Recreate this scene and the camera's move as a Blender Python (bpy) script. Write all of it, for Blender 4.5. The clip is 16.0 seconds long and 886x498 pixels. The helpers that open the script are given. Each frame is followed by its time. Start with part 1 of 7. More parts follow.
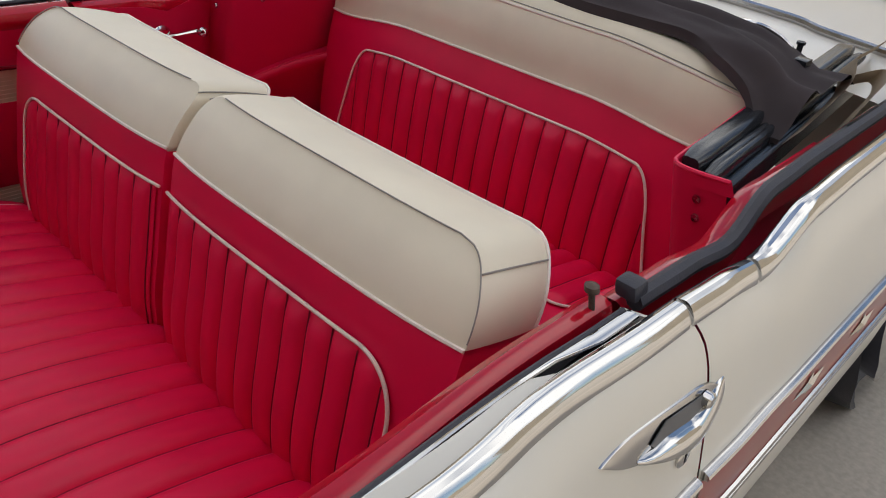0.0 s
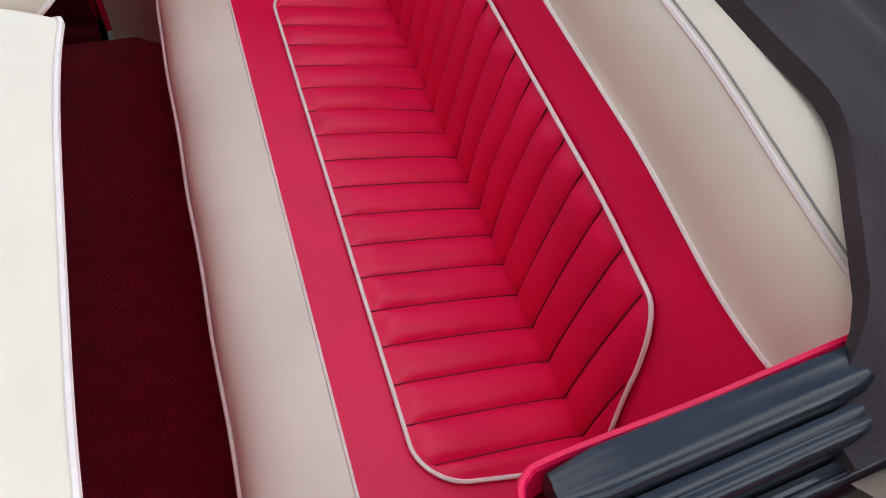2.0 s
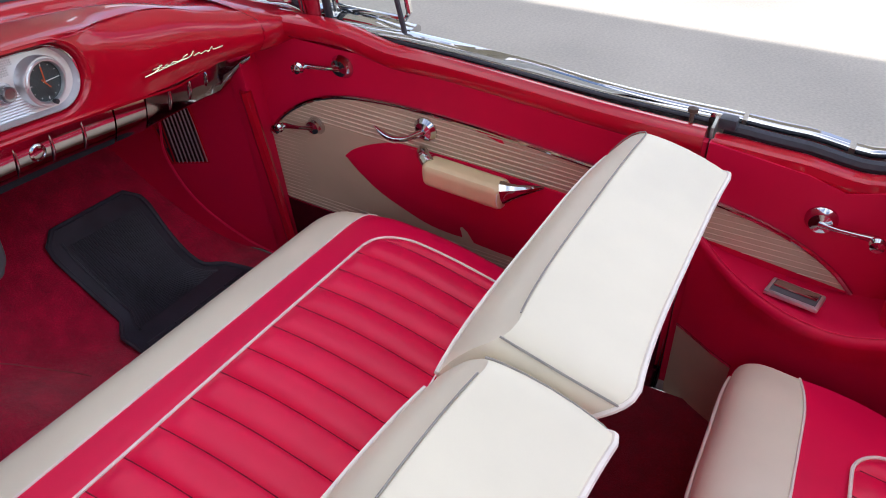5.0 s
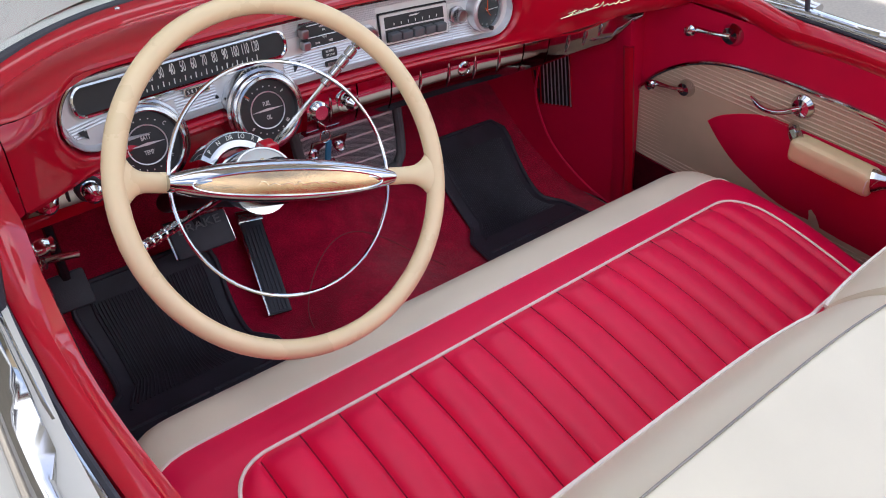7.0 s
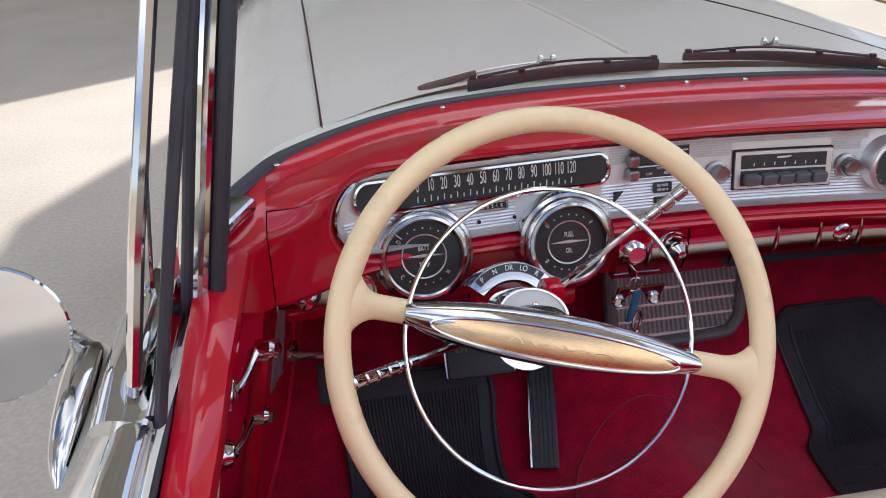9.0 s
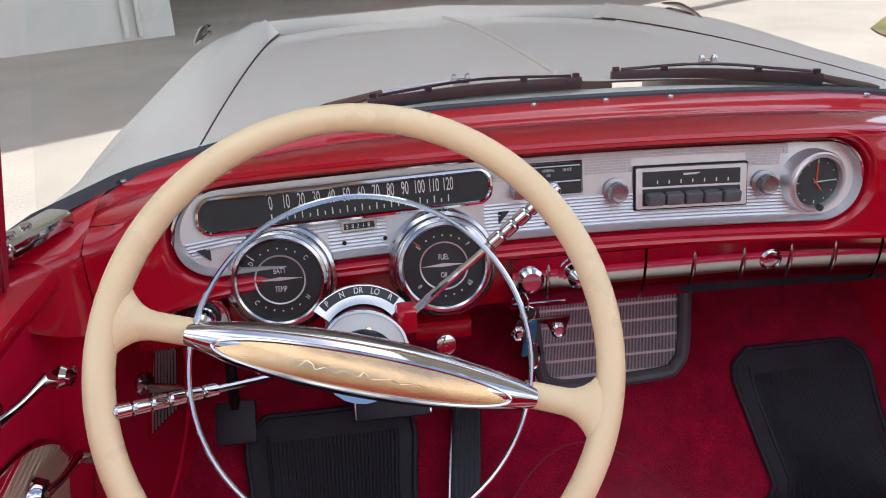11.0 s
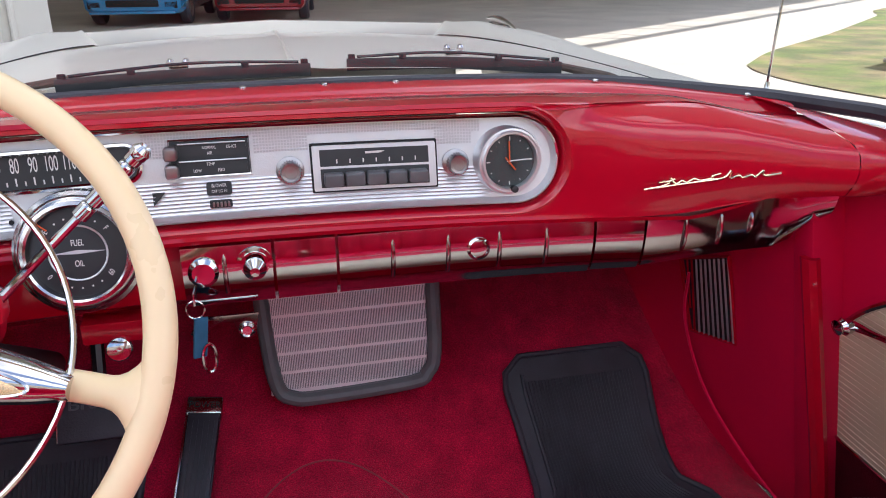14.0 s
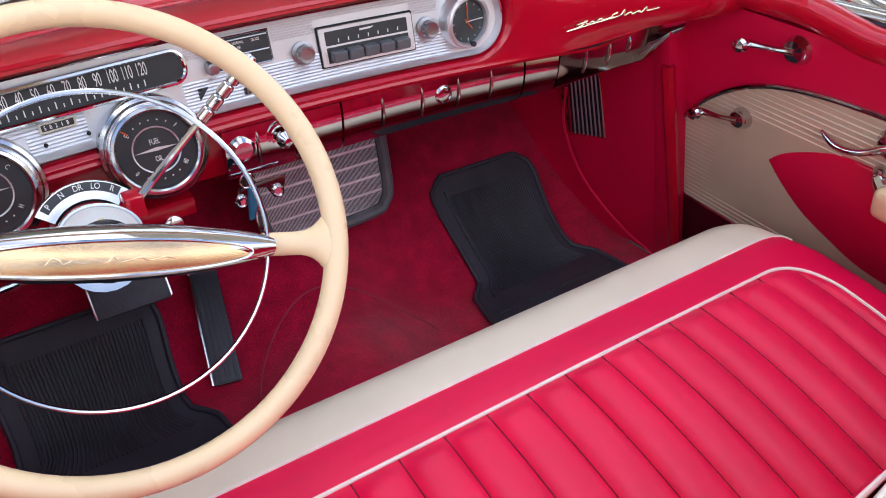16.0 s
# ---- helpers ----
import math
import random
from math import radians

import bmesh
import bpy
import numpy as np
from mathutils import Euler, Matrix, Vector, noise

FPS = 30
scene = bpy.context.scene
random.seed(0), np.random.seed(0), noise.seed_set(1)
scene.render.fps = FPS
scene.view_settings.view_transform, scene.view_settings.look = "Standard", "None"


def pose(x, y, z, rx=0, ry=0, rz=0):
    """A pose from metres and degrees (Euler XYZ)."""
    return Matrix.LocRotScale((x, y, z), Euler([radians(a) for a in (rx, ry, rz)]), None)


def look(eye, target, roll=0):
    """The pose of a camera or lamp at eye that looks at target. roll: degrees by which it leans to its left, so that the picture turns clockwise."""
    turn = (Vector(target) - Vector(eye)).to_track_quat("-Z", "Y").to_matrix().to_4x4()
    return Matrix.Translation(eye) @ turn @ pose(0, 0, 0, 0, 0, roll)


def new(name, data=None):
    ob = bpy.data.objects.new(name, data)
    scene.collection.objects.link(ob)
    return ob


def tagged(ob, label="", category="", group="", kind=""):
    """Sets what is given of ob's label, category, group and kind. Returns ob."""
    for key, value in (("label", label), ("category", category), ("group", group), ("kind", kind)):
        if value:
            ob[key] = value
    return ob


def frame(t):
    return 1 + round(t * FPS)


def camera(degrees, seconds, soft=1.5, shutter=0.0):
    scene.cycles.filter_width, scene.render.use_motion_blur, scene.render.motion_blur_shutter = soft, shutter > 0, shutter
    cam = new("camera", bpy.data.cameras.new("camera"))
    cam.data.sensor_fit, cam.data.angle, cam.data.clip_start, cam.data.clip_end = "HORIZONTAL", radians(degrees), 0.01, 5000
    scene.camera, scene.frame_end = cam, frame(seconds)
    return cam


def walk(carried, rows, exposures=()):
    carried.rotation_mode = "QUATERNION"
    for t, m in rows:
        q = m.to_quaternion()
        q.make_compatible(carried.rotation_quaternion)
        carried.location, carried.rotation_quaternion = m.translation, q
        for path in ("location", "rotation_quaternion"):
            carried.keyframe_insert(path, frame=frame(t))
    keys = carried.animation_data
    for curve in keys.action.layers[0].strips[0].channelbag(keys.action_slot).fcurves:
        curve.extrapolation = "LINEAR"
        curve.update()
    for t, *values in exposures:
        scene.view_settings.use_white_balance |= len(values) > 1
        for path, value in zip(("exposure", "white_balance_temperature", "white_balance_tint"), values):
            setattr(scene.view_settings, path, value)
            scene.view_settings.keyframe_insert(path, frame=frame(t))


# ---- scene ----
cam = camera(60.4, 16.0, 1.0)
METRES, EYE, TILT, LEAN, TURN = 8.0, 1.5, 0.0, 0.0, 0.0
EXPOSURES = [(0.0, 0.00, 6500, 10), (0.6, 0.20, 6500, 10), (1.2, 0.50, 6200, 11), (2.0, 0.60, 5950, 11), (4.2, 0.56, 5850, 12), (6.3, 0.60, 5850, 13), (8.2, 0.40, 6000, 12), (10.3, 0.46, 6000, 13), (12.5, 0.60, 5950, 14), (14.5, 0.92, 5950, 15), (16.0, 0.96, 5900, 14)]
PATH = [
    (0, (-1.053, -0.346, 1.429), (0.077, -1.594, 0.349), 4.59),
    (0.5, (-0.925, -0.672, 1.432), (0.190, -1.740, 0.161), 5.81),
    (1, (-0.808, -0.888, 1.443), (0.239, -1.767, -0.016), 8.36),
    (1.5, (-0.801, -1.107, 1.475), (0.230, -1.786, -0.098), 9.32),
    (2, (-0.738, -1.207, 1.443), (0.348, -1.717, -0.157), 8.87),
    (2.5, (-0.665, -1.273, 1.453), (0.503, -1.592, -0.138), 6.33),
    (3, (-0.572, -1.322, 1.423), (0.733, -1.484, -0.084), 2.06),
    (3.5, (-0.500, -1.321, 1.411), (0.980, -1.264, 0.068), 1.32),
    (4, (-0.467, -1.236, 1.428), (1.110, -0.882, 0.249), 1.37),
    (4.2, (-0.465, -1.204, 1.436), (1.115, -0.736, 0.303), 1.17),
    (6.3, (-0.704, -1.135, 1.457), (0.536, -0.092, 0.283), 1.93),
    (6.5, (-0.731, -1.132, 1.458), (0.458, -0.038, 0.280), 1.95),
    (7, (-0.794, -1.117, 1.458), (0.259, 0.121, 0.293), 1.84),
    (7.5, (-0.810, -1.090, 1.464), (0.074, 0.312, 0.345), 1.41),
    (8, (-0.757, -1.037, 1.439), (-0.074, 0.523, 0.390), 1.08),
    (8.2, (-0.725, -1.007, 1.431), (-0.135, 0.610, 0.412), 0.71),
    (10.3, (-0.445, -0.906, 1.321), (-0.244, 0.892, 0.470), -1.98),
    (10.5, (-0.421, -0.904, 1.320), (-0.216, 0.899, 0.480), -2.03),
    (11, (-0.362, -0.903, 1.305), (-0.143, 0.913, 0.497), -1.99),
    (11.5, (-0.313, -0.896, 1.290), (-0.083, 0.933, 0.514), -1.77),
    (12, (-0.254, -0.892, 1.298), (-0.022, 0.951, 0.556), -1.74),
    (12.5, (-0.171, -0.878, 1.272), (0.063, 0.972, 0.551), -1.79),
    (13, (-0.116, -0.883, 1.250), (0.142, 0.969, 0.540), -1.65),
    (13.5, (-0.063, -0.888, 1.215), (0.251, 0.955, 0.503), -1.30),
    (14, (-0.028, -0.893, 1.196), (0.391, 0.926, 0.478), -0.47),
    (14.5, (0.001, -0.903, 1.191), (0.549, 0.874, 0.456), 0.45),
    (15, (0.011, -0.911, 1.196), (0.716, 0.804, 0.446), 1.55),
    (15.5, (-0.074, -0.942, 1.238), (0.716, 0.660, 0.338), 1.28),
    (16, (-0.409, -1.005, 1.345), (0.445, 0.406, 0.214), -1.82),
]
walk(cam, [(t, look(eye, target, roll)) for t, eye, target, roll in PATH], EXPOSURES)

# ---- world, sun, exposure ----
SUN_EL, SUN_AZ = 58.0, 62.0            # degrees; azimuth clockwise from +y
world = bpy.data.worlds.new("world")
scene.world = world
world.use_nodes = True
wn = world.node_tree.nodes
sky = wn.new("ShaderNodeTexSky")
sky.sky_type, sky.sun_disc = "NISHITA", False
sky.sun_elevation, sky.sun_rotation = radians(SUN_EL), radians(SUN_AZ)
sky.air_density, sky.dust_density, sky.ozone_density = 1.0, 1.5, 1.0
# broken white cloud over the blue, the whole sky round
tcw = wn.new("ShaderNodeTexCoord")
cloud = wn.new("ShaderNodeTexNoise")
cloud.inputs["Scale"].default_value, cloud.inputs["Detail"].default_value = 2.2, 6.0
cramp = wn.new("ShaderNodeValToRGB")
cramp.color_ramp.elements[0].position, cramp.color_ramp.elements[1].position = 0.46, 0.62
cmix = wn.new("ShaderNodeMix")
cmix.data_type = "RGBA"
cmix.inputs["B"].default_value = (11.5, 11.4, 11.2, 1)
world.node_tree.links.new(tcw.outputs["Generated"], cloud.inputs["Vector"])
world.node_tree.links.new(cloud.outputs["Fac"], cramp.inputs["Fac"])
world.node_tree.links.new(cramp.outputs["Color"], cmix.inputs["Factor"])
world.node_tree.links.new(sky.outputs["Color"], cmix.inputs["A"])
world.node_tree.links.new(cmix.outputs["Result"], wn["Background"].inputs["Color"])
wn["Background"].inputs["Strength"].default_value = 0.15

sun_data = bpy.data.lights.new("sun", "SUN")
sun_data.energy, sun_data.angle, sun_data.color = 3.7, radians(0.53), (1.0, 0.93, 0.82)
sun = new("sun", sun_data)
sun_way = Vector((math.sin(radians(SUN_AZ)) * math.cos(radians(SUN_EL)), math.cos(radians(SUN_AZ)) * math.cos(radians(SUN_EL)), math.sin(radians(SUN_EL))))
sun.matrix_world = look(sun_way * 30, (0, 0, 0))


# ---- materials ----
def mat(name, color, rough=0.5, metal=0.0, coat=0.0, vary=0.12, scale=18.0, bump=0.0, bump_scale=400.0, grain=0.0, island=0.0, spec=0.5, kind="NOISE", sheen=0.0):
    m = bpy.data.materials.new(name)
    m.use_nodes = True
    n, l = m.node_tree.nodes, m.node_tree.links
    b = n["Principled BSDF"]
    b.inputs["Roughness"].default_value, b.inputs["Metallic"].default_value = rough, metal
    b.inputs["Coat Weight"].default_value, b.inputs["Coat Roughness"].default_value = coat, 0.04
    b.inputs["Specular IOR Level"].default_value = spec
    b.inputs["Sheen Weight"].default_value = sheen
    tc = n.new("ShaderNodeTexCoord")
    big = n.new("ShaderNodeTexNoise")
    big.inputs["Scale"].default_value, big.inputs["Detail"].default_value = scale, 5.0
    l.new(tc.outputs["Object"], big.inputs["Vector"])
    hsv = n.new("ShaderNodeHueSaturation")
    hsv.inputs["Color"].default_value = (*color, 1)
    mr = n.new("ShaderNodeMapRange")
    mr.inputs["From Min"].default_value, mr.inputs["From Max"].default_value = 0.3, 0.7
    mr.inputs["To Min"].default_value, mr.inputs["To Max"].default_value = 1 - vary, 1 + vary
    l.new(big.outputs["Fac"], mr.inputs["Value"])
    last = mr.outputs["Result"]
    if grain:
        fine = n.new("ShaderNodeTexNoise")
        fine.inputs["Scale"].default_value, fine.inputs["Detail"].default_value = bump_scale, 2.0
        l.new(tc.outputs["Object"], fine.inputs["Vector"])
        m2 = n.new("ShaderNodeMapRange")
        m2.inputs["From Min"].default_value, m2.inputs["From Max"].default_value = 0.3, 0.7
        m2.inputs["To Min"].default_value, m2.inputs["To Max"].default_value = 1 - grain, 1 + grain
        l.new(fine.outputs["Fac"], m2.inputs["Value"])
        mul = n.new("ShaderNodeMath")
        mul.operation = "MULTIPLY"
        l.new(last, mul.inputs[0])
        l.new(m2.outputs["Result"], mul.inputs[1])
        last = mul.outputs["Value"]
    l.new(last, hsv.inputs["Value"])
    l.new(hsv.outputs["Color"], b.inputs["Base Color"])
    rr = n.new("ShaderNodeMapRange")
    rr.inputs["To Min"].default_value, rr.inputs["To Max"].default_value = rough * 0.82, min(1.0, rough * 1.18)
    l.new(big.outputs["Fac"], rr.inputs["Value"])
    l.new(rr.outputs["Result"], b.inputs["Roughness"])
    if bump:
        if kind == "VORONOI":
            t = n.new("ShaderNodeTexVoronoi")
            t.feature = "DISTANCE_TO_EDGE"
            out = t.outputs["Distance"]
        else:
            t = n.new("ShaderNodeTexNoise")
            t.inputs["Detail"].default_value = 3.0
            out = t.outputs["Fac"]
        t.inputs["Scale"].default_value = bump_scale
        l.new(tc.outputs["Object"], t.inputs["Vector"])
        bp = n.new("ShaderNodeBump")
        bp.inputs["Strength"].default_value, bp.inputs["Distance"].default_value = bump, 0.002
        l.new(out, bp.inputs["Height"])
        l.new(bp.outputs["Normal"], b.inputs["Normal"])
    return m


def glass(name, tint=(0.95, 0.98, 0.97), rough=0.0, gloss=0.006):
    """A thin clear pane: straight through, with a faint mirror that grows at a slant."""
    m = bpy.data.materials.new(name)
    m.use_nodes = True
    n, l = m.node_tree.nodes, m.node_tree.links
    n.remove(n["Principled BSDF"])
    clear, shine, mix = n.new("ShaderNodeBsdfTransparent"), n.new("ShaderNodeBsdfGlossy"), n.new("ShaderNodeMixShader")
    clear.inputs["Color"].default_value = (*tint, 1)
    shine.inputs["Roughness"].default_value = rough
    fres, half = n.new("ShaderNodeFresnel"), n.new("ShaderNodeMath")
    fres.inputs["IOR"].default_value = 1.3
    half.operation, half.inputs[1].default_value = "MULTIPLY", gloss * 14
    l.new(fres.outputs["Fac"], half.inputs[0])
    l.new(half.outputs["Value"], mix.inputs["Fac"])
    l.new(clear.outputs["BSDF"], mix.inputs[1])
    l.new(shine.outputs["BSDF"], mix.inputs[2])
    l.new(mix.outputs["Shader"], n["Material Output"].inputs["Surface"])
    return m


RED_VINYL = mat("red_vinyl", (0.77, 0.002, 0.064), 0.42, spec=0.42, vary=0.06, scale=9, bump=0.12, bump_scale=900, kind="VORONOI")
RED_RIB = mat("red_ribbed_vinyl", (0.77, 0.002, 0.060), 0.44, spec=0.40, vary=0.06, scale=9, bump=0.12, bump_scale=900, kind="VORONOI")
STITCH = mat("dark_red_thread", (0.16, 0.002, 0.014), 0.8, vary=0.15, scale=60)
PAD = mat("yellowed_cream_vinyl", (0.74, 0.57, 0.33), 0.42, vary=0.06, scale=14, bump=0.12, bump_scale=700)
RED_PANEL = mat("red_panel_vinyl", (0.62, 0.002, 0.046), 0.50, spec=0.25, vary=0.05, scale=6, bump=0.10, bump_scale=900, kind="VORONOI")
CREAM_VINYL = mat("cream_vinyl", (0.79, 0.70, 0.54), 0.42, vary=0.05, scale=7, bump=0.12, bump_scale=900, kind="VORONOI")
CREAM_TRIM = mat("cream_ribbed_vinyl", (0.54, 0.41, 0.285), 0.5, vary=0.06, scale=10, bump=0.1, bump_scale=500)
PIPING = mat("cream_piping", (0.84, 0.74, 0.66), 0.38, vary=0.05, scale=40, bump=0.1, bump_scale=700)
PLEAT = mat("pale_pleat_line", (0.68, 0.53, 0.39), 0.5, vary=0.05, scale=30)
MAT_RUBBER = mat("blue_black_mat_rubber", (0.034, 0.032, 0.044), 0.55, vary=0.25, scale=14, bump=0.3, bump_scale=300)
GREY_WELT = mat("grey_seam_welt", (0.28, 0.25, 0.22), 0.5, vary=0.1, scale=50)
RED_PAINT = mat("red_enamel_paint", (0.46, 0.0012, 0.016), 0.40, coat=1.0, spec=0.10, vary=0.05, scale=5, bump=0.02, bump_scale=250)
CARPET = mat("red_carpet", (0.44, 0.003, 0.036), 0.95, vary=0.25, scale=25, bump=1.0, bump_scale=420, grain=0.45, sheen=0.25, spec=0.1)
# the red carpet again, with the rear footwell's shade put into its colour
CARPET_REAR = mat("shaded_red_carpet", (0.17, 0.003, 0.012), 0.95, vary=0.2, scale=25, bump=1.0, bump_scale=420, grain=0.4, sheen=0.1, spec=0.1)
# maroon of the kick strips; also paints the shade deep in the footwell
CARPET_DARK = mat("maroon_carpet_and_shade", (0.075, 0.002, 0.010), 0.95, vary=0.2, scale=25, bump=1.0, bump_scale=420, grain=0.3, spec=0.1)
CHROME = mat("chrome", (0.60, 0.595, 0.59), 0.07, metal=1.0, vary=0.03, scale=20)
CHROME_WORN = mat("polished_chrome", (0.54, 0.53, 0.525), 0.16, metal=1.0, vary=0.05, scale=30, bump=0.03, bump_scale=120)
ALU = mat("engine_turned_aluminium", (0.72, 0.72, 0.73), 0.36, metal=0.85, vary=0.05, scale=20, bump=0.15, bump_scale=500)
BLACK_RUBBER = mat("black_rubber", (0.032, 0.031, 0.042), 0.48, vary=0.25, scale=20, bump=0.3, bump_scale=300)
WAFFLE = mat("dull_stamped_aluminium", (0.62, 0.62, 0.63), 0.5, metal=0.35, vary=0.05, scale=20)
BLACK_PLASTIC = mat("black_dial_face", (0.026, 0.028, 0.030), 0.38, vary=0.15, scale=30)
CLOCK_FACE = mat("grey_clock_face", (0.060, 0.070, 0.070), 0.38, vary=0.15, scale=30)
# near-black for gaps, screws and lettering; also paints the shade inside openings
DARK = mat("black_and_recess_shade", (0.010, 0.009, 0.010), 0.7, vary=0.2, scale=20)
GREY_PLASTIC = mat("grey_plastic", (0.11, 0.11, 0.115), 0.45, vary=0.15, scale=25, bump=0.1, bump_scale=300)
WHITE_MARK = mat("white_marking", (0.78, 0.78, 0.74), 0.5, vary=0.04)
ORANGE_MARK = mat("orange_hand", (0.75, 0.12, 0.03), 0.5, vary=0.04)
CREAM_WHEEL = mat("ivory_plastic", (0.84, 0.65, 0.38), 0.28, vary=0.05, scale=8, bump=0.03, bump_scale=200)
GOLD = mat("gold_lens", (0.74, 0.50, 0.27), 0.25, metal=0.9, vary=0.10, scale=25, bump=0.10, bump_scale=500, kind="VORONOI")
GOLD_SCRIPT = mat("pale_gold_script", (0.86, 0.74, 0.48), 0.2, metal=1.0, vary=0.05)
BODY = mat("off_white_body_paint", (0.72, 0.685, 0.61), 0.36, coat=0.35, vary=0.03, scale=3, bump=0.01, bump_scale=200)
STRIPE = mat("red_side_paint", (0.30, 0.030, 0.024), 0.35, coat=0.8, vary=0.06, scale=12)
TOP_CLOTH = mat("brown_black_canvas", (0.052, 0.041, 0.043), 0.85, vary=0.2, scale=8, bump=0.4, bump_scale=700, spec=0.2)
TOP_BEIGE = mat("beige_canvas_strap", (0.40, 0.33, 0.25), 0.85, vary=0.15, scale=15, bump=0.3, bump_scale=600, spec=0.2)
BLACK_GLOSS = mat("black_satin_metal", (0.016, 0.018, 0.022), 0.20, vary=0.2, scale=15, bump=0.05, bump_scale=150)
CONCRETE = mat("light_concrete", (0.46, 0.415, 0.355), 0.85, vary=0.14, scale=0.9, bump=0.25, bump_scale=60, grain=0.10)
GRASS = mat("dry_green_grass", (0.20, 0.19, 0.065), 0.9, vary=0.45, scale=1.6, bump=0.8, bump_scale=120, grain=0.3)
WALL_WHITE = mat("white_painted_wall", (0.72, 0.69, 0.63), 0.6, vary=0.06, scale=1.2, bump=0.2, bump_scale=60)
STUCCO = mat("beige_stucco_wall", (0.46, 0.40, 0.31), 0.85, vary=0.10, scale=0.8, bump=0.4, bump_scale=50, grain=0.06)
# pink base and low metal paint the carpet's reflection into the steel
SCREEN = mat("pink_reflection_steel", (0.95, 0.82, 0.83), 0.40, metal=0.30, vary=0.05, scale=20)
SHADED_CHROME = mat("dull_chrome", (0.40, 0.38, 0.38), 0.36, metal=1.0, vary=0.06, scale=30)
PILLAR = mat("dark_red_gloss_pillar", (0.33, 0.003, 0.020), 0.4, coat=0.8, spec=0.2, vary=0.05, scale=6)
ROOF_GREY = mat("pale_roofing", (0.50, 0.50, 0.49), 0.8, vary=0.1, scale=2)
RUST = mat("rusty_brown_metal", (0.09, 0.06, 0.045), 0.7, vary=0.35, scale=60)
BLUE_TAG = mat("blue_leather_tag", (0.02, 0.11, 0.20), 0.5, vary=0.1, scale=50)
BLUE_CAR = mat("bright_blue_car_paint", (0.05, 0.27, 0.55), 0.25, coat=1.0, vary=0.03)
RED_CAR = mat("dark_red_car_paint", (0.30, 0.012, 0.018), 0.25, coat=1.0, vary=0.03)
GLASS = glass("clear_glass")
GAUGE_GLASS = glass("gauge_glass", (0.95, 0.97, 0.97), 0.02)
MIRROR = mat("mirror_silver", (0.92, 0.92, 0.92), 0.01, metal=1.0, vary=0.0)
LAMP_RED = mat("red_lamp_lens", (0.45, 0.01, 0.01), 0.15, vary=0.05)


# ---- mesh helpers ----
BASES = {}


def thing(name, label, category, at=(0, 0, 0), group="", kind=""):
    ob = new(name)
    ob.location = at
    ob.empty_display_size = 0.05
    BASES[ob] = Vector(at)
    return tagged(ob, label, category, group, kind)


def mesh_of(name, bm, material, sharp=35):
    me = bpy.data.meshes.new(name)
    bm.normal_update()
    bm.to_mesh(me)
    bm.free()
    me.materials.append(material)
    for p in me.polygons:
        p.use_smooth = True
    me.set_sharp_from_angle(angle=radians(sharp))
    return me


CX = 0.020                             # the car's centre line
BEND = [None]                          # how the built sheet is bent, while it is set


def centred(p):
    return Vector((p.x + CX, p.y, p.z))


def side_shape(p):
    """The sides lean in towards the belt, and the tail runs a little low."""
    s, h = (1 if p.x > 0 else -1), abs(p.x)
    f = smooth((-p.y - 0.35) / 0.75)
    g = smooth((0.55 - p.y) / 0.5) * smooth((h - 0.40) / 0.15)
    fore = smooth((p.y + 0.95) / 0.40)
    if h > 0.82:
        h -= g * 0.042 * (1 - (0.62 if s < 0 else 0.15) * fore) + max(0.0, h - 0.845) * (0.34 * g * (1 - fore) - 0.52 * fore)
    else:
        h -= g * (0.042 * (1 - (0.62 if s < 0 else 0.15) * fore) + 0.184 * (max(p.z, 0.25) - 0.9))
    return Vector((CX + s * h, p.y + 0.012 * smooth((0.3 - p.y) / 0.4) + 0.055 * f, p.z - 0.004 * g - 0.030 * f))


def part(name, bm, material, parent, label="", sharp=35):
    if BEND[0]:
        for v in bm.verts:
            v.co = BEND[0](v.co)
    ob = new(name, mesh_of(name, bm, material, sharp))
    if parent is not None:
        ob.parent = parent
        if parent in BASES:
            ob.matrix_parent_inverse = Matrix.Translation(-BASES[parent])
    return tagged(ob, label)


def add_grid(bm, rows, close=False, flip=False):
    vs = [[bm.verts.new(p) for p in r] for r in rows]
    n = len(rows[0])
    for a, b in zip(vs, vs[1:]):
        for i in range(n if close else n - 1):
            j = (i + 1) % n
            f = (a[i], a[j], b[j], b[i])
            try:
                bm.faces.new(f[::-1] if flip else f)
            except ValueError:
                pass
    return vs


def grid(rows, close=False, flip=False):
    bm = bmesh.new()
    add_grid(bm, rows, close, flip)
    return bm


def spline(pts, n):
    """n + 1 points along a smooth curve through pts."""
    pts = [Vector(p) for p in pts]
    out = []
    m = len(pts) - 1
    for k in range(n + 1):
        u = k / n * m
        i = min(int(u), m - 1)
        f = u - i
        p1, p2 = pts[i], pts[i + 1]
        p0 = pts[i - 1] if i else 2 * p1 - p2
        p3 = pts[i + 2] if i + 2 <= m else 2 * p2 - p1
        out.append(0.5 * (2 * p1 + (p2 - p0) * f + (2 * p0 - 5 * p1 + 4 * p2 - p3) * f * f + (3 * p1 - p0 - 3 * p2 + p3) * f**3))
    return out


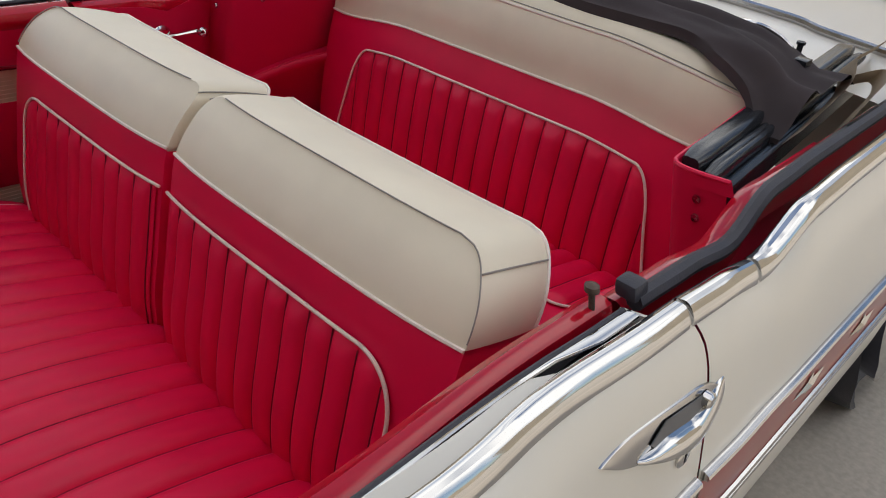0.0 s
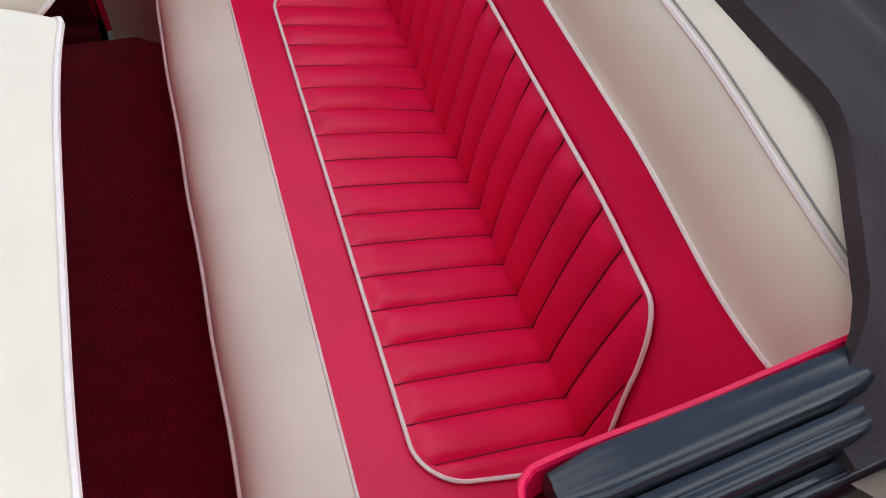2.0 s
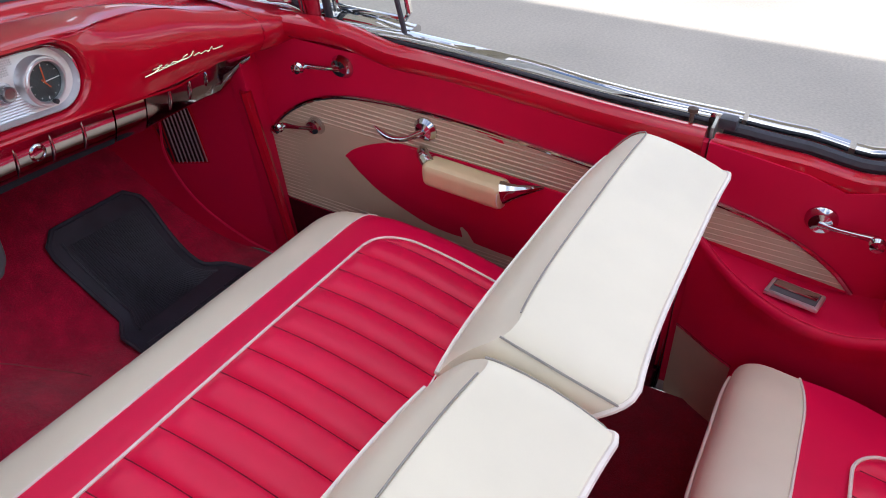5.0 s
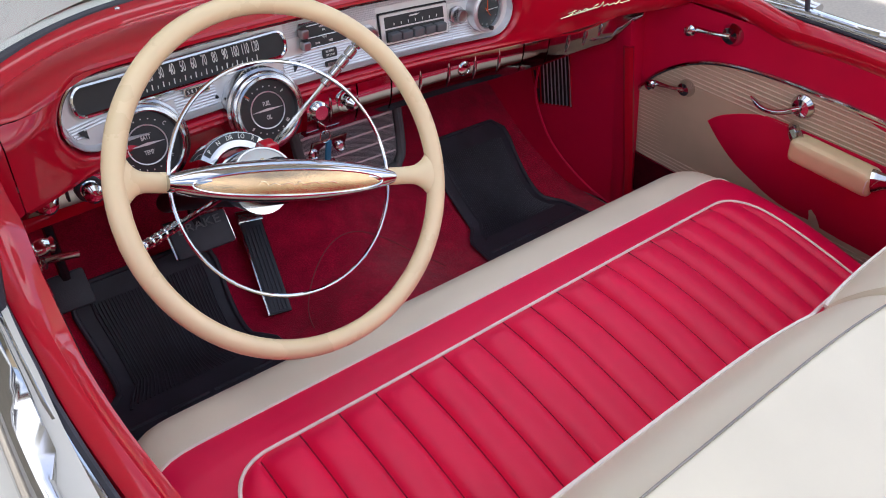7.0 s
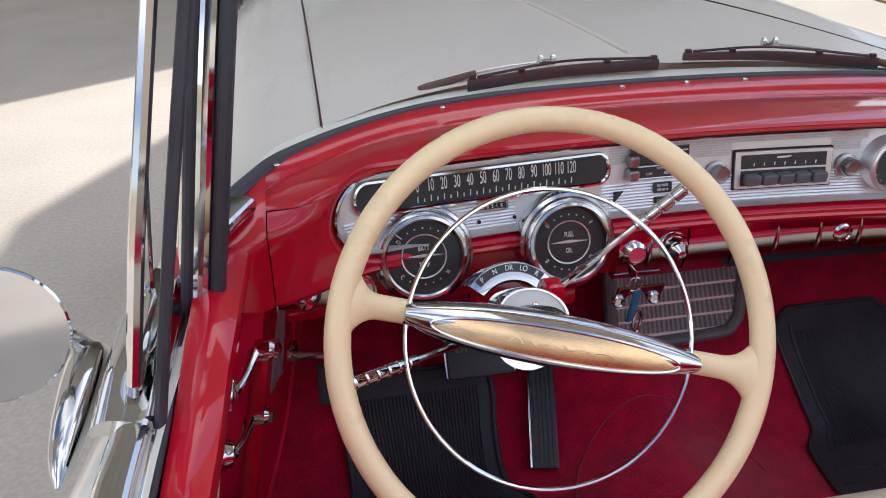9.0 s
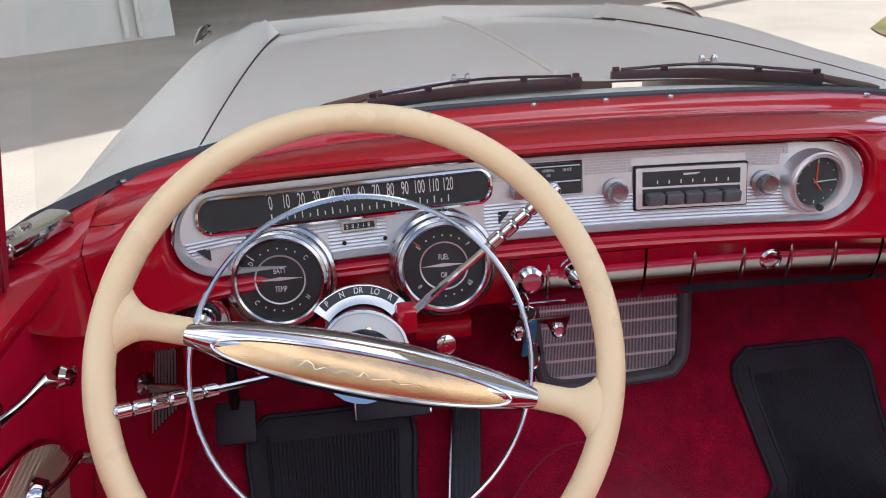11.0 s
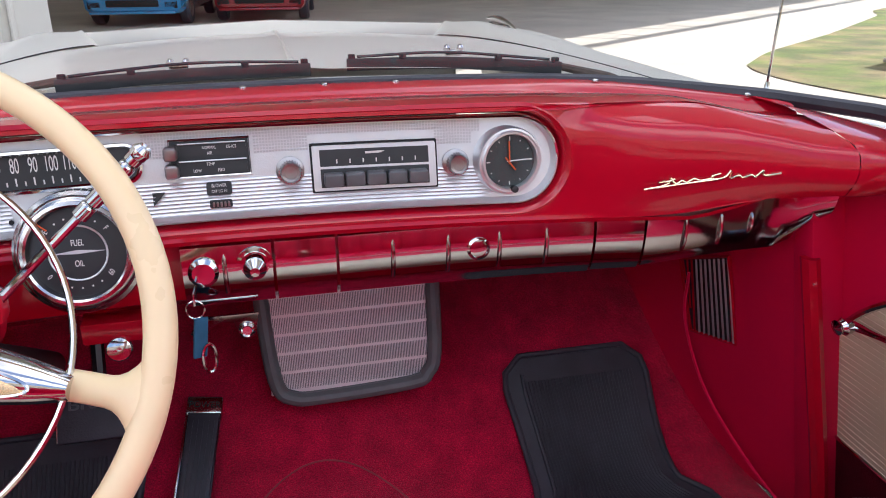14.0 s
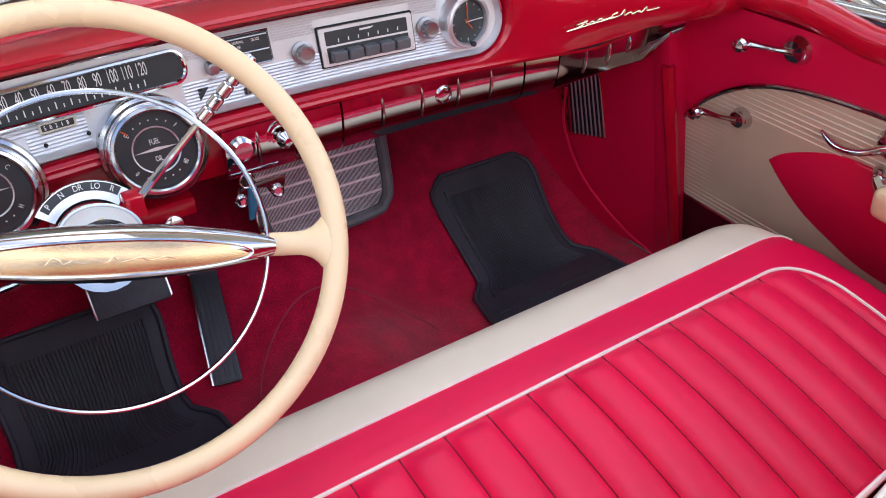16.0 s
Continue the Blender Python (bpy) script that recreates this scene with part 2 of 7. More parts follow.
def add_tube(bm, pts, r, segs=8, closed=False, squash=1.0):
    pts = [Vector(p) for p in pts]
    n = len(pts)
    rs = r if isinstance(r, (list, tuple)) else [r] * n
    ring_rows, side = [], None
    for i, p in enumerate(pts):
        a = pts[(i - 1) % n] if closed or i else p
        b = pts[(i + 1) % n] if closed or i < n - 1 else p
        d = (b - a).normalized()
        if side is None:
            side = d.cross(Vector((0, 0, 1)))
            if side.length < 0.1:
                side = d.cross(Vector((1, 0, 0)))
        side = (side - d * side.dot(d)).normalized()
        up = d.cross(side)
        ring_rows.append([p + rs[i] * (math.cos(t) * side + squash * math.sin(t) * up) for t in (2 * math.pi * k / segs for k in range(segs))])
    if closed:
        ring_rows.append(ring_rows[0])
        vs = add_grid(bm, ring_rows[:-1], True)
        for i in range(segs):
            j = (i + 1) % segs
            bm.faces.new((vs[-1][i], vs[-1][j], vs[0][j], vs[0][i]))
    else:
        vs = add_grid(bm, ring_rows, True)
        bm.faces.new(vs[0][::-1])
        bm.faces.new(vs[-1])
    return bm


def tube(pts, r, segs=8, closed=False, squash=1.0):
    return add_tube(bmesh.new(), pts, r, segs, closed, squash)


def axis_turn(axis):
    return Vector(axis).normalized().to_track_quat("Z", "Y").to_matrix().to_4x4()


def add_lathe(bm, profile, at, axis, segs=24, close=True):
    """profile: (radius, height along axis)."""
    m = Matrix.Translation(at) @ axis_turn(axis)
    rows = [[m @ Vector((r * math.cos(t), r * math.sin(t), h)) for t in (2 * math.pi * k / segs for k in range(segs))] for r, h in profile]
    vs = add_grid(bm, rows, True)
    if profile[0][0] > 1e-5:
        bm.faces.new(vs[0][::-1])
    if profile[-1][0] > 1e-5 and close:
        bm.faces.new(vs[-1])
    return bm


def lathe(profile, at, axis, segs=24, close=True):
    return add_lathe(bmesh.new(), profile, at, axis, segs, close)


def add_box(bm, c, s, bevel=0.0, turn=None, segs=2):
    m = Matrix.Translation(c) @ (turn.to_4x4() if turn else Matrix()) @ Matrix.Diagonal((*s, 1))
    vs = bmesh.ops.create_cube(bm, size=1.0, matrix=m)["verts"]
    if bevel:
        es = list({e for v in vs for e in v.link_edges})
        bmesh.ops.bevel(bm, geom=es, offset=bevel, segments=segs, affect="EDGES", profile=0.6)
    return bm


def box(c, s, bevel=0.0, turn=None, segs=2):
    return add_box(bmesh.new(), c, s, bevel, turn, segs)


def prism(poly, lay, d0, d1, bevel=0.0):
    """A flat polygon of (a, b), laid by lay(a, b, d), from depth d0 to d1."""
    bm = bmesh.new()
    lo = [bm.verts.new(lay(a, b, d0)) for a, b in poly]
    hi = [bm.verts.new(lay(a, b, d1)) for a, b in poly]
    n = len(poly)
    bm.faces.new(lo[::-1])
    top = bm.faces.new(hi)
    for i in range(n):
        j = (i + 1) % n
        bm.faces.new((lo[i], lo[j], hi[j], hi[i]))
    bmesh.ops.recalc_face_normals(bm, faces=bm.faces)
    if bevel:
        bmesh.ops.bevel(bm, geom=list(top.edges), offset=bevel, segments=2, affect="EDGES", profile=0.6)
    return bm


def writing(name, text, size, m, material, parent, depth=0.0004, squeeze=1.0):
    """Words with the built-in font, centred at m, lying in its x-y plane."""
    cu = bpy.data.curves.new(name, "FONT")
    cu.body, cu.size, cu.extrude, cu.align_x, cu.align_y = text, size, depth, "CENTER", "CENTER"
    tmp = new(name, cu)
    me = bpy.data.meshes.new_from_object(tmp.evaluated_get(bpy.context.evaluated_depsgraph_get()))
    bpy.data.objects.remove(tmp)
    me.transform(m @ Matrix.Diagonal((squeeze, 1, 1, 1)))
    me.materials.clear()
    me.materials.append(material)
    ob = new(name, me)
    ob.parent = parent
    if parent in BASES:
        ob.matrix_parent_inverse = Matrix.Translation(-BASES[parent])
    return ob


def clamp(v, a=0.0, b=1.0):
    return max(a, min(b, v))


def smooth(v):
    v = clamp(v)
    return v * v * (3 - 2 * v)


def lerp(a, b, f):
    return a + (b - a) * f


def pick(table, v):
    """Linear reading of rows (v, value...)."""
    if v <= table[0][0]:
        return table[0][1:]
    for a, b in zip(table, table[1:]):
        if v <= b[0]:
            f = (v - a[0]) / (b[0] - a[0])
            f = f * f * (3 - 2 * f)
            return tuple(lerp(p, q, f) for p, q in zip(a[1:], b[1:]))
    return table[-1][1:]

# ---- seats ----


def rib_height(x, x0, h, pitch):
    f = ((x - x0) / pitch) % 1.0
    return h * (1 - abs(2 * f - 1) ** 3.2)


def surface_normal(fn, a, b, e=1e-3):
    p = fn(a, b)
    return (fn(a + e, b) - p).cross(fn(a, b + e) - p).normalized()


def ribbed(fn, xlo, xhi, v0, v1, x0, h, lift, rows=26, out=1.0, wrinkle=0.0, pitch=0.067):
    """A stitched sheet just proud of the surface fn(x, v), with ribs along v; xlo(v) and xhi(v) bound it."""
    lo, hi = min(xlo(lerp(v0, v1, k / 20)) for k in range(21)), max(xhi(lerp(v0, v1, k / 20)) for k in range(21))
    cols = [lo, hi]
    k = math.floor((lo - x0) / pitch)
    while x0 + k * pitch < hi:
        cols += [x for x in (x0 + (k + f) * pitch for f in (0, 0.04, 0.10, 0.2, 0.35, 0.5, 0.65, 0.8, 0.90, 0.96)) if lo < x < hi]
        k += 1
    cols.sort()
    data = []
    for j in range(rows + 1):
        v = lerp(v0, v1, j / rows)
        a, b = xlo(v), xhi(v)
        row = []
        for c in cols:
            x = clamp(c, a, b)
            edge = min(j / 2.5, (rows - j) / 2.5, (x - a) / 0.022, (b - x) / 0.022, 1.0)
            h_ = lift + smooth(edge) * rib_height(x, x0, h, pitch) * (1 + wrinkle * noise.noise(Vector((x * 9, v * 7, 1.7))))
            row.append(fn(x, v) + out * surface_normal(fn, x, v) * h_)
        data.append(row)
    return data


def stitches(fn, xlo, xhi, v0, v1, x0, parent, out, pitch=0.067):
    """The sewn line in each valley between two ribs."""
    bm = bmesh.new()
    a, b = xlo((v0 + v1) / 2), xhi((v0 + v1) / 2)
    k = math.ceil((a - x0) / pitch)
    while x0 + k * pitch < b:
        x = x0 + k * pitch
        pts = []
        for j in range(25):
            v = lerp(v0, v1, j / 24)
            if xlo(v) + 0.006 < x < xhi(v) - 0.006:
                pts.append(fn(x, v) + out * surface_normal(fn, x, v) * 0.0046)
        if len(pts) > 3:
            add_tube(bm, pts, 0.0011, 5)
        k += 1
    part("stitching", bm, STITCH, parent, "dark red seam thread")


def profile_fn(pts):
    pts = [Vector((0, *p)) for p in pts]
    fine = spline(pts, 240)

    def at(v):
        u = clamp(v, 0, 1) * 240
        i = min(int(u), 239)
        return fine[i].lerp(fine[i + 1], u - i)
    return at, [k / (len(pts) - 1) for k in range(len(pts))]


# front bench: cushion
BEND[0] = centred
front_seat = thing("front_bench_seat", "red and cream vinyl front bench seat with split backrests", "bench seat", (0, -0.6, 0.28))
FC_HALF = 0.690
fc_at, fc_v = profile_fn([(-0.262, 0.28), (-0.245, 0.38), (-0.236, 0.47), (-0.228, 0.530), (-0.268, 0.568), (-0.346, 0.582), (-0.388, 0.587), (-0.425, 0.588), (-0.54, 0.578), (-0.67, 0.550), (-0.785, 0.512), (-0.85, 0.462)])
FC_SEAM, FC_PIPE, FC_END = fc_v[5], fc_v[7], fc_v[10]


def front_cushion(x, v):
    p = fc_at(v)
    e = clamp((abs(x) - 0.60) / 0.115)
    front = clamp(1 - (v - 0.30) / 0.5)
    side = clamp((abs(x) - 0.655) / 0.06)
    sag = 0.006 * math.sin(x * 5.1 + 0.4) * clamp((v - 0.5) * 2)
    return Vector((x, p.y - 0.060 * e ** 3 * front, p.z - 0.006 * e * e - 0.035 * side * side * clamp(p.z * 4 - 1.4) + sag))


def strip(fn, xs, v0, v1, rows):
    return [[fn(x, lerp(v0, v1, j / rows)) for x in xs] for j in range(rows + 1)]


def side_skirt(fn, x, v0, v1, z, n=24):
    top = [fn(x, lerp(v0, v1, j / n)) for j in range(n + 1)]
    s = 1 if x > 0 else -1
    return [[p, p + Vector((0.006 * s, 0, -0.02)), Vector((p.x + 0.004 * s, p.y, min(p.z - 0.03, z)))] for p in top]


fc_xs = [lerp(-FC_HALF, FC_HALF, i / 72) for i in range(73)]
part("lower_front", grid(strip(front_cushion, fc_xs, 0, fc_v[2], 8), flip=True), RED_VINYL, front_seat)
part("front_band", grid(strip(front_cushion, fc_xs, fc_v[2], FC_SEAM, 16), flip=True), CREAM_VINYL, front_seat, "cream vinyl front edge band")
cushion = part("cushion", grid(strip(front_cushion, fc_xs, FC_SEAM, 1, 30), flip=True), RED_VINYL, front_seat)
for s in (-1, 1):
    part("cushion_side", grid(side_skirt(front_cushion, s * FC_HALF, 0.0, 1.0, 0.30)), RED_VINYL, front_seat)


def fc_lim(v):
    d = clamp((FC_PIPE + 0.075 - v) / 0.075)
    return 0.612 - 0.075 * (1 - math.sqrt(max(0.0, 1 - d * d))) + 0.03 * (v - FC_PIPE)


part("ribbed_panel", grid(ribbed(front_cushion, lambda v: -fc_lim(v), fc_lim, FC_PIPE, FC_END + 0.04, -0.489, 0.014, 0.004, 30, -1, 0.3), flip=True), RED_RIB, front_seat, "stitched red vinyl ribs", 60)
stitches(front_cushion, lambda v: -fc_lim(v), fc_lim, FC_PIPE, FC_END + 0.04, -0.489, front_seat, -1)
pipe_path = [front_cushion(-fc_lim(v), v) for v in [lerp(FC_END + 0.04, FC_PIPE, 1 - (1 - j / 40) ** 2) for j in range(41)]]
pipe_path += [front_cushion(lerp(-fc_lim(FC_PIPE), fc_lim(FC_PIPE), i / 50), FC_PIPE) for i in range(1, 51)]
pipe_path += [front_cushion(fc_lim(v), v) for v in [lerp(FC_PIPE, FC_END + 0.04, (j / 40) ** 2) for j in range(1, 41)]]
part("piping", tube([p + Vector((0, 0, 0.006)) for p in pipe_path], 0.0030, 8), PIPING, front_seat, "cream piping cord")
part("seam_welt", tube([front_cushion(x, FC_SEAM) + Vector((0, 0, 0.001)) for x in fc_xs], 0.0024, 6), PIPING, front_seat)
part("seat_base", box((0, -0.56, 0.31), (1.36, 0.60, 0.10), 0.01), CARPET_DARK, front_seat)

# front bench: two backrests
fb_at, fb_v = profile_fn([(-0.800, 0.47), (-0.804, 0.58), (-0.826, 0.69), (-0.849, 0.797), (-0.867, 0.862), (-0.905, 0.914), (-0.950, 0.950)])
FB_PIPE, FB_SEAM = fb_v[3], fb_v[4]


def backrest(x_out, x_in, parent):
    s = 1 if x_out > x_in else -1
    ztop = 0.950

    def lim(v, r, edge, sign):
        z = fb_at(v).z
        d = clamp((z - (ztop - r)) / r)
        return edge - sign * r * (1 - math.sqrt(max(0.0, 1 - d * d)))

    def fn(x, v):
        p = fb_at(v)
        mid = (x_out + x_in) / 2
        crown = 0.014 * (1 - ((x - mid) / (0.5 * abs(x_out - x_in))) ** 4)
        return Vector((x, p.y + crown * (0.6 + 0.4 * v), p.z))
    nx = 44

    def xs(v):
        a, b = lim(v, 0.085, x_out, s), lim(v, 0.028, x_in, -s)
        return [lerp(a, b, i / nx) for i in range(nx + 1)]

    def rows(v0, v1, n):
        return [[fn(x, v) for x in xs(v)] for v in [lerp(v0, v1, j / n) for j in range(n + 1)]]
    flip = s < 0
    back = part("backrest", grid(rows(0, FB_SEAM, 24), flip=not flip), RED_VINYL, parent)
    part("head_band", grid(rows(FB_SEAM, 1, 20), flip=not flip), CREAM_VINYL, back, "cream vinyl upper band")
    # boxing: the strip round the edge, from the front face to the rear
    vs = [j / 60 for j in range(61)]
    outer = [(fn(lim(v, 0.085, x_out, s), v), v) for v in vs]
    inner = [(fn(lim(v, 0.028, x_in, -s), v), v) for v in vs]
    top = [(fn(x, 1.0), 1.0) for x in xs(1.0)[1:-1]]
    loop = outer + top + inner[::-1]
    mid = Vector(((x_out + x_in) / 2, -0.88, 0.76))

    def back_of(p, f):
        q = p + Vector((0, -0.134 * f, -0.036 * f))
        w = Vector((p.x - mid.x, 0, (p.z - mid.z) * 1.4))
        w = w.normalized() if w.length else w
        return q + w * 0.007 * math.sin(math.pi * f) ** 0.7
    fs = [0, 0.06, 0.15, 0.3, 0.5, 0.7, 0.85, 0.94, 1]
    cream = [p for p, v in loop if v >= FB_SEAM - 0.03]
    part("boxing", grid([[back_of(p, f) for f in fs] for p in cream], flip=not flip), CREAM_VINYL, back, "cream vinyl top and side boxing")
    part("side_panel", grid([[back_of(p, f) for f in fs] for p, v in outer if v <= FB_SEAM], flip=not flip), RED_VINYL, back)
    part("side_panel", grid([[back_of(p, f) for f in fs] for p, v in inner if v <= FB_SEAM], flip=flip), RED_VINYL, back)
    rear = [[p + Vector((0, -0.134, -0.036)) for p in r] for r in rows(0, 1, 16)]
    part("rear_panel", grid(rear, flip=flip), RED_PANEL, back)
    up = Vector((0, 0.001, 0.002))
    part("front_welt", tube([p + up for p, v in outer + top if v > FB_SEAM], 0.0011, 6), GREY_WELT, back, "thin grey seam welt")
    part("rear_welt", tube([back_of(p, 1) + Vector((0, 0, 0.001)) for p, v in loop if v > 0.30], 0.0036, 6), PIPING, back)
    part("seam_piping", tube([fn(x, FB_SEAM) + Vector((0, 0.002, 0)) for x in xs(FB_SEAM)], 0.0030, 6), PIPING, back)
    part("corner_stitch", tube([p + Vector((-0.001 * s, 0, 0.001)) for p in [back_of(inner[57][0], f) for f in fs]], 0.0014, 5), GREY_WELT, back)
    part("corner_stitch", tube([p + Vector((0.001 * s, 0, 0.001)) for p in [back_of(outer[54][0], f) for f in fs]], 0.0014, 5), GREY_WELT, back)

    def olim(v):
        d = clamp((v - (FB_PIPE - 0.14)) / 0.14)
        return x_out - s * (0.075 + 0.075 * (1 - math.sqrt(max(0.0, 1 - d * d))))

    def ilim(v):
        return x_in + s * 0.012
    lo, hi = (ilim, olim) if s > 0 else (olim, ilim)
    part("ribbed_panel", grid(ribbed(fn, lo, hi, 0.0, FB_PIPE, 0.0, 0.010, 0.003, 24, -1, 0.25, 0.050), flip=True), RED_RIB, back, "stitched red vinyl ribs", 60)
    stitches(fn, lo, hi, 0.0, FB_PIPE, 0.0, back, -1, 0.050)
    path = [fn(olim(v), v) for v in [lerp(0, FB_PIPE, 1 - (1 - j / 40) ** 2) for j in range(41)]]
    path += [fn(lerp(olim(FB_PIPE), x_in, i / 24), FB_PIPE) for i in range(1, 25)]
    part("piping", tube([p + Vector((0, 0.006, 0.001)) for p in path], 0.0030, 8), PIPING, back, "cream piping cord")


backrest(-0.648, 0.000, front_seat)
backrest(0.648, 0.026, front_seat)

# rear bench
rear_seat = thing("rear_bench_seat", "red and cream vinyl rear bench seat with ribbed centre", "bench seat", (0, -1.5, 0.26))
rc_at, rc_v = profile_fn([(-1.185, 0.24), (-1.172, 0.38), (-1.155, 0.475), (-1.156, 0.530), (-1.180, 0.562), (-1.225, 0.576), (-1.280, 0.577), (-1.354, 0.574), (-1.43, 0.562), (-1.51, 0.546), (-1.585, 0.522), (-1.65, 0.46)])
RC_SEAM, RC_PIPE, RC_END = rc_v[6], rc_v[7], rc_v[10]


def rear_half(v):
    return pick([(0.30, 0.634), (0.55, 0.602), (0.90, 0.545)], v)[0]


def rear_cushion(x, v):
    p = rc_at(v)
    e = clamp((abs(x) - 0.48) / 0.15)
    wave = 0.028 * e * e * clamp(1 - abs(v - RC_SEAM) * 6) + 0.005 * math.sin(x * 23) * clamp((RC_SEAM - v) * 3) * clamp(v * 5 - 1)
    return Vector((x, p.y - 0.012 * e * e * clamp(1 - v) + wave, p.z - 0.020 * e * e))


def rear_strip(v0, v1, rows, n=64):
    out = []
    for j in range(rows + 1):
        v = lerp(v0, v1, j / rows)
        h = rear_half(v)
        out.append([rear_cushion(lerp(-h, h, i / n), v) for i in range(n + 1)])
    return out


part("front_band", grid(rear_strip(0, RC_SEAM, 26), flip=True), CREAM_VINYL, rear_seat, "cream vinyl front edge band")
part("cushion", grid(rear_strip(RC_SEAM, 1, 24), flip=True), RED_VINYL, rear_seat)
for s in (-1, 1):
    part("cushion_side", grid([[rear_cushion(s * rear_half(v), v), Vector((s * rear_half(v), rc_at(v).y, 0.26))] for v in [j / 24 for j in range(25)]]), CREAM_VINYL, rear_seat)


def rc_lim(v):
    d = clamp((RC_PIPE + 0.07 - v) / 0.07)
    return lerp(0.464, 0.489, clamp((v - RC_PIPE) / (RC_END - RC_PIPE))) - 0.055 * (1 - math.sqrt(max(0.0, 1 - d * d)))


def rc_low(v):
    return -rc_lim(v) - 0.026


part("ribbed_panel", grid(ribbed(rear_cushion, rc_low, rc_lim, RC_PIPE, RC_END + 0.04, -0.024, 0.012, 0.004, 28, -1, 0.5, 0.0555), flip=True), RED_RIB, rear_seat, "stitched red vinyl ribs", 60)
stitches(rear_cushion, rc_low, rc_lim, RC_PIPE, RC_END + 0.04, -0.024, rear_seat, -1, 0.0555)
path = [rear_cushion(rc_low(v), v) for v in [lerp(RC_END + 0.01, RC_PIPE, 1 - (1 - j / 40) ** 2) for j in range(41)]]
path += [rear_cushion(lerp(rc_low(RC_PIPE), rc_lim(RC_PIPE), i / 44), RC_PIPE) for i in range(1, 45)]
path += [rear_cushion(rc_lim(v), v) for v in [lerp(RC_PIPE, RC_END + 0.01, (j / 40) ** 2) for j in range(1, 41)]]
part("piping", tube([p + Vector((0, 0, 0.006)) for p in path], 0.0030, 8), PIPING, rear_seat, "cream piping cord")
h = rear_half(RC_SEAM)
part("seam_welt", tube([rear_cushion(lerp(-h, h, i / 60), RC_SEAM) + Vector((0, 0, 0.001)) for i in range(61)], 0.0024, 6), PIPING, rear_seat)
part("edge_piping", tube([rear_cushion(lerp(-0.63, 0.63, i / 60), rc_v[3] - 0.03) + Vector((0, 0.002, 0.001)) for i in range(61)], 0.0032, 6), PIPING, rear_seat)

rb_at, rb_v = profile_fn([(-1.600, 0.43), (-1.592, 0.53), (-1.600, 0.625), (-1.613, 0.712), (-1.629, 0.796), (-1.650, 0.869), (-1.660, 0.932), (-1.684, 0.990), (-1.726, 1.018), (-1.766, 1.002), (-1.81, 0.945), (-1.83, 0.88)])
RB_PIPE, RB_SEAM, RB_TOP = rb_v[4], rb_v[5], rb_v[7]


def rear_back(x, v):
    p = rb_at(v)
    e = clamp((abs(x) - 0.43) / 0.15)
    up = clamp((v - RB_SEAM) * 5)
    droop = 0.028 * smooth((abs(x) - 0.26) / 0.30) * clamp(v / RB_PIPE) * (1 - up)
    return Vector((x, p.y + 0.010 * (1 - (x / 0.60) ** 4) - 0.01 * e * e, p.z - droop - 0.028 * smooth((abs(x) - 0.26) / 0.30) * up - 0.020 * e * e * up + 0.004 * math.sin(x * 6) * up))


def rb_strip(v0, v1, rows, n=60):
    return [[rear_back(lerp(-0.584, 0.584, i / n), lerp(v0, v1, j / rows)) for i in range(n + 1)] for j in range(rows + 1)]


backr = part("backrest", grid(rb_strip(0, RB_SEAM, 24), flip=True), RED_VINYL, rear_seat)
part("head_band", grid(rb_strip(RB_SEAM, 1, 30), flip=True), CREAM_VINYL, backr, "cream vinyl upper band")
part("seam_piping", tube([rear_back(lerp(-0.583, 0.583, i / 60), RB_SEAM) + Vector((0, 0.002, 0)) for i in range(61)], 0.0030, 6), PIPING, backr)
part("top_welt", tube([rear_back(lerp(-0.57, 0.57, i / 60), RB_TOP) + Vector((0, 0, 0.001)) for i in range(61)], 0.0034, 6), PIPING, backr, "cream seam cord")
part("top_stitch", tube([rear_back(lerp(-0.57, 0.57, i / 60), RB_TOP + 0.012) + Vector((0, 0, 0.001)) for i in range(61)], 0.0013, 5), GREY_WELT, backr)


def rb_lim(v):
    d = clamp((v - (RB_PIPE - 0.10)) / 0.10)
    return lerp(0.494, 0.436, smooth(v / RB_PIPE)) - 0.045 * (1 - math.sqrt(max(0.0, 1 - d * d)))


def rb_low(v):
    return -rb_lim(v) - 0.026


part("ribbed_panel", grid(ribbed(rear_back, rb_low, rb_lim, 0.0, RB_PIPE, -0.024, 0.012, 0.003, 26, -1, 0.4, 0.0555), flip=True), RED_RIB, backr, "stitched red vinyl ribs", 60)
stitches(rear_back, rb_low, rb_lim, 0.0, RB_PIPE, -0.024, backr, -1, 0.0555)
path = [rear_back(rb_low(v), v) for v in [lerp(0.02, RB_PIPE, 1 - (1 - j / 40) ** 2) for j in range(41)]]
path += [rear_back(lerp(rb_low(RB_PIPE), rb_lim(RB_PIPE), i / 40), RB_PIPE) for i in range(1, 41)]
path += [rear_back(rb_lim(v), v) for v in [lerp(RB_PIPE, 0.02, (j / 40) ** 2) for j in range(1, 41)]]
part("piping", tube([p + Vector((0, 0.007, 0.001)) for p in path], 0.0030, 8), PIPING, backr, "cream piping cord")

# ---- car body ----
BEND[0] = side_shape
car = thing("convertible_car", "off-white vintage convertible with red interior and chrome trim", "car", (0, 0, 0))

BELT = [(-3.1, 0.935), (-2.2, 0.985), (-1.62, 0.985), (-1.46, 0.980), (-1.33, 0.938), (-1.22, 0.950), (-1.09, 0.955), (-0.4, 0.960), (0.1, 0.955), (0.6, 0.965), (1.3, 0.985), (2.1, 0.955)]


def belt_z(y):
    return pick(BELT, y)[0]


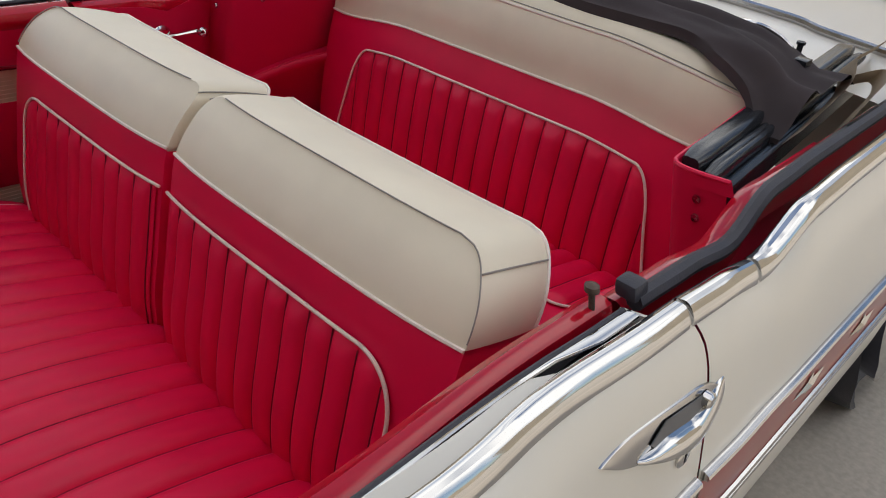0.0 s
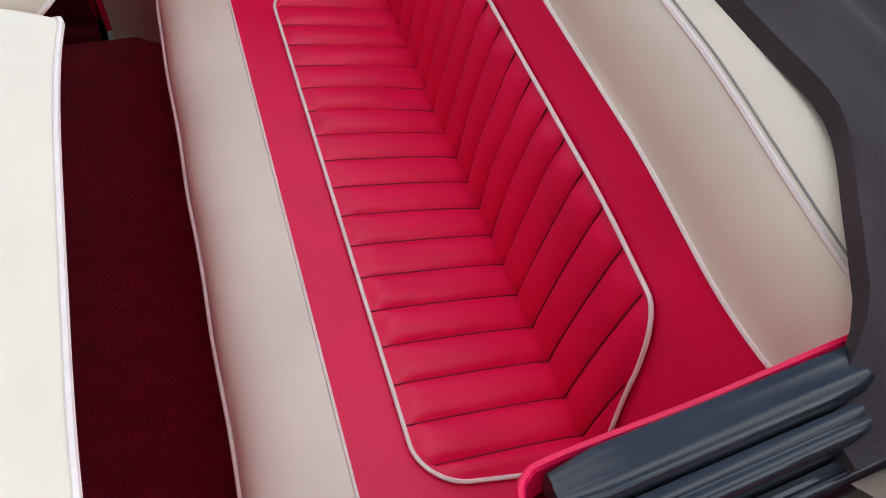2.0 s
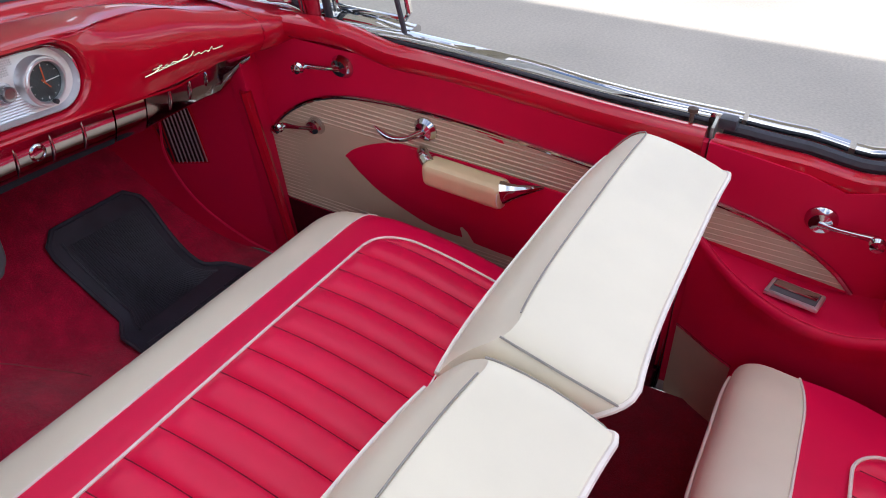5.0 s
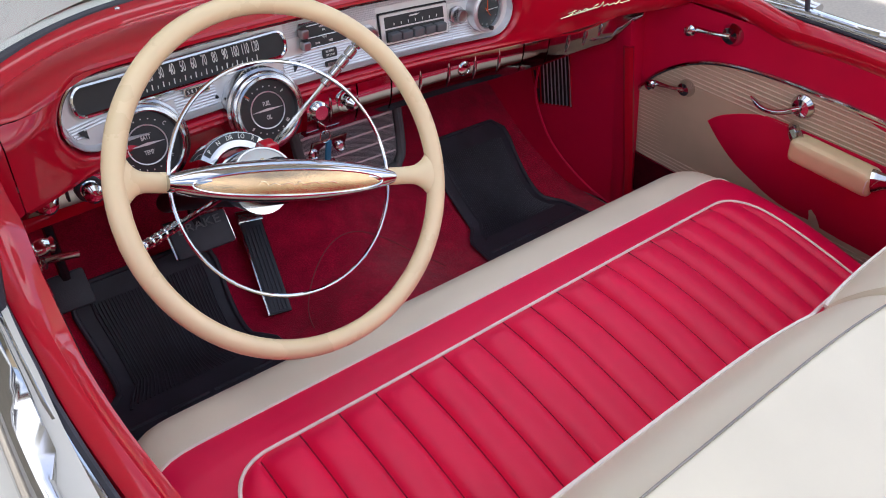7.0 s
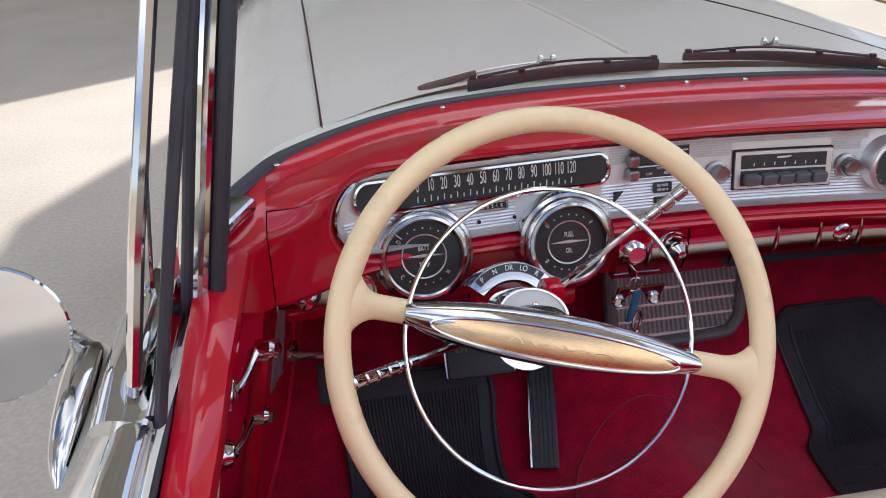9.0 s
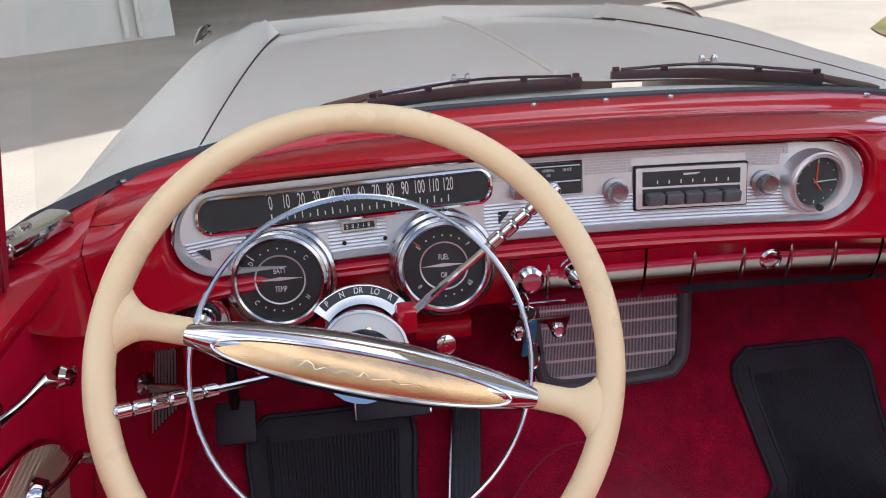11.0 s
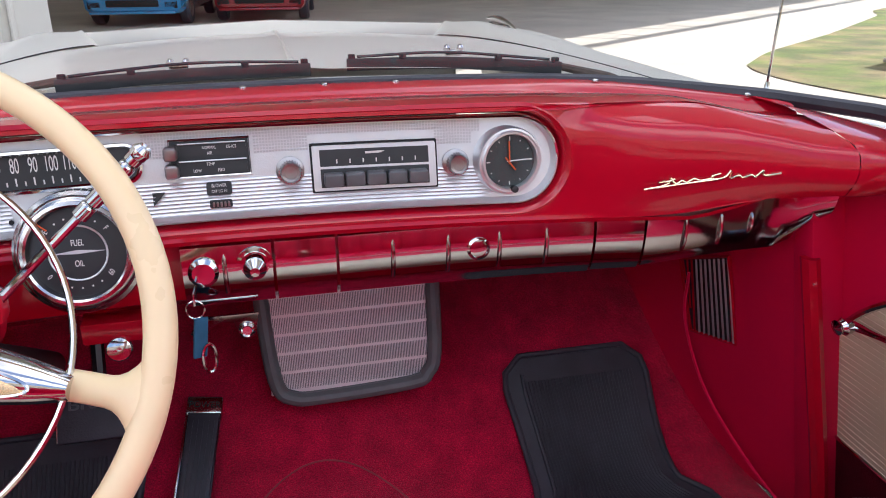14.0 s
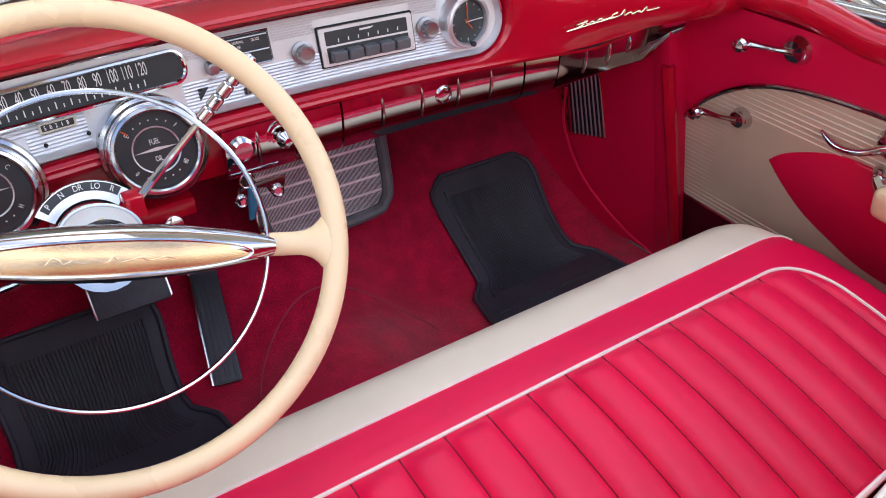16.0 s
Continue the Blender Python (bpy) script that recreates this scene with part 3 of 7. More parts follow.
SIDE = [(-3.1, 0.800), (-2.4, 0.835), (-1.3, 0.840), (-1.1, 0.832), (-0.8, 0.815), (-0.5, 0.800), (-0.2, 0.788), (0.6, 0.775), (1.4, 0.75), (2.1, 0.70)]


def side_x(y):
    return pick(SIDE, y)[0]


def skin(y):
    """Outer section at y, from the belt down to the sill, for the side x > 0."""
    b, z = side_x(y), belt_z(y)
    return [(b, z), (b + 0.030, z - 0.014), (b + 0.058, z - 0.045), (b + 0.082, z - 0.10), (b + 0.105, z - 0.19), (b + 0.124, 0.66), (b + 0.130, 0.56), (b + 0.118, 0.44), (b + 0.095, 0.34), (b + 0.055, 0.26), (b + 0.0, 0.22)]


def skin_grid(s, y0, y1, n, lift=0.0):
    rows = []
    for j in range(n + 1):
        y = lerp(y0, y1, j / n)
        rows.append([Vector((s * (x + lift), y, z)) for x, _, z in [(p.x, 0, p.z) for p in spline([(a, 0, c) for a, c in skin(y)], 30)]])
    return rows


def skin_at(s, y, z, lift):
    sec = skin(y)
    for (xa, za), (xb, zb) in zip(sec, sec[1:]):
        if zb <= z <= za:
            return Vector((s * (lerp(xa, xb, (za - z) / (za - zb)) + lift), y, z))
    return Vector((s * (sec[5][0] + lift), y, z))


DOOR_F, DOOR_R = -0.02, -1.085


def shut_y(z):
    """The door's rear shut line, curving forward to the belt."""
    return pick([(0.66, -1.160), (0.75, -1.158), (0.82, -1.155), (0.86, -1.152), (0.885, -1.150), (0.905, -1.146), (0.925, -1.140), (0.94, -1.132), (0.95, -1.126)], z)[0]


def skin_between(s, n, start, end):
    """Side sheet between two lines start(z) and end(z) across the section."""
    mid = spline([(a, 0, c) for a, c in skin(-1.1)], 30)
    rows = []
    for j in range(n + 1):
        row = []
        for i, m in enumerate(mid):
            y = lerp(start(m.z), end(m.z), j / n)
            p = spline([(a, 0, c) for a, c in skin(y)], 30)[i]
            row.append(Vector((s * p.x, y, p.z)))
        rows.append(row)
    return rows


def arch(rows, yc, r):
    """Faces of a side sheet, without those inside the wheel's arch."""
    bm = bmesh.new()
    vs = [[bm.verts.new(p) for p in row] for row in rows]
    for a, b in zip(vs, vs[1:]):
        for i in range(len(a) - 1):
            c = (a[i].co + b[i + 1].co) / 2
            if math.hypot(c.y - yc, c.z - 0.33) > r:
                bm.faces.new((a[i], a[i + 1], b[i + 1], b[i]))
    bmesh.ops.delete(bm, geom=[v for v in bm.verts if not v.link_faces], context="VERTS")
    return bm


for s in (-1, 1):
    bm = arch(skin_between(s, 100, lambda z: shut_y(z) - 0.005, lambda z: -3.1), -2.50, 0.36)
    bmesh.ops.recalc_face_normals(bm, faces=bm.faces)
    part("rear_quarter_panel", bm, BODY, car, "off-white painted rear quarter panel")
    bm = arch(skin_grid(s, 2.1, DOOR_F + 0.004, 110), 1.15, 0.38)
    bmesh.ops.recalc_face_normals(bm, faces=bm.faces)
    part("front_side_panel", bm, BODY, car)
    for yc in (-2.50, 1.15):
        wheel = part("wheel", lathe([(0.10, -0.10), (0.27, -0.10), (0.335, -0.07), (0.345, 0.0), (0.335, 0.07), (0.27, 0.10), (0.10, 0.10)], (s * 0.73, yc, 0.345), (s, 0, 0), 40), BLACK_RUBBER, car, "black tyre")
        part("hub_cap", lathe([(0.24, 0.085), (0.22, 0.11), (0.12, 0.135), (0.0, 0.14)], (s * 0.73, yc, 0.345), (s, 0, 0), 32), CHROME, wheel, "chrome wheel disc")
    # chrome along the belt: door, then the quarter with its kink
    for y0, y1, n in ((-0.20, -1.122, 30), (-1.130, -1.295, 10), (-1.305, -2.35, 40)):
        rows = []
        for j in range(n + 1):
            y = lerp(y0, y1, j / n)
            b, z = side_x(y), belt_z(y)
            d0 = -0.004 + 0.016 * smooth((y + 1.08) / 0.45)
            rows.append([Vector((s * (b + lerp(d0, 0.0385, f)), y, z + dz)) for f, dz in ((0, -0.006), (0.02, 0.002), (0.10, 0.0052), (0.25, 0.0076), (0.42, 0.0084), (0.58, 0.0070), (0.74, 0.0026), (0.88, -0.0042), (0.97, -0.0105), (1.0, -0.019))])
        bm = grid(rows)
        for end in (rows[0], rows[-1]):
            bm.faces.new([bm.verts.new(p) for p in end])
        bmesh.ops.recalc_face_normals(bm, faces=bm.faces)
        part("belt_moulding", bm, CHROME, car, "bright chrome belt moulding", 24)
    # two-tone side spear with chrome borders and stars, on the rear quarter
    def spear(y):
        return pick([(-3.1, 0.66, 0.56), (-2.1, 0.685, 0.588), (-1.60, 0.692, 0.592), (-1.42, 0.692, 0.593), (-1.25, 0.688, 0.592), (-0.3, 0.66, 0.55)], y)

    ys = [lerp(-1.170, -3.05, i / 60) for i in range(61)]
    bm = grid([[skin_at(s, y, lerp(spear(y)[0], spear(y)[1], k / 4), 0.004) for k in range(5)] for y in ys])
    bmesh.ops.recalc_face_normals(bm, faces=bm.faces)
    part("side_spear", bm, STRIPE, car, "red painted side spear")
    part("upper_spear_trim", tube([skin_at(s, y, spear(y)[0] + 0.012, 0.004) for y in ys], 0.017, 10, squash=0.45), CHROME_WORN, car)
    part("lower_spear_trim", tube([skin_at(s, y, spear(y)[1] - 0.004, 0.006) for y in ys], 0.009, 8), CHROME_WORN, car)
    part("lower_spear_bead", tube([skin_at(s, y, spear(y)[1] - 0.026, 0.005) for y in ys], 0.007, 8), CHROME_WORN, car)
    for y in (-1.54, -1.785):
        c = skin_at(s, y, sum(spear(y)) / 2, 0.006)
        bm = bmesh.new()
        pts = [(-0.066, 0), (-0.010, 0.007), (0, 0.024), (0.010, 0.007), (0.066, 0), (0.010, -0.007), (0, -0.024), (-0.010, -0.007)]
        ring = [bm.verts.new((c.x, c.y + a, c.z + b)) for a, b in pts]
        tip = bm.verts.new((c.x + s * 0.010, c.y, c.z))
        for i in range(8):
            bm.faces.new((ring[i], ring[(i + 1) % 8], tip))
        bmesh.ops.recalc_face_normals(bm, faces=bm.faces)
        part("star_badge", bm, CHROME_WORN, car, "chrome four-pointed star", 10)
    part("rocker_trim", tube([(s * (side_x(y) + 0.030), y, 0.262) for y in [lerp(-1.9, 0.6, i / 30) for i in range(31)]], 0.018, 8), CHROME_WORN, car)

# rear deck, from behind the folded top to the tail
def deck(x, y):
    f = clamp((-y - 2.30) / 0.8)
    return 0.995 - 0.06 * f * f - 0.045 * (x / 0.8) ** 2 + 0.012 * math.exp(-(x / 0.05) ** 2)


part("rear_deck", grid([[Vector((x, y, deck(x, y))) for x in [lerp(-side_x(y), side_x(y), i / 48) for i in range(49)]] for y in [lerp(-2.04, -3.1, j / 34) for j in range(35)]], flip=True), BODY, car, "off-white painted rear deck lid")
part("deck_front_moulding", tube([(x, -2.335 - 0.02 * (x / 0.8) ** 2, deck(x, -2.33) + 0.008) for x in [lerp(-0.80, 0.80, i / 40) for i in range(41)]], 0.011, 8), CHROME_WORN, car)
part("tail_panel", prism([(-0.80, 0.3), (0.80, 0.3), (0.80, 0.93), (0.4, 0.955), (0, 0.96), (-0.4, 0.955), (-0.80, 0.93)], lambda a, b, d: (a, d, b), -3.10, -3.14), BODY, car)

# bonnet, cowl and wings ahead of the windscreen
BEND[0] = centred
def wind_y(x):
    """The line of the windscreen's foot."""
    return 0.325 - 0.20 * x * x - 0.65 * x**4 - 1.0 * max(0.0, abs(x) - 0.68)


def hood_z(x, y):
    f = clamp((y - 0.28) / 1.9)
    crown = 0.030 * (1 - (x / 0.62) ** 2)
    return 0.995 - 0.092 * f * f + crown * (1 - 0.3 * f) + 0.006 * math.exp(-(x / 0.03) ** 2)


rows = []
for j in range(41):
    y = lerp(0, 1, j / 40)
    rows.append([Vector((x, lerp(wind_y(x) + 0.075, 2.12 - 0.12 * (x / 0.62) ** 2, y), hood_z(x, lerp(wind_y(x) + 0.075, 2.1, y)))) for x in [lerp(-0.604, 0.604, i / 60) for i in range(61)]])
part("bonnet", grid(rows), BODY, car, "off-white painted bonnet with a centre crease")
part("bonnet_trim", tube([(0, y, hood_z(0, y) + 0.003) for y in [lerp(0.46, 2.05, i / 30) for i in range(31)]], 0.0050, 8), BODY, car, "raised bonnet centre bead")
for s in (-1, 1):
    rows = []
    for j in range(41):
        y = lerp(-0.10, 2.1, j / 40)
        crest = 0.985 + 0.008 * smooth((y - 0.2) / 1.1) - 0.03 * smooth((y - 1.6) / 0.5)
        xi, xo = 0.607, side_x(y)
        while wind_y(xi) + 0.010 > y and xi < 0.76:
            xi += 0.004
        pts = [(xi, hood_z(0.6, y) - 0.004), (xi + 0.03, lerp(hood_z(0.6, y), crest, 0.55)), (lerp(xi, xo, 0.55), crest), (xo - 0.03, crest - 0.01), (xo, belt_z(y))]
        if y < 0.35:
            pts = [(lerp(p[0], xo, 0.0), lerp(0.975, p[1], smooth((y + 0.1) / 0.45))) for p in pts]
            pts[0] = (xi, pts[0][1])
        rows.append([Vector((s * p.x, y, p.z)) for p in spline([(a, 0, b) for a, b in pts], 12)])
    bm = grid(rows)
    bmesh.ops.recalc_face_normals(bm, faces=bm.faces)
    part("front_wing", bm, BODY, car, "off-white painted front wing crown")
    part("bonnet_gap", tube([Vector((s * 0.6055, y, hood_z(0.604, y) - 0.001)) for y in [lerp(0.24, 2.0, i / 30) for i in range(31)]], 0.0022, 6), DARK, car, "dark shut line beside the bonnet")
    orn = part("wing_ornament", tube(spline([(s * 0.74 - 0.047, 1.34, 0.992), (s * 0.74 - 0.047, 1.42, 1.004), (s * 0.74 - 0.047, 1.52, 1.012), (s * 0.74 - 0.047, 1.64, 1.004)], 12), [0.003, 0.005, 0.007, 0.008, 0.009, 0.010, 0.010, 0.011, 0.011, 0.010, 0.009, 0.007, 0.004], 10, squash=0.7), CHROME, car, "chrome wing-top sight ornament")
    part("ornament_base", box((s * 0.74 - 0.047, 1.49, 0.990), (0.022, 0.20, 0.014), 0.005), CHROME_WORN, orn)
part("nose_panel", prism([(-0.70, 0.3), (0.70, 0.3), (0.70, 0.95), (0, 0.98), (-0.70, 0.95)], lambda a, b, d: (a, d, b), 2.10, 2.14), BODY, car)
rows = []
for j in range(7):
    rows.append([Vector((x, wind_y(x) + lerp(0.008, 0.080, j / 6), 0.992 + 0.003 * j - 0.012 * (x / 0.6) ** 2)) for x in [lerp(-0.70, 0.70, i / 60) for i in range(61)]])
part("cowl", grid(rows), BODY, car, "off-white painted cowl below the windscreen")
# windscreen: foot rubber, pillars, glass
foot = [Vector((x, wind_y(x) + 0.004, 1.008 - 0.010 * smooth((abs(x) - 0.4) / 0.35))) for x in [lerp(-0.742, 0.742, i / 80) for i in range(81)]]
screen = part("windscreen_rubber", tube(foot, 0.011, 8), BLACK_RUBBER, car, "black rubber windscreen seal")
for s in (-1, 1):
    end = foot[80 if s > 0 else 0]
    part("rubber_corner", tube(spline([end, (s * 0.752, lerp(end.y, -0.165, 0.5), 0.996), (s * 0.752, -0.165, 0.985)], 10), 0.011, 8), BLACK_RUBBER, screen)


def screen_at(i, f):
    p = foot[i]
    topy = -0.06 - 0.06 * p.x ** 2
    return Vector((p.x * lerp(1, 0.875, f), lerp(p.y, topy, f), lerp(p.z + 0.006, 1.40, f)))
bm = grid([[screen_at(i, j / 14) for i in range(81)] for j in range(15)])
bmesh.ops.solidify(bm, geom=bm.faces[:], thickness=0.005)
pane = part("windscreen_glass", bm, GLASS, screen, "clear wraparound windscreen glass", 60)
pane.visible_shadow = False
part("windscreen_header", tube([screen_at(i, 1.0) + Vector((0, -0.01, 0.01)) for i in range(81)], 0.018, 8), CHROME_WORN, screen)
for s in (-1, 1):
    i = 80 if s > 0 else 0
    # the pillar leans in as it rises: black inner bar, chrome bead, black seal
    def up(d, back=0.0):
        return [Vector((s * (0.7325 + d - 0.17 * (z - 0.955)), -0.205 + back + 0.06 * (z - 0.955) + 0.22 * max(0.0, z - 1.20), z)) for z in [lerp(0.945, 1.41, k / 10) for k in range(11)]]
    pillar = part("windscreen_pillar", tube(up(0.022 if s < 0 else 0.014, 0.030 if s < 0 else 0.012), [0.012, 0.015, 0.017, 0.018, 0.018, 0.018, 0.018, 0.018, 0.018, 0.018, 0.018], 14), PILLAR, screen, "dark red painted windscreen pillar")
    for d, back in ((0.006, 0.038), (0.004, 0.027), (0.006, 0.016)):
        part("pillar_ridge", tube(up(d, back), 0.0024, 6), PILLAR, pillar)
    part("pillar_seal", tube(up(0.009 if s < 0 else 0.030, 0.0 if s < 0 else -0.012), 0.0090, 10), BLACK_RUBBER, pillar, "black rubber pillar seal")
    part("pillar_bead", tube(up(0.026 if s < 0 else 0.044, -0.006), 0.0090, 10), CHROME, pillar, "rounded chrome bead")
    part("pillar_seal", tube(up(0.040 if s < 0 else 0.054, -0.006), 0.0062, 8), BLACK_RUBBER, pillar, "black rubber pillar seal")
    part("pillar_chrome", tube(up(0.040, 0.052), 0.019, 10, squash=0.8), CHROME, pillar, "chrome pillar moulding")
    lie = Euler((0.06, 0, s * 0.45)).to_matrix()
    shoe = part("pillar_shoe", box((s * 0.734, -0.082 if s < 0 else -0.112, 0.999), (0.036, 0.096, 0.020) if s < 0 else (0.028, 0.056, 0.016), 0.008, lie, 3), CHROME, pillar, "chrome corner bracket")
    for q in (-0.028, -0.006) if s < 0 else ():
        part("shoe_bolt", lathe([(0.007, 0), (0.006, 0.004), (0.0, 0.005)], Vector((s * 0.734, -0.082, 1.009)) + lie @ Vector((0, q, 0)), (0, -0.2, 1), 10), CHROME_WORN, shoe)
    # hinged vent pane behind the pillar, a little ajar
    vent = part("vent_window_frame", tube([(s * 0.806, -0.205, 0.985), (s * 0.790, -0.190, 1.12), (s * 0.738, -0.165, 1.36), (s * 0.718, -0.31, 1.365), (s * 0.766, -0.375, 1.12), (s * 0.788, -0.392, 1.00), (s * 0.793, -0.380, 0.983), (s * 0.803, -0.22, 0.98)], 0.0065, 8, True), CHROME, car, "chrome vent window frame")
    bm = bmesh.new()
    bm.faces.new([bm.verts.new(p) for p in ((s * 0.804, -0.205, 0.985), (s * 0.738, -0.168, 1.36), (s * 0.719, -0.308, 1.36), (s * 0.789, -0.388, 0.99))])
    bmesh.ops.solidify(bm, geom=bm.faces[:], thickness=0.004)
    p = part("vent_pane", bm, GLASS, vent, "clear vent glass")
    p.visible_shadow = False
    part("division_bar", tube([(s * 0.777, -0.392, 0.945), (s * 0.757, -0.375, 1.05), (s * 0.735, -0.350, 1.16), (s * 0.706, -0.318, 1.30), (s * 0.694, -0.30, 1.36)], 0.0055, 8), BLACK_RUBBER, vent, "black rubber division bar")
    rows = []
    for j in range(17):
        f = j / 16
        y = lerp(-0.395, -0.135, f)
        w, hgt = 0.026 + 0.004 * math.sin(math.pi * f), 0.010 + 0.012 * smooth(f * 3) - 0.008 * smooth((f - 0.8) / 0.2)
        rows.append([Vector((s * (0.806 + a * w), y, 0.958 + hgt * b)) for a, b in ((1, -0.6), (0.95, 0.2), (0.7, 0.75), (0.3, 1.0), (-0.1, 0.75), (-0.45, 0.55), (-0.8, 0.8), (-1.0, 0.3), (-1.0, -0.6))])
    bm = grid(rows)
    for end in (rows[0], rows[-1]):
        bm.faces.new([bm.verts.new(q) for q in end])
    bmesh.ops.recalc_face_normals(bm, faces=bm.faces)
    part("belt_cap", bm, CHROME, vent, "dished chrome cap below the vent window", 50)

# ---- doors and inner side panels ----
BEND[0] = side_shape
TRIM_ARC = [(-0.03, 0.662), (-0.075, 0.712), (-0.125, 0.752), (-0.185, 0.786), (-0.25, 0.808), (-0.33, 0.820), (-0.45, 0.825), (-0.65, 0.825), (-0.85, 0.822), (-1.07, 0.815)]
SPEAR = [(-0.246, 0.655), (-0.27, 0.677), (-0.305, 0.697), (-0.345, 0.714), (-0.39, 0.727), (-0.46, 0.730), (-0.75, 0.734), (-1.07, 0.733), (-1.07, 0.510), (-0.60, 0.510), (-0.47, 0.518), (-0.39, 0.545), (-0.33, 0.575), (-0.28, 0.617)]


def clip_row(poly, z):
    hits = []
    for (ya, za), (yb, zb) in zip(poly, poly[1:] + poly[:1]):
        if (za - z) * (zb - z) < 0:
            hits.append(lerp(ya, yb, (z - za) / (zb - za)))
    hits.sort()
    return list(zip(hits[::2], hits[1::2]))


def pleats(poly, step, z0, z1, lay, lift, holes=()):
    bm = bmesh.new()
    z = z0
    while z < z1:
        for a, b in clip_row(poly, z):
            spans = [(a, b)]
            for hole in holes:
                for c, d in clip_row(hole, z):
                    spans = [q for p, r in spans for q in ((p, min(r, c)), (max(p, d), r)) if q[1] - q[0] > 0.004]
            for p, r in spans:
                vs = [bm.verts.new(lay(y, zz, dd)) for y in (p, r) for zz, dd in ((z - 0.0016, lift - 0.001), (z, lift + 0.0012), (z + 0.0016, lift - 0.001))]
                bm.faces.new((vs[0], vs[1], vs[4], vs[3]))
                bm.faces.new((vs[1], vs[2], vs[5], vs[4]))
        z += step
    bmesh.ops.recalc_face_normals(bm, faces=bm.faces)
    return bm


def crank(parent, at, s, away, length, name="window_crank", r=0.026):
    """A chrome window winder: boss on the panel, arm along away = (dy, dz), knob at its end."""
    x, y, z = at
    boss = part(name, lathe([(r, 0), (r, 0.006), (r * 0.8, 0.014), (r * 0.72, 0.020), (0, 0.024)], at, (-s, 0, 0), 24), CHROME, parent, "chrome " + name.replace("_", " "))
    d = Vector((0, away[0], away[1])).normalized()
    tip = Vector(at) + d * length + Vector((-s * 0.040, 0, 0))
    part("arm", tube(spline([Vector(at) + Vector((-s * 0.018, 0, 0)), Vector(at) + d * length * 0.35 + Vector((-s * 0.030, 0, 0)), tip], 8), [0.010, 0.0085, 0.007, 0.0062, 0.006, 0.006, 0.0065, 0.008, 0.009], 10, squash=0.8), CHROME, boss)
    part("knob", lathe([(0.007, 0), (0.011, 0.008), (0.0125, 0.016), (0.009, 0.022), (0.011, 0.027), (0.0, 0.032)], tip, (-s, 0, 0), 16), CHROME, boss)
    return boss


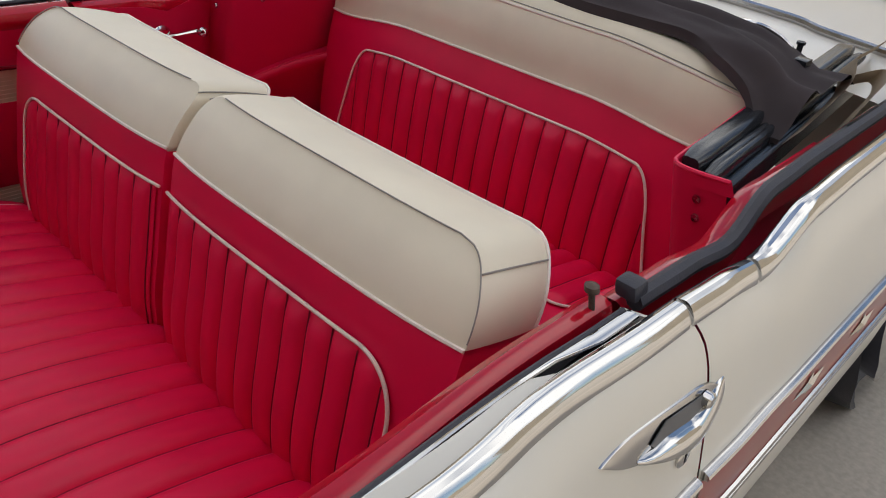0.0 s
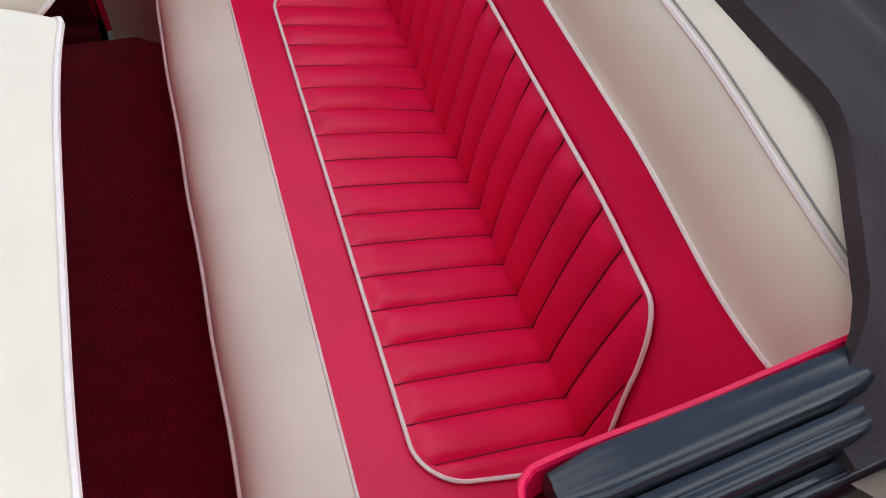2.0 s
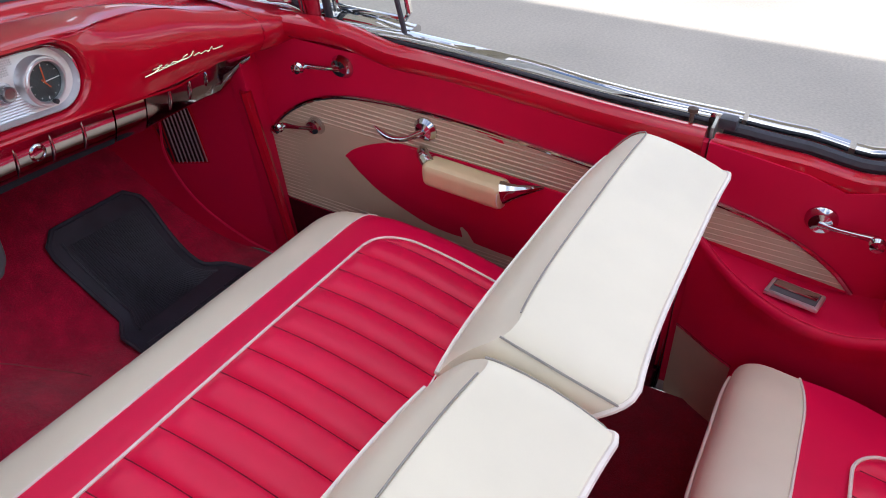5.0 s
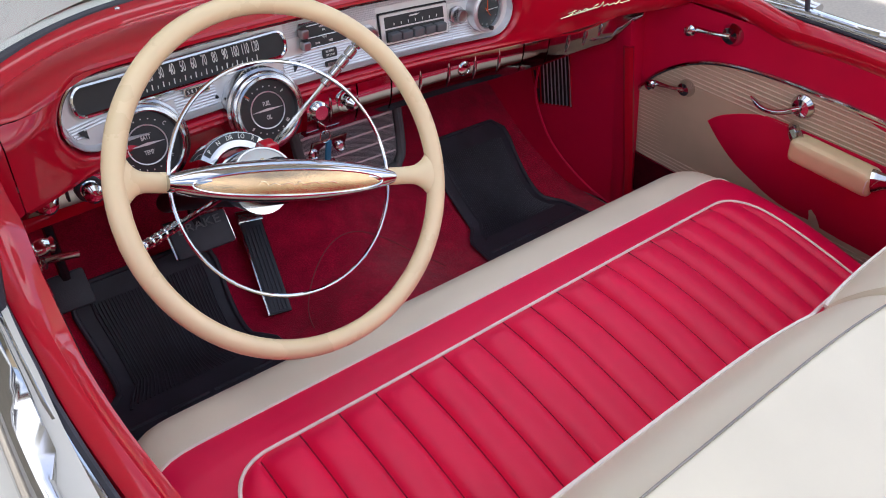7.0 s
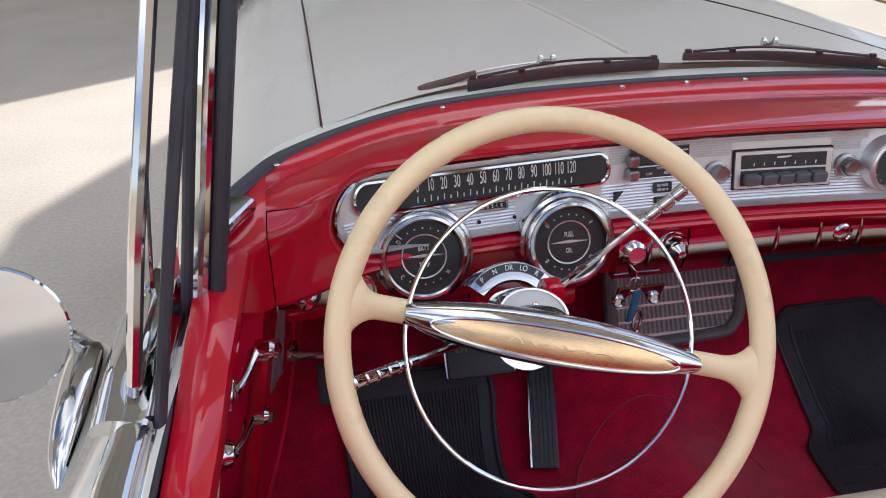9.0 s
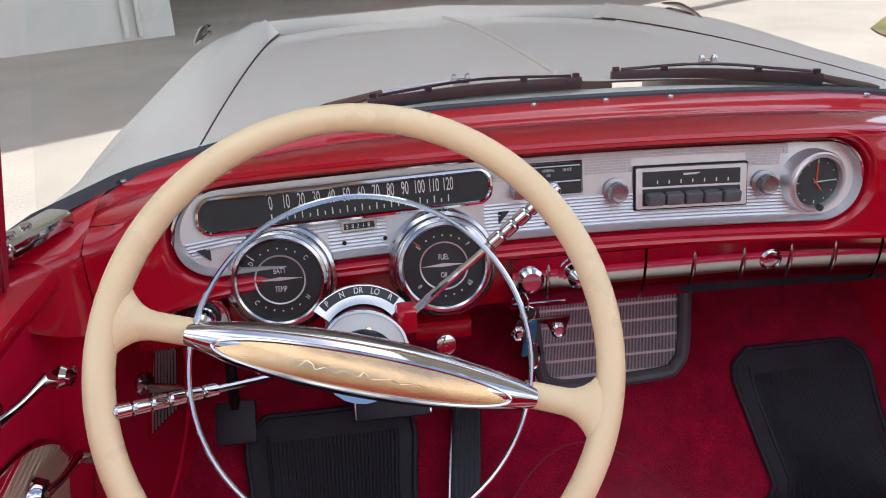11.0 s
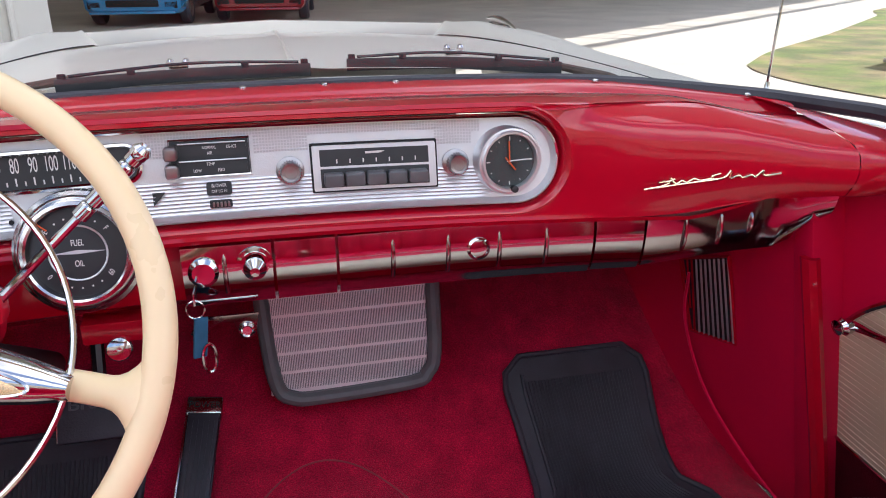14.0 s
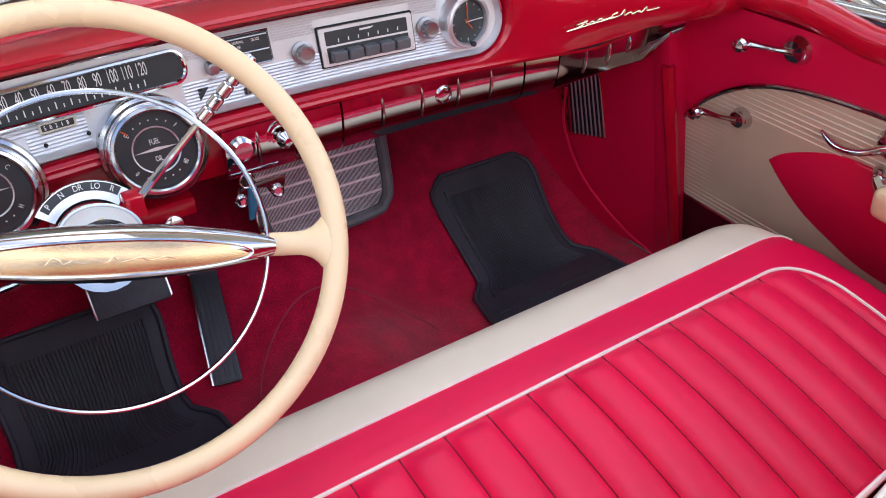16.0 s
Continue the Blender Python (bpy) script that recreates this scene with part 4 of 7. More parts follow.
def car_door(s):
    label = "red and cream trimmed car door with chrome handles, closed"
    door = thing("car_door", label, "car door", (s * 0.80, -0.55, 0.33), "pair of car doors")
    X = 0.765

    def lay(y, z, d):
        return Vector((s * (X - d), y, z))
    part("inner_panel", prism([(-0.03, 0.335), (-1.082, 0.335), (-1.082, 0.930), (-0.03, 0.930)], lay, -0.02, 0.0), RED_PANEL, door, "red vinyl door trim panel")
    arc_smooth = [(p.y, p.z) for p in spline([(0, a, b) for a, b in TRIM_ARC], 40)]
    cream_poly = [(-0.03, 0.470), (-1.07, 0.450)] + arc_smooth[::-1]
    part("cream_panel", prism(cream_poly, lay, 0.0005, 0.004), CREAM_TRIM, door, "cream pleated vinyl insert")
    part("pleats", pleats(cream_poly, 0.0105, 0.462, 0.825, lay, 0.004, [SPEAR]), PLEAT, door, "raised cream pleat lines")
    sp = [(p.y, p.z) for p in spline([(0, a, b) for a, b in SPEAR[:7]], 24)] + SPEAR[7:10] + [(p.y, p.z) for p in spline([(0, a, b) for a, b in SPEAR[9:] + SPEAR[:1]], 24)][1:-1]
    part("spear_panel", prism(sp, lay, 0.003, 0.009, 0.002), RED_PANEL, door, "red vinyl spear-shaped insert")
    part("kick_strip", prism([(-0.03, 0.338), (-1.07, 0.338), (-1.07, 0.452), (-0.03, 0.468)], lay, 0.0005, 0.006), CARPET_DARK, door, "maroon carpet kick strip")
    part("arc_moulding", tube([lay(a, b, 0.006) for a, b in arc_smooth], 0.0055, 8), CHROME, door, "thin chrome arc moulding")
    part("lower_moulding", tube([lay(a, b, 0.006) for a, b in ((-0.03, 0.470), (-1.07, 0.452))], 0.0035, 8), CHROME, door)
    # rolled top rail in body red
    rows = []
    for j in range(31):
        y = lerp(-0.10, -1.075, j / 30)
        h = 0.028 * smooth((y + 0.42) / 0.16)
        e = pick([(-1.0, 0.752), (-0.78, 0.752), (-0.534, 0.752), (-0.37, 0.746), (-0.24, 0.740), (-0.12, 0.735)], y)[0]
        rows.append([Vector((s * x, y, z + h)) for x, z in ((0.770, 0.900), (e + 0.012, 0.906), (e + 0.002, 0.916), (e, 0.928), (e + 0.005, 0.941), (e + 0.018, 0.949), (0.774, 0.953), (0.785, 0.953), (0.793, 0.949), (0.795, 0.932), (0.796, 0.90))])
    bm = grid(rows)
    for end in (rows[0], rows[-1]):
        bm.faces.new([bm.verts.new(p) for p in end])
    bmesh.ops.recalc_face_normals(bm, faces=bm.faces)
    part("top_rail", bm, RED_PAINT, door, "glossy red painted top rail")
    # a dark bar paints the shade down in the window slot
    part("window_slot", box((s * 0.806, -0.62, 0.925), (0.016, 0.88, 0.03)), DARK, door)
    part("glass_wiper", tube([(s * pick([(-1.07, 0.812), (-0.6, 0.800), (-0.2, 0.797)], y)[0], y, 0.952) for y in [lerp(-0.2, -1.07, k / 12) for k in range(13)]], 0.0045, 8), BLACK_RUBBER, door)
    part("glass_channel_bead", tube([(s * pick([(-1.07, 0.820), (-0.6, 0.8065), (-0.2, 0.8035)], y)[0], y, 0.955) for y in [lerp(-0.2, -1.07, k / 12) for k in range(13)]], 0.0030, 8), CHROME, door, "thin chrome glass-channel bead")
    knob = part("lock_knob", lathe([(0.004, 0), (0.004, 0.020), (0.009, 0.023), (0.009, 0.030), (0.0, 0.033)], (s * 0.785, -1.045, 0.951), (0, 0, 1), 14), RUST, door, "small brown lock button")
    crank(door, (s * (X - 0.000), -0.278, 0.886), s, (1, -0.02), 0.075)
    crank(door, (s * (X - 0.004), -0.178, 0.718), s, (1, -0.02), 0.068, "vent_crank", 0.022)
    # release lever
    at = Vector((s * (X - 0.004), -0.473, 0.784))
    lever = part("release_lever", lathe([(0.028, 0), (0.028, 0.006), (0.020, 0.016), (0.0, 0.020)], at, (-s, 0, 0), 24), CHROME, door, "chrome door release lever")
    part("lever_arm", tube(spline([at + Vector((-s * 0.016, 0, 0)), at + Vector((-s * 0.036, 0.035, -0.018)), at + Vector((-s * 0.040, 0.075, -0.022)), at + Vector((-s * 0.034, 0.110, -0.008))], 12), [0.011, 0.011, 0.010, 0.009, 0.009, 0.009, 0.009, 0.009, 0.009, 0.0085, 0.008, 0.006, 0.003], 10, squash=0.7), CHROME, lever)
    # armrest
    rest = part("armrest", box((s * (X - 0.040), -0.590, 0.704), (0.062, 0.205, 0.058), 0.020, segs=4), PAD, door, "cream vinyl armrest pad")
    part("front_bracket", tube(spline([(s * (X - 0.006), -0.460, 0.737), (s * (X - 0.030), -0.475, 0.732), (s * (X - 0.045), -0.497, 0.722)], 6), [0.006, 0.011, 0.014, 0.015, 0.016, 0.016, 0.016], 10), CHROME, rest)
    part("rear_bracket", tube(spline([(s * (X - 0.045), -0.685, 0.712), (s * (X - 0.034), -0.720, 0.722), (s * (X - 0.006), -0.770, 0.734)], 8), [0.026, 0.024, 0.020, 0.017, 0.014, 0.011, 0.009, 0.006, 0.003], 10), CHROME, rest)
    part("pad_welt", tube([(s * (X - 0.040) + dx, -0.683, 0.704 + dz) for dx, dz in [(0.033 * math.cos(t), 0.031 * math.sin(t)) for t in [k * math.pi / 8 for k in range(16)]]], 0.0016, 5, True), PIPING, rest)
    # outer skin
    bm = grid(skin_between(s, 36, lambda z: DOOR_F, shut_y))
    bmesh.ops.recalc_face_normals(bm, faces=bm.faces)
    part("outer_skin", bm, BODY, door, "off-white painted door skin")
    part("rear_edge", prism([(a - 0.002, b - 0.002) for a, b in skin(DOOR_R)] + [(0.80, 0.22), (0.80, 0.945)], lambda a, b, d: Vector((s * a, d, b)), DOOR_R + 0.001, DOOR_R + 0.006), BODY, door)
    def hp(y, z, out):
        return skin_at(s, y - 0.030, z + lerp(0.041, -0.015, (-0.893 - y) / 0.267), out)
    # a pointed plate with a dark scoop, its grip one bar along the lower edge
    outline = [(-0.893, 0.822), (-0.94, 0.840), (-1.00, 0.853), (-1.07, 0.862), (-1.115, 0.864), (-1.150, 0.852), (-1.160, 0.834), (-1.145, 0.815), (-1.08, 0.802), (-1.00, 0.800), (-0.94, 0.806)]
    outline = [(p.y, p.z) for p in spline([(0, a, b) for a, b in outline + outline[:1]], 60)][:-1]
    handle = part("outer_handle_plate", prism(outline, lambda a, b, d: hp(a, b, d), -0.004, 0.006, 0.002), CHROME_WORN, door, "chrome door handle with push button")
    scoop = [(-0.990, 0.822), (-1.02, 0.845), (-1.105, 0.853), (-1.120, 0.838), (-1.085, 0.822), (-1.0, 0.815)]
    part("handle_scoop", prism(scoop, lambda a, b, d: hp(a, b, d), 0.0055, 0.0075), GREY_PLASTIC, handle, "grey finger scoop")
    rows = []
    for k in range(19):
        f = k / 18
        y = lerp(-0.965, -1.162, f)
        zc = 0.806 + 0.004 * f + 0.030 * smooth((f - 0.55) / 0.45)
        w = 0.004 + 0.012 * smooth(f / 0.35) + 0.004 * f
        o = 0.006 + 0.022 * math.sin(math.pi * clamp(f * 1.02)) ** 0.6
        rows.append([hp(y, zc + w * b, o * c + 0.001) for b, c in ((-1, 0.0), (-0.9, 0.6), (-0.5, 0.95), (0.1, 1.0), (0.6, 0.8), (0.9, 0.45), (1.0, 0.0))])
    bm = grid(rows)
    for end in (rows[0], rows[-1]):
        bm.faces.new([bm.verts.new(p) for p in end])
    bmesh.ops.recalc_face_normals(bm, faces=bm.faces)
    part("grip", bm, CHROME, handle, "", 60)
    part("push_button", lathe([(0.011, 0), (0.011, 0.014), (0.008, 0.018), (0.0, 0.019)], hp(-1.112, 0.846, 0.004), (s, 0, 0), 18), CHROME, handle)
    ys = [lerp(-0.05, -1.154, i / 40) for i in range(41)]

    def spear(y):
        return pick([(-1.25, 0.688, 0.592), (-0.3, 0.66, 0.55)], y)
    bm = grid([[skin_at(s, y, lerp(spear(y)[0], spear(y)[1], k / 4), 0.004) for k in range(5)] for y in ys])
    bmesh.ops.recalc_face_normals(bm, faces=bm.faces)
    sp_ = part("side_spear", bm, STRIPE, door, "red painted side spear")
    part("upper_spear_trim", tube([skin_at(s, y, spear(y)[0] + 0.012, 0.004) for y in ys], 0.017, 10, squash=0.45), CHROME_WORN, sp_)
    part("lower_spear_trim", tube([skin_at(s, y, spear(y)[1] - 0.004, 0.006) for y in ys], 0.009, 8), CHROME_WORN, sp_)
    lock = part("key_lock", lathe([(0.016, -0.004), (0.016, 0.005), (0.012, 0.008), (0.0, 0.0085)], skin_at(s, -1.105, 0.774, 0.0), (s, 0, 0.1), 20), CHROME_WORN, door)
    part("key_slot", box(skin_at(s, -1.105, 0.774, 0.0088), (0.0012, 0.003, 0.013)), DARK, lock)
    return door


for s in (-1, 1):
    car_door(s)


def quarter_trim(s):
    q = thing("rear_quarter_trim", "red vinyl rear side panel with armrest shelf" + (" and ashtray" if s > 0 else " and winder"), "side trim", (s * 0.70, -1.4, 0.27), "pair of rear side trims")
    X = 0.757

    def lay(y, z, d):
        return Vector((s * (X - d), y, z))
    part("upper_panel", prism([(-1.086, 0.30), (-1.086, 0.935), (-1.25, 0.915), (-1.31, 0.895), (-1.40, 0.925), (-1.50, 0.95), (-1.75, 0.95), (-1.75, 0.30)], lay, -0.02, 0.0), RED_PANEL, q, "red vinyl upper side panel")
    wedge = [(-1.102, 0.735)] + [(p.y, p.z) for p in spline([(0, -1.372, 0.700), (0, -1.335, 0.737), (0, -1.28, 0.772), (0, -1.20, 0.802), (0, -1.102, 0.824)], 18)]
    part("cream_wedge", prism(wedge, lay, 0.0005, 0.004), CREAM_TRIM, q, "cream pleated vinyl wedge")
    part("wedge_pleats", pleats(wedge, 0.0125, 0.712, 0.82, lay, 0.004), PLEAT, q)
    part("wedge_moulding", tube([lay(a, b, 0.006) for a, b in wedge[1:]], 0.005, 8), CHROME, q)
    crank(q, (s * X, -1.288, 0.838 if s > 0 else 0.820), s, (-1, 0.10), 0.085)
    # armrest shelf: inner edge, top and wall
    edge = spline([(s * 0.750, -1.100, 0.742), (s * 0.722, -1.140, 0.722), (s * 0.688, -1.188, 0.704), (s * 0.655, -1.25, 0.691), (s * 0.634, -1.31, 0.686), (s * 0.628, -1.375, 0.687), (s * 0.634, -1.45, 0.706), (s * 0.628, -1.52, 0.724), (s * 0.612, -1.62, 0.746), (s * 0.565, -1.76, 0.768)], 60)
    rows = []
    for p in edge:
        w = Vector((s * X, p.y, lerp(p.z + 0.006, 0.70, 0.3)))
        top = p + Vector((s * 0.012, 0, 0.0))
        rows.append([w, w.lerp(top, 0.5), w.lerp(top, 0.85), top, p + Vector((s * 0.004, 0, -0.004)), p + Vector((0, 0, -0.013)), p + Vector((s * 0.003, 0, -0.026)), p + Vector((s * 0.018 * smooth((-1.11 - p.y) / 0.1), 0, -0.045)), Vector((p.x + s * 0.026 * smooth((-1.11 - p.y) / 0.1), p.y, 0.60)), Vector((p.x + s * 0.022 * smooth((-1.25 - p.y) / 0.1), p.y, 0.48)), Vector((p.x, p.y, 0.26))])
    bm = grid(rows, flip=s < 0)
    bmesh.ops.recalc_face_normals(bm, faces=bm.faces)
    part("armrest_shelf", bm, RED_PANEL, q, "red vinyl armrest shelf", 60)
    part("shelf_stitch", tube([p + Vector((s * 0.010, 0, 0.0005)) for p in edge], 0.0014, 5), RED_VINYL, q)
    front = [p for p in edge if p.y > -1.23]
    part("cream_base_panel", grid([[Vector((p.x - s * 0.002, p.y, 0.50 - 0.10 * k * smooth((-1.09 - p.y) / 0.05))) if k == 0 else Vector((p.x - s * 0.002, p.y, 0.27)) for k in (0, 1)] for p in front], flip=s < 0), CREAM_TRIM, q, "cream lower front panel")
    part("base_edge", tube([Vector((p.x - s * 0.004, p.y, 0.50)) for p in front], 0.003, 6), CHROME_WORN, q)
    if s > 0:
        # ashtray let into the shelf
        turn = Euler((0, radians(s * 3), radians(-s * 10.8))).to_matrix()
        ac = Vector((s * 0.700, -1.286, 0.699))
        ash = part("ashtray", box(ac, (0.056, 0.092, 0.010), 0.004, turn), ALU, q, "chrome ashtray let into the shelf")
        part("ashtray_well", box(ac + turn @ Vector((0, 0, 0.0042)), (0.042, 0.078, 0.004), 0.001, turn), GREY_PLASTIC, ash, "grey ashtray recess")
        part("ashtray_lid", box(ac + turn @ Vector((s * 0.007, 0, 0.0075)), (0.022, 0.074, 0.004), 0.0015, turn), CHROME_WORN, ash)
        part("lid_lip", tube([ac + turn @ Vector((-s * 0.005, t, 0.009)) for t in (-0.036, 0.036)], 0.0024, 6), CHROME, ash)
    # boxed well that takes the folded roof
    wall = [(0.757, -1.428), (0.712, -1.420), (0.682, -1.420), (0.667, -1.429), (0.660, -1.455), (0.650, -1.58), (0.637, -1.70), (0.630, -1.77)]
    wp = spline([(s * a, b, 0) for a, b in wall], 40)
    rows = []
    for p in wp:
        out = 0.006
        rows.append([Vector((p.x + s * out * clamp((0.94 - z) / 0.22) ** 0.8, p.y, z)) for z in (0.68, 0.72, 0.76, 0.82, 0.88, 0.94, 0.972, 0.976, 0.973)])
    for r in rows:
        r[7] += Vector((s * 0.006, 0, 0))
        r[8] += Vector((s * 0.012, 0, -0.02))
    bm = grid(rows, flip=s > 0)
    bmesh.ops.recalc_face_normals(bm, faces=bm.faces)
    part("roof_well", bm, RED_PANEL, q, "red vinyl folded-roof well cover")
    part("well_welt", tube([Vector((p.x + s * 0.004, p.y, 0.975)) for p in wp], 0.0036, 6), RED_VINYL, q)
    for y, z in ((-1.517, 0.920), (-1.694, 0.918)):
        part("stud", lathe([(0.007, 0), (0.007, 0.003), (0.004, 0.005), (0.0, 0.0055)], (s * (0.657 + 0.110 * (y + 1.517)), y, z), (-s, 0, 0), 14), CHROME_WORN, q, "small press stud")
    for y, z in ((-1.418, 0.935), (-1.418, 0.905)):
        part("screw", lathe([(0.007, 0), (0.006, 0.003), (0.0, 0.004)], (s * 0.715, y, z), (0, 1, 0), 12), CHROME_WORN, q)
    # red top rail with its kink
    rows = []
    for j in range(41):
        y = lerp(-1.09, -1.98, j / 40)
        h = belt_z(y) - 0.955
        xx = 0.0 if y > -1.45 else 0.012 * smooth((-1.45 - y) / 0.2)
        rows.append([Vector((s * (x + xx), y, z + h)) for x, z in ((0.775, 0.895), (0.764, 0.908), (0.760, 0.922), (0.765, 0.936), (0.777, 0.943), (0.790, 0.944), (0.800, 0.938), (0.800, 0.90))])
    bm = grid(rows)
    bmesh.ops.recalc_face_normals(bm, faces=bm.faces)
    part("top_rail", bm, RED_PAINT, q, "glossy red painted top rail")
    part("weather_strip", tube([(s * 0.807, y, belt_z(y) - 0.006) for y in [lerp(-1.10, -2.2, i / 40) for i in range(41)]], 0.012, 8), BLACK_RUBBER, q, "black rubber weather strip")
    latch = part("striker_block", box((s * 0.800, -1.105, 0.962), (0.03, 0.03, 0.022), 0.006), BLACK_RUBBER, q, "black rubber window stop")
    return q


for s in (-1, 1):
    quarter_trim(s)

# ---- dashboard ----
BEND[0] = None
dash = thing("dashboard", "glossy red painted dashboard with a brushed aluminium instrument panel", "dashboard", (0, 0.1, 0.76))


def face_y(x):
    return 0.028 - 0.19 * (x + 0.07) ** 2 - 0.042 * smooth((abs(x) - 0.52) / 0.16)


def band_y(x):
    return 0.056 - 0.19 * max(0.0, x - 0.15) ** 2 - 2.2 * max(0.0, x - 0.625) ** 2 - 0.10 * max(0.0, -0.2 - x) ** 1.0


ZB, ZT = 0.872, 1.016
PX0, PX1, PZ, PR = -0.527, 0.277, 0.952, 0.058      # centres of the panel's round ends


def stadium(off, n=20, m=60):
    """(x, z) round the panel, grown by off; corners matched to the outer rim."""
    r = PR + off
    pts = [(PX1 + r * math.sin(t), PZ + r * math.cos(t)) for t in (math.pi * k / n for k in range(n + 1))]
    pts += [(lerp(PX1, PX0, k / m), PZ - r) for k in range(1, m)]
    pts += [(PX0 - r * math.sin(t), PZ - r * math.cos(t)) for t in (math.pi * k / n for k in range(n + 1))]
    pts += [(lerp(PX0, PX1, k / m), PZ + r) for k in range(1, m)]
    return pts


def rim(x0, x1, n=20, m=60):
    q = n // 4

    def run(a, b, k, c):
        return [(lerp(a[0], b[0], i / k), lerp(a[1], b[1], i / k)) for i in range(c)]
    pts = run((PX1, ZT), (x1, ZT), q, q) + run((x1, ZT), (x1, ZB), n - 2 * q, n - 2 * q) + run((x1, ZB), (PX1, ZB), q, q + 1)
    pts += [(lerp(PX1, PX0, k / m), ZB) for k in range(1, m)]
    pts += run((PX0, ZB), (x0, ZB), q, q) + run((x0, ZB), (x0, ZT), n - 2 * q, n - 2 * q) + run((x0, ZT), (PX0, ZT), q, q + 1)
    pts += [(lerp(PX0, PX1, k / m), ZT) for k in range(1, m)]
    return pts


DEEP = 0.030


def brow(x):
    return -0.030 * smooth((abs(x) - 0.50) / 0.165)


def rise(x):
    return 0.040 * smooth((x - 0.46) / 0.20)


rows = []
for off, d in ((-0.001, DEEP), (0.002, DEEP - 0.004), (0.004, 0.010), (0.007, 0.003), (0.012, 0.0), (0.017, 0.002)):
    rows.append([Vector((x, face_y(x) + d, z)) for x, z in stadium(off)])
outer, inner = rim(-0.668, 0.668), stadium(0.017)
for k in range(1, 9):
    f = k / 8
    row = []
    for (xa, za), (xb, zb) in zip(inner, outer):
        x, z = lerp(xa, xb, f), lerp(za, zb, f)
        end = smooth((abs(x) - 0.52) / 0.22)
        bulge = 0.016 * math.sin(math.pi * clamp((z - ZB) / (ZT - ZB))) * smooth((x - 0.36) / 0.1)
        lean = 0.050 * clamp((z - 0.985) / 0.033) ** 2 * smooth((abs(x - (-0.125)) - 0.45) / 0.12)
        z += brow(x) * clamp((z - 0.95) / 0.066) + rise(x) * clamp((0.95 - z) / 0.078)
        row.append(Vector((x, face_y(x) - bulge + lean + 0.002 * (1 - f), z)))
    rows.append(row)
fascia = part("fascia", grid(rows, True, True), RED_PAINT, dash, "glossy red enamel fascia", 50)

# top: from the brow over a groove to the windscreen's foot
rows = []
for i in range(81):
    x = lerp(-0.706, 0.706, i / 80)
    w = wind_y(x - CX)
    side = smooth((abs(x - (-0.125)) - 0.45) / 0.12)
    f0 = face_y(x) + 0.050 * side
    span = max(w - f0, 0.02)
    prof = [(0, 1.016), (0.012, 1.0215), (0.04, 1.0235), (0.30, 1.0215), (0.55, 1.012), (0.72, 1.004), (0.76, 1.001), (0.79, 1.006), (0.82, 1.0105), (0.93, 1.0135), (1.0, 1.012)]
    drop = 0.014 * smooth((abs(x) - 0.40) / 0.35)
    rows.append([Vector((x, lerp(f0, w, a), b - drop * a + brow(x) * (1 - a) - 0.010 * side * (1 - a) * (a > 0))) for a, b in prof])
part("top_pad", grid(rows, flip=True), RED_PAINT, dash, "glossy red enamel dash top", 50)
for x in (-0.655, -0.39, -0.060, 0.062, 0.172, 0.478, 0.665):
    w = wind_y(x - CX)
    part("trim_screw", lathe([(0.0050, 0), (0.0046, 0.002), (0.002, 0.0030), (0.0, 0.0026)], (x, w - 0.024, 1.0135 - 0.014 * smooth((abs(x) - 0.40) / 0.35)), (0, -0.2, 1), 12), CHROME_WORN, dash)
for s in (-1, 1):
    # ends that turn back to the door and taper to the pillar
    rows = []
    for j in range(17):
        f = j / 16
        x = lerp(0.6695, 0.775, f)
        w = wind_y(min(abs(s * x - CX), 0.765)) - 0.004
        face = []
        for k in range(9):
            q = k / 8
            z0 = lerp(ZT, ZB, q)
            y0 = face_y(s * 0.668) - 0.016 * math.sin(math.pi * (1 - q)) * (s > 0) + 0.050 * clamp((z0 - 0.985) / 0.033) ** 2
            z0 += brow(0.668) * clamp((z0 - 0.95) / 0.066) + (rise(0.668) if s > 0 else 0) * clamp((0.95 - z0) / 0.078)
            y1, z1 = lerp(-0.164, -0.158, q) - 0.006 * math.sin(math.pi * q), lerp(0.966, 0.926, q)
            face.append((lerp(y0, y1, f ** 0.8), lerp(z0, z1, smooth(f))))
        yc, zc = face[0]
        yb, zb = face[-1]
        w = max(w, yc + 0.010)
        zr = max(lerp(1.000, 0.978, f), zc + 0.003)
        prof = [(w + 0.008, zr - 0.006), (w, zr), (lerp(w, yc, 0.5), lerp(zr, zc, 0.4) + 0.005), (lerp(w, yc, 0.85), lerp(zr, zc, 0.85) + 0.003)] + face
        prof += [(yb + 0.006, zb - 0.003), (yb + 0.05, zb + 0.002)]
        rows.append([Vector((s * x, y, z)) for y, z in prof])
    bm = grid(rows)
    bmesh.ops.recalc_face_normals(bm, faces=bm.faces)
    part("end_cap", bm, RED_PAINT, dash, "glossy red enamel dash end cap", 50)

# lower edge below the panel
rows = []
for i in range(61):
    x = lerp(-0.664, 0.712, i / 60)
    y = face_y(x)
    up_ = 0.055 * smooth((x - 0.50) / 0.16)
    by = band_y(x) - y
    rows.append([Vector((x, y + dy, z + up_)) for dy, z in ((0.0, 0.872), (0.003, 0.866), (0.008, 0.864), (by + 0.010, 0.862), (by + 0.012, 0.80), (by + 0.020, 0.775), (by + 0.045, 0.758), (by + 0.10, 0.752), (by + 0.24, 0.752))])
part("lower_rail", grid(rows, flip=False), RED_PAINT, dash)


# aluminium panel
def panel_y(x, z):
    return face_y(x) + DEEP - 0.006 + 0.20 * (z - PZ)


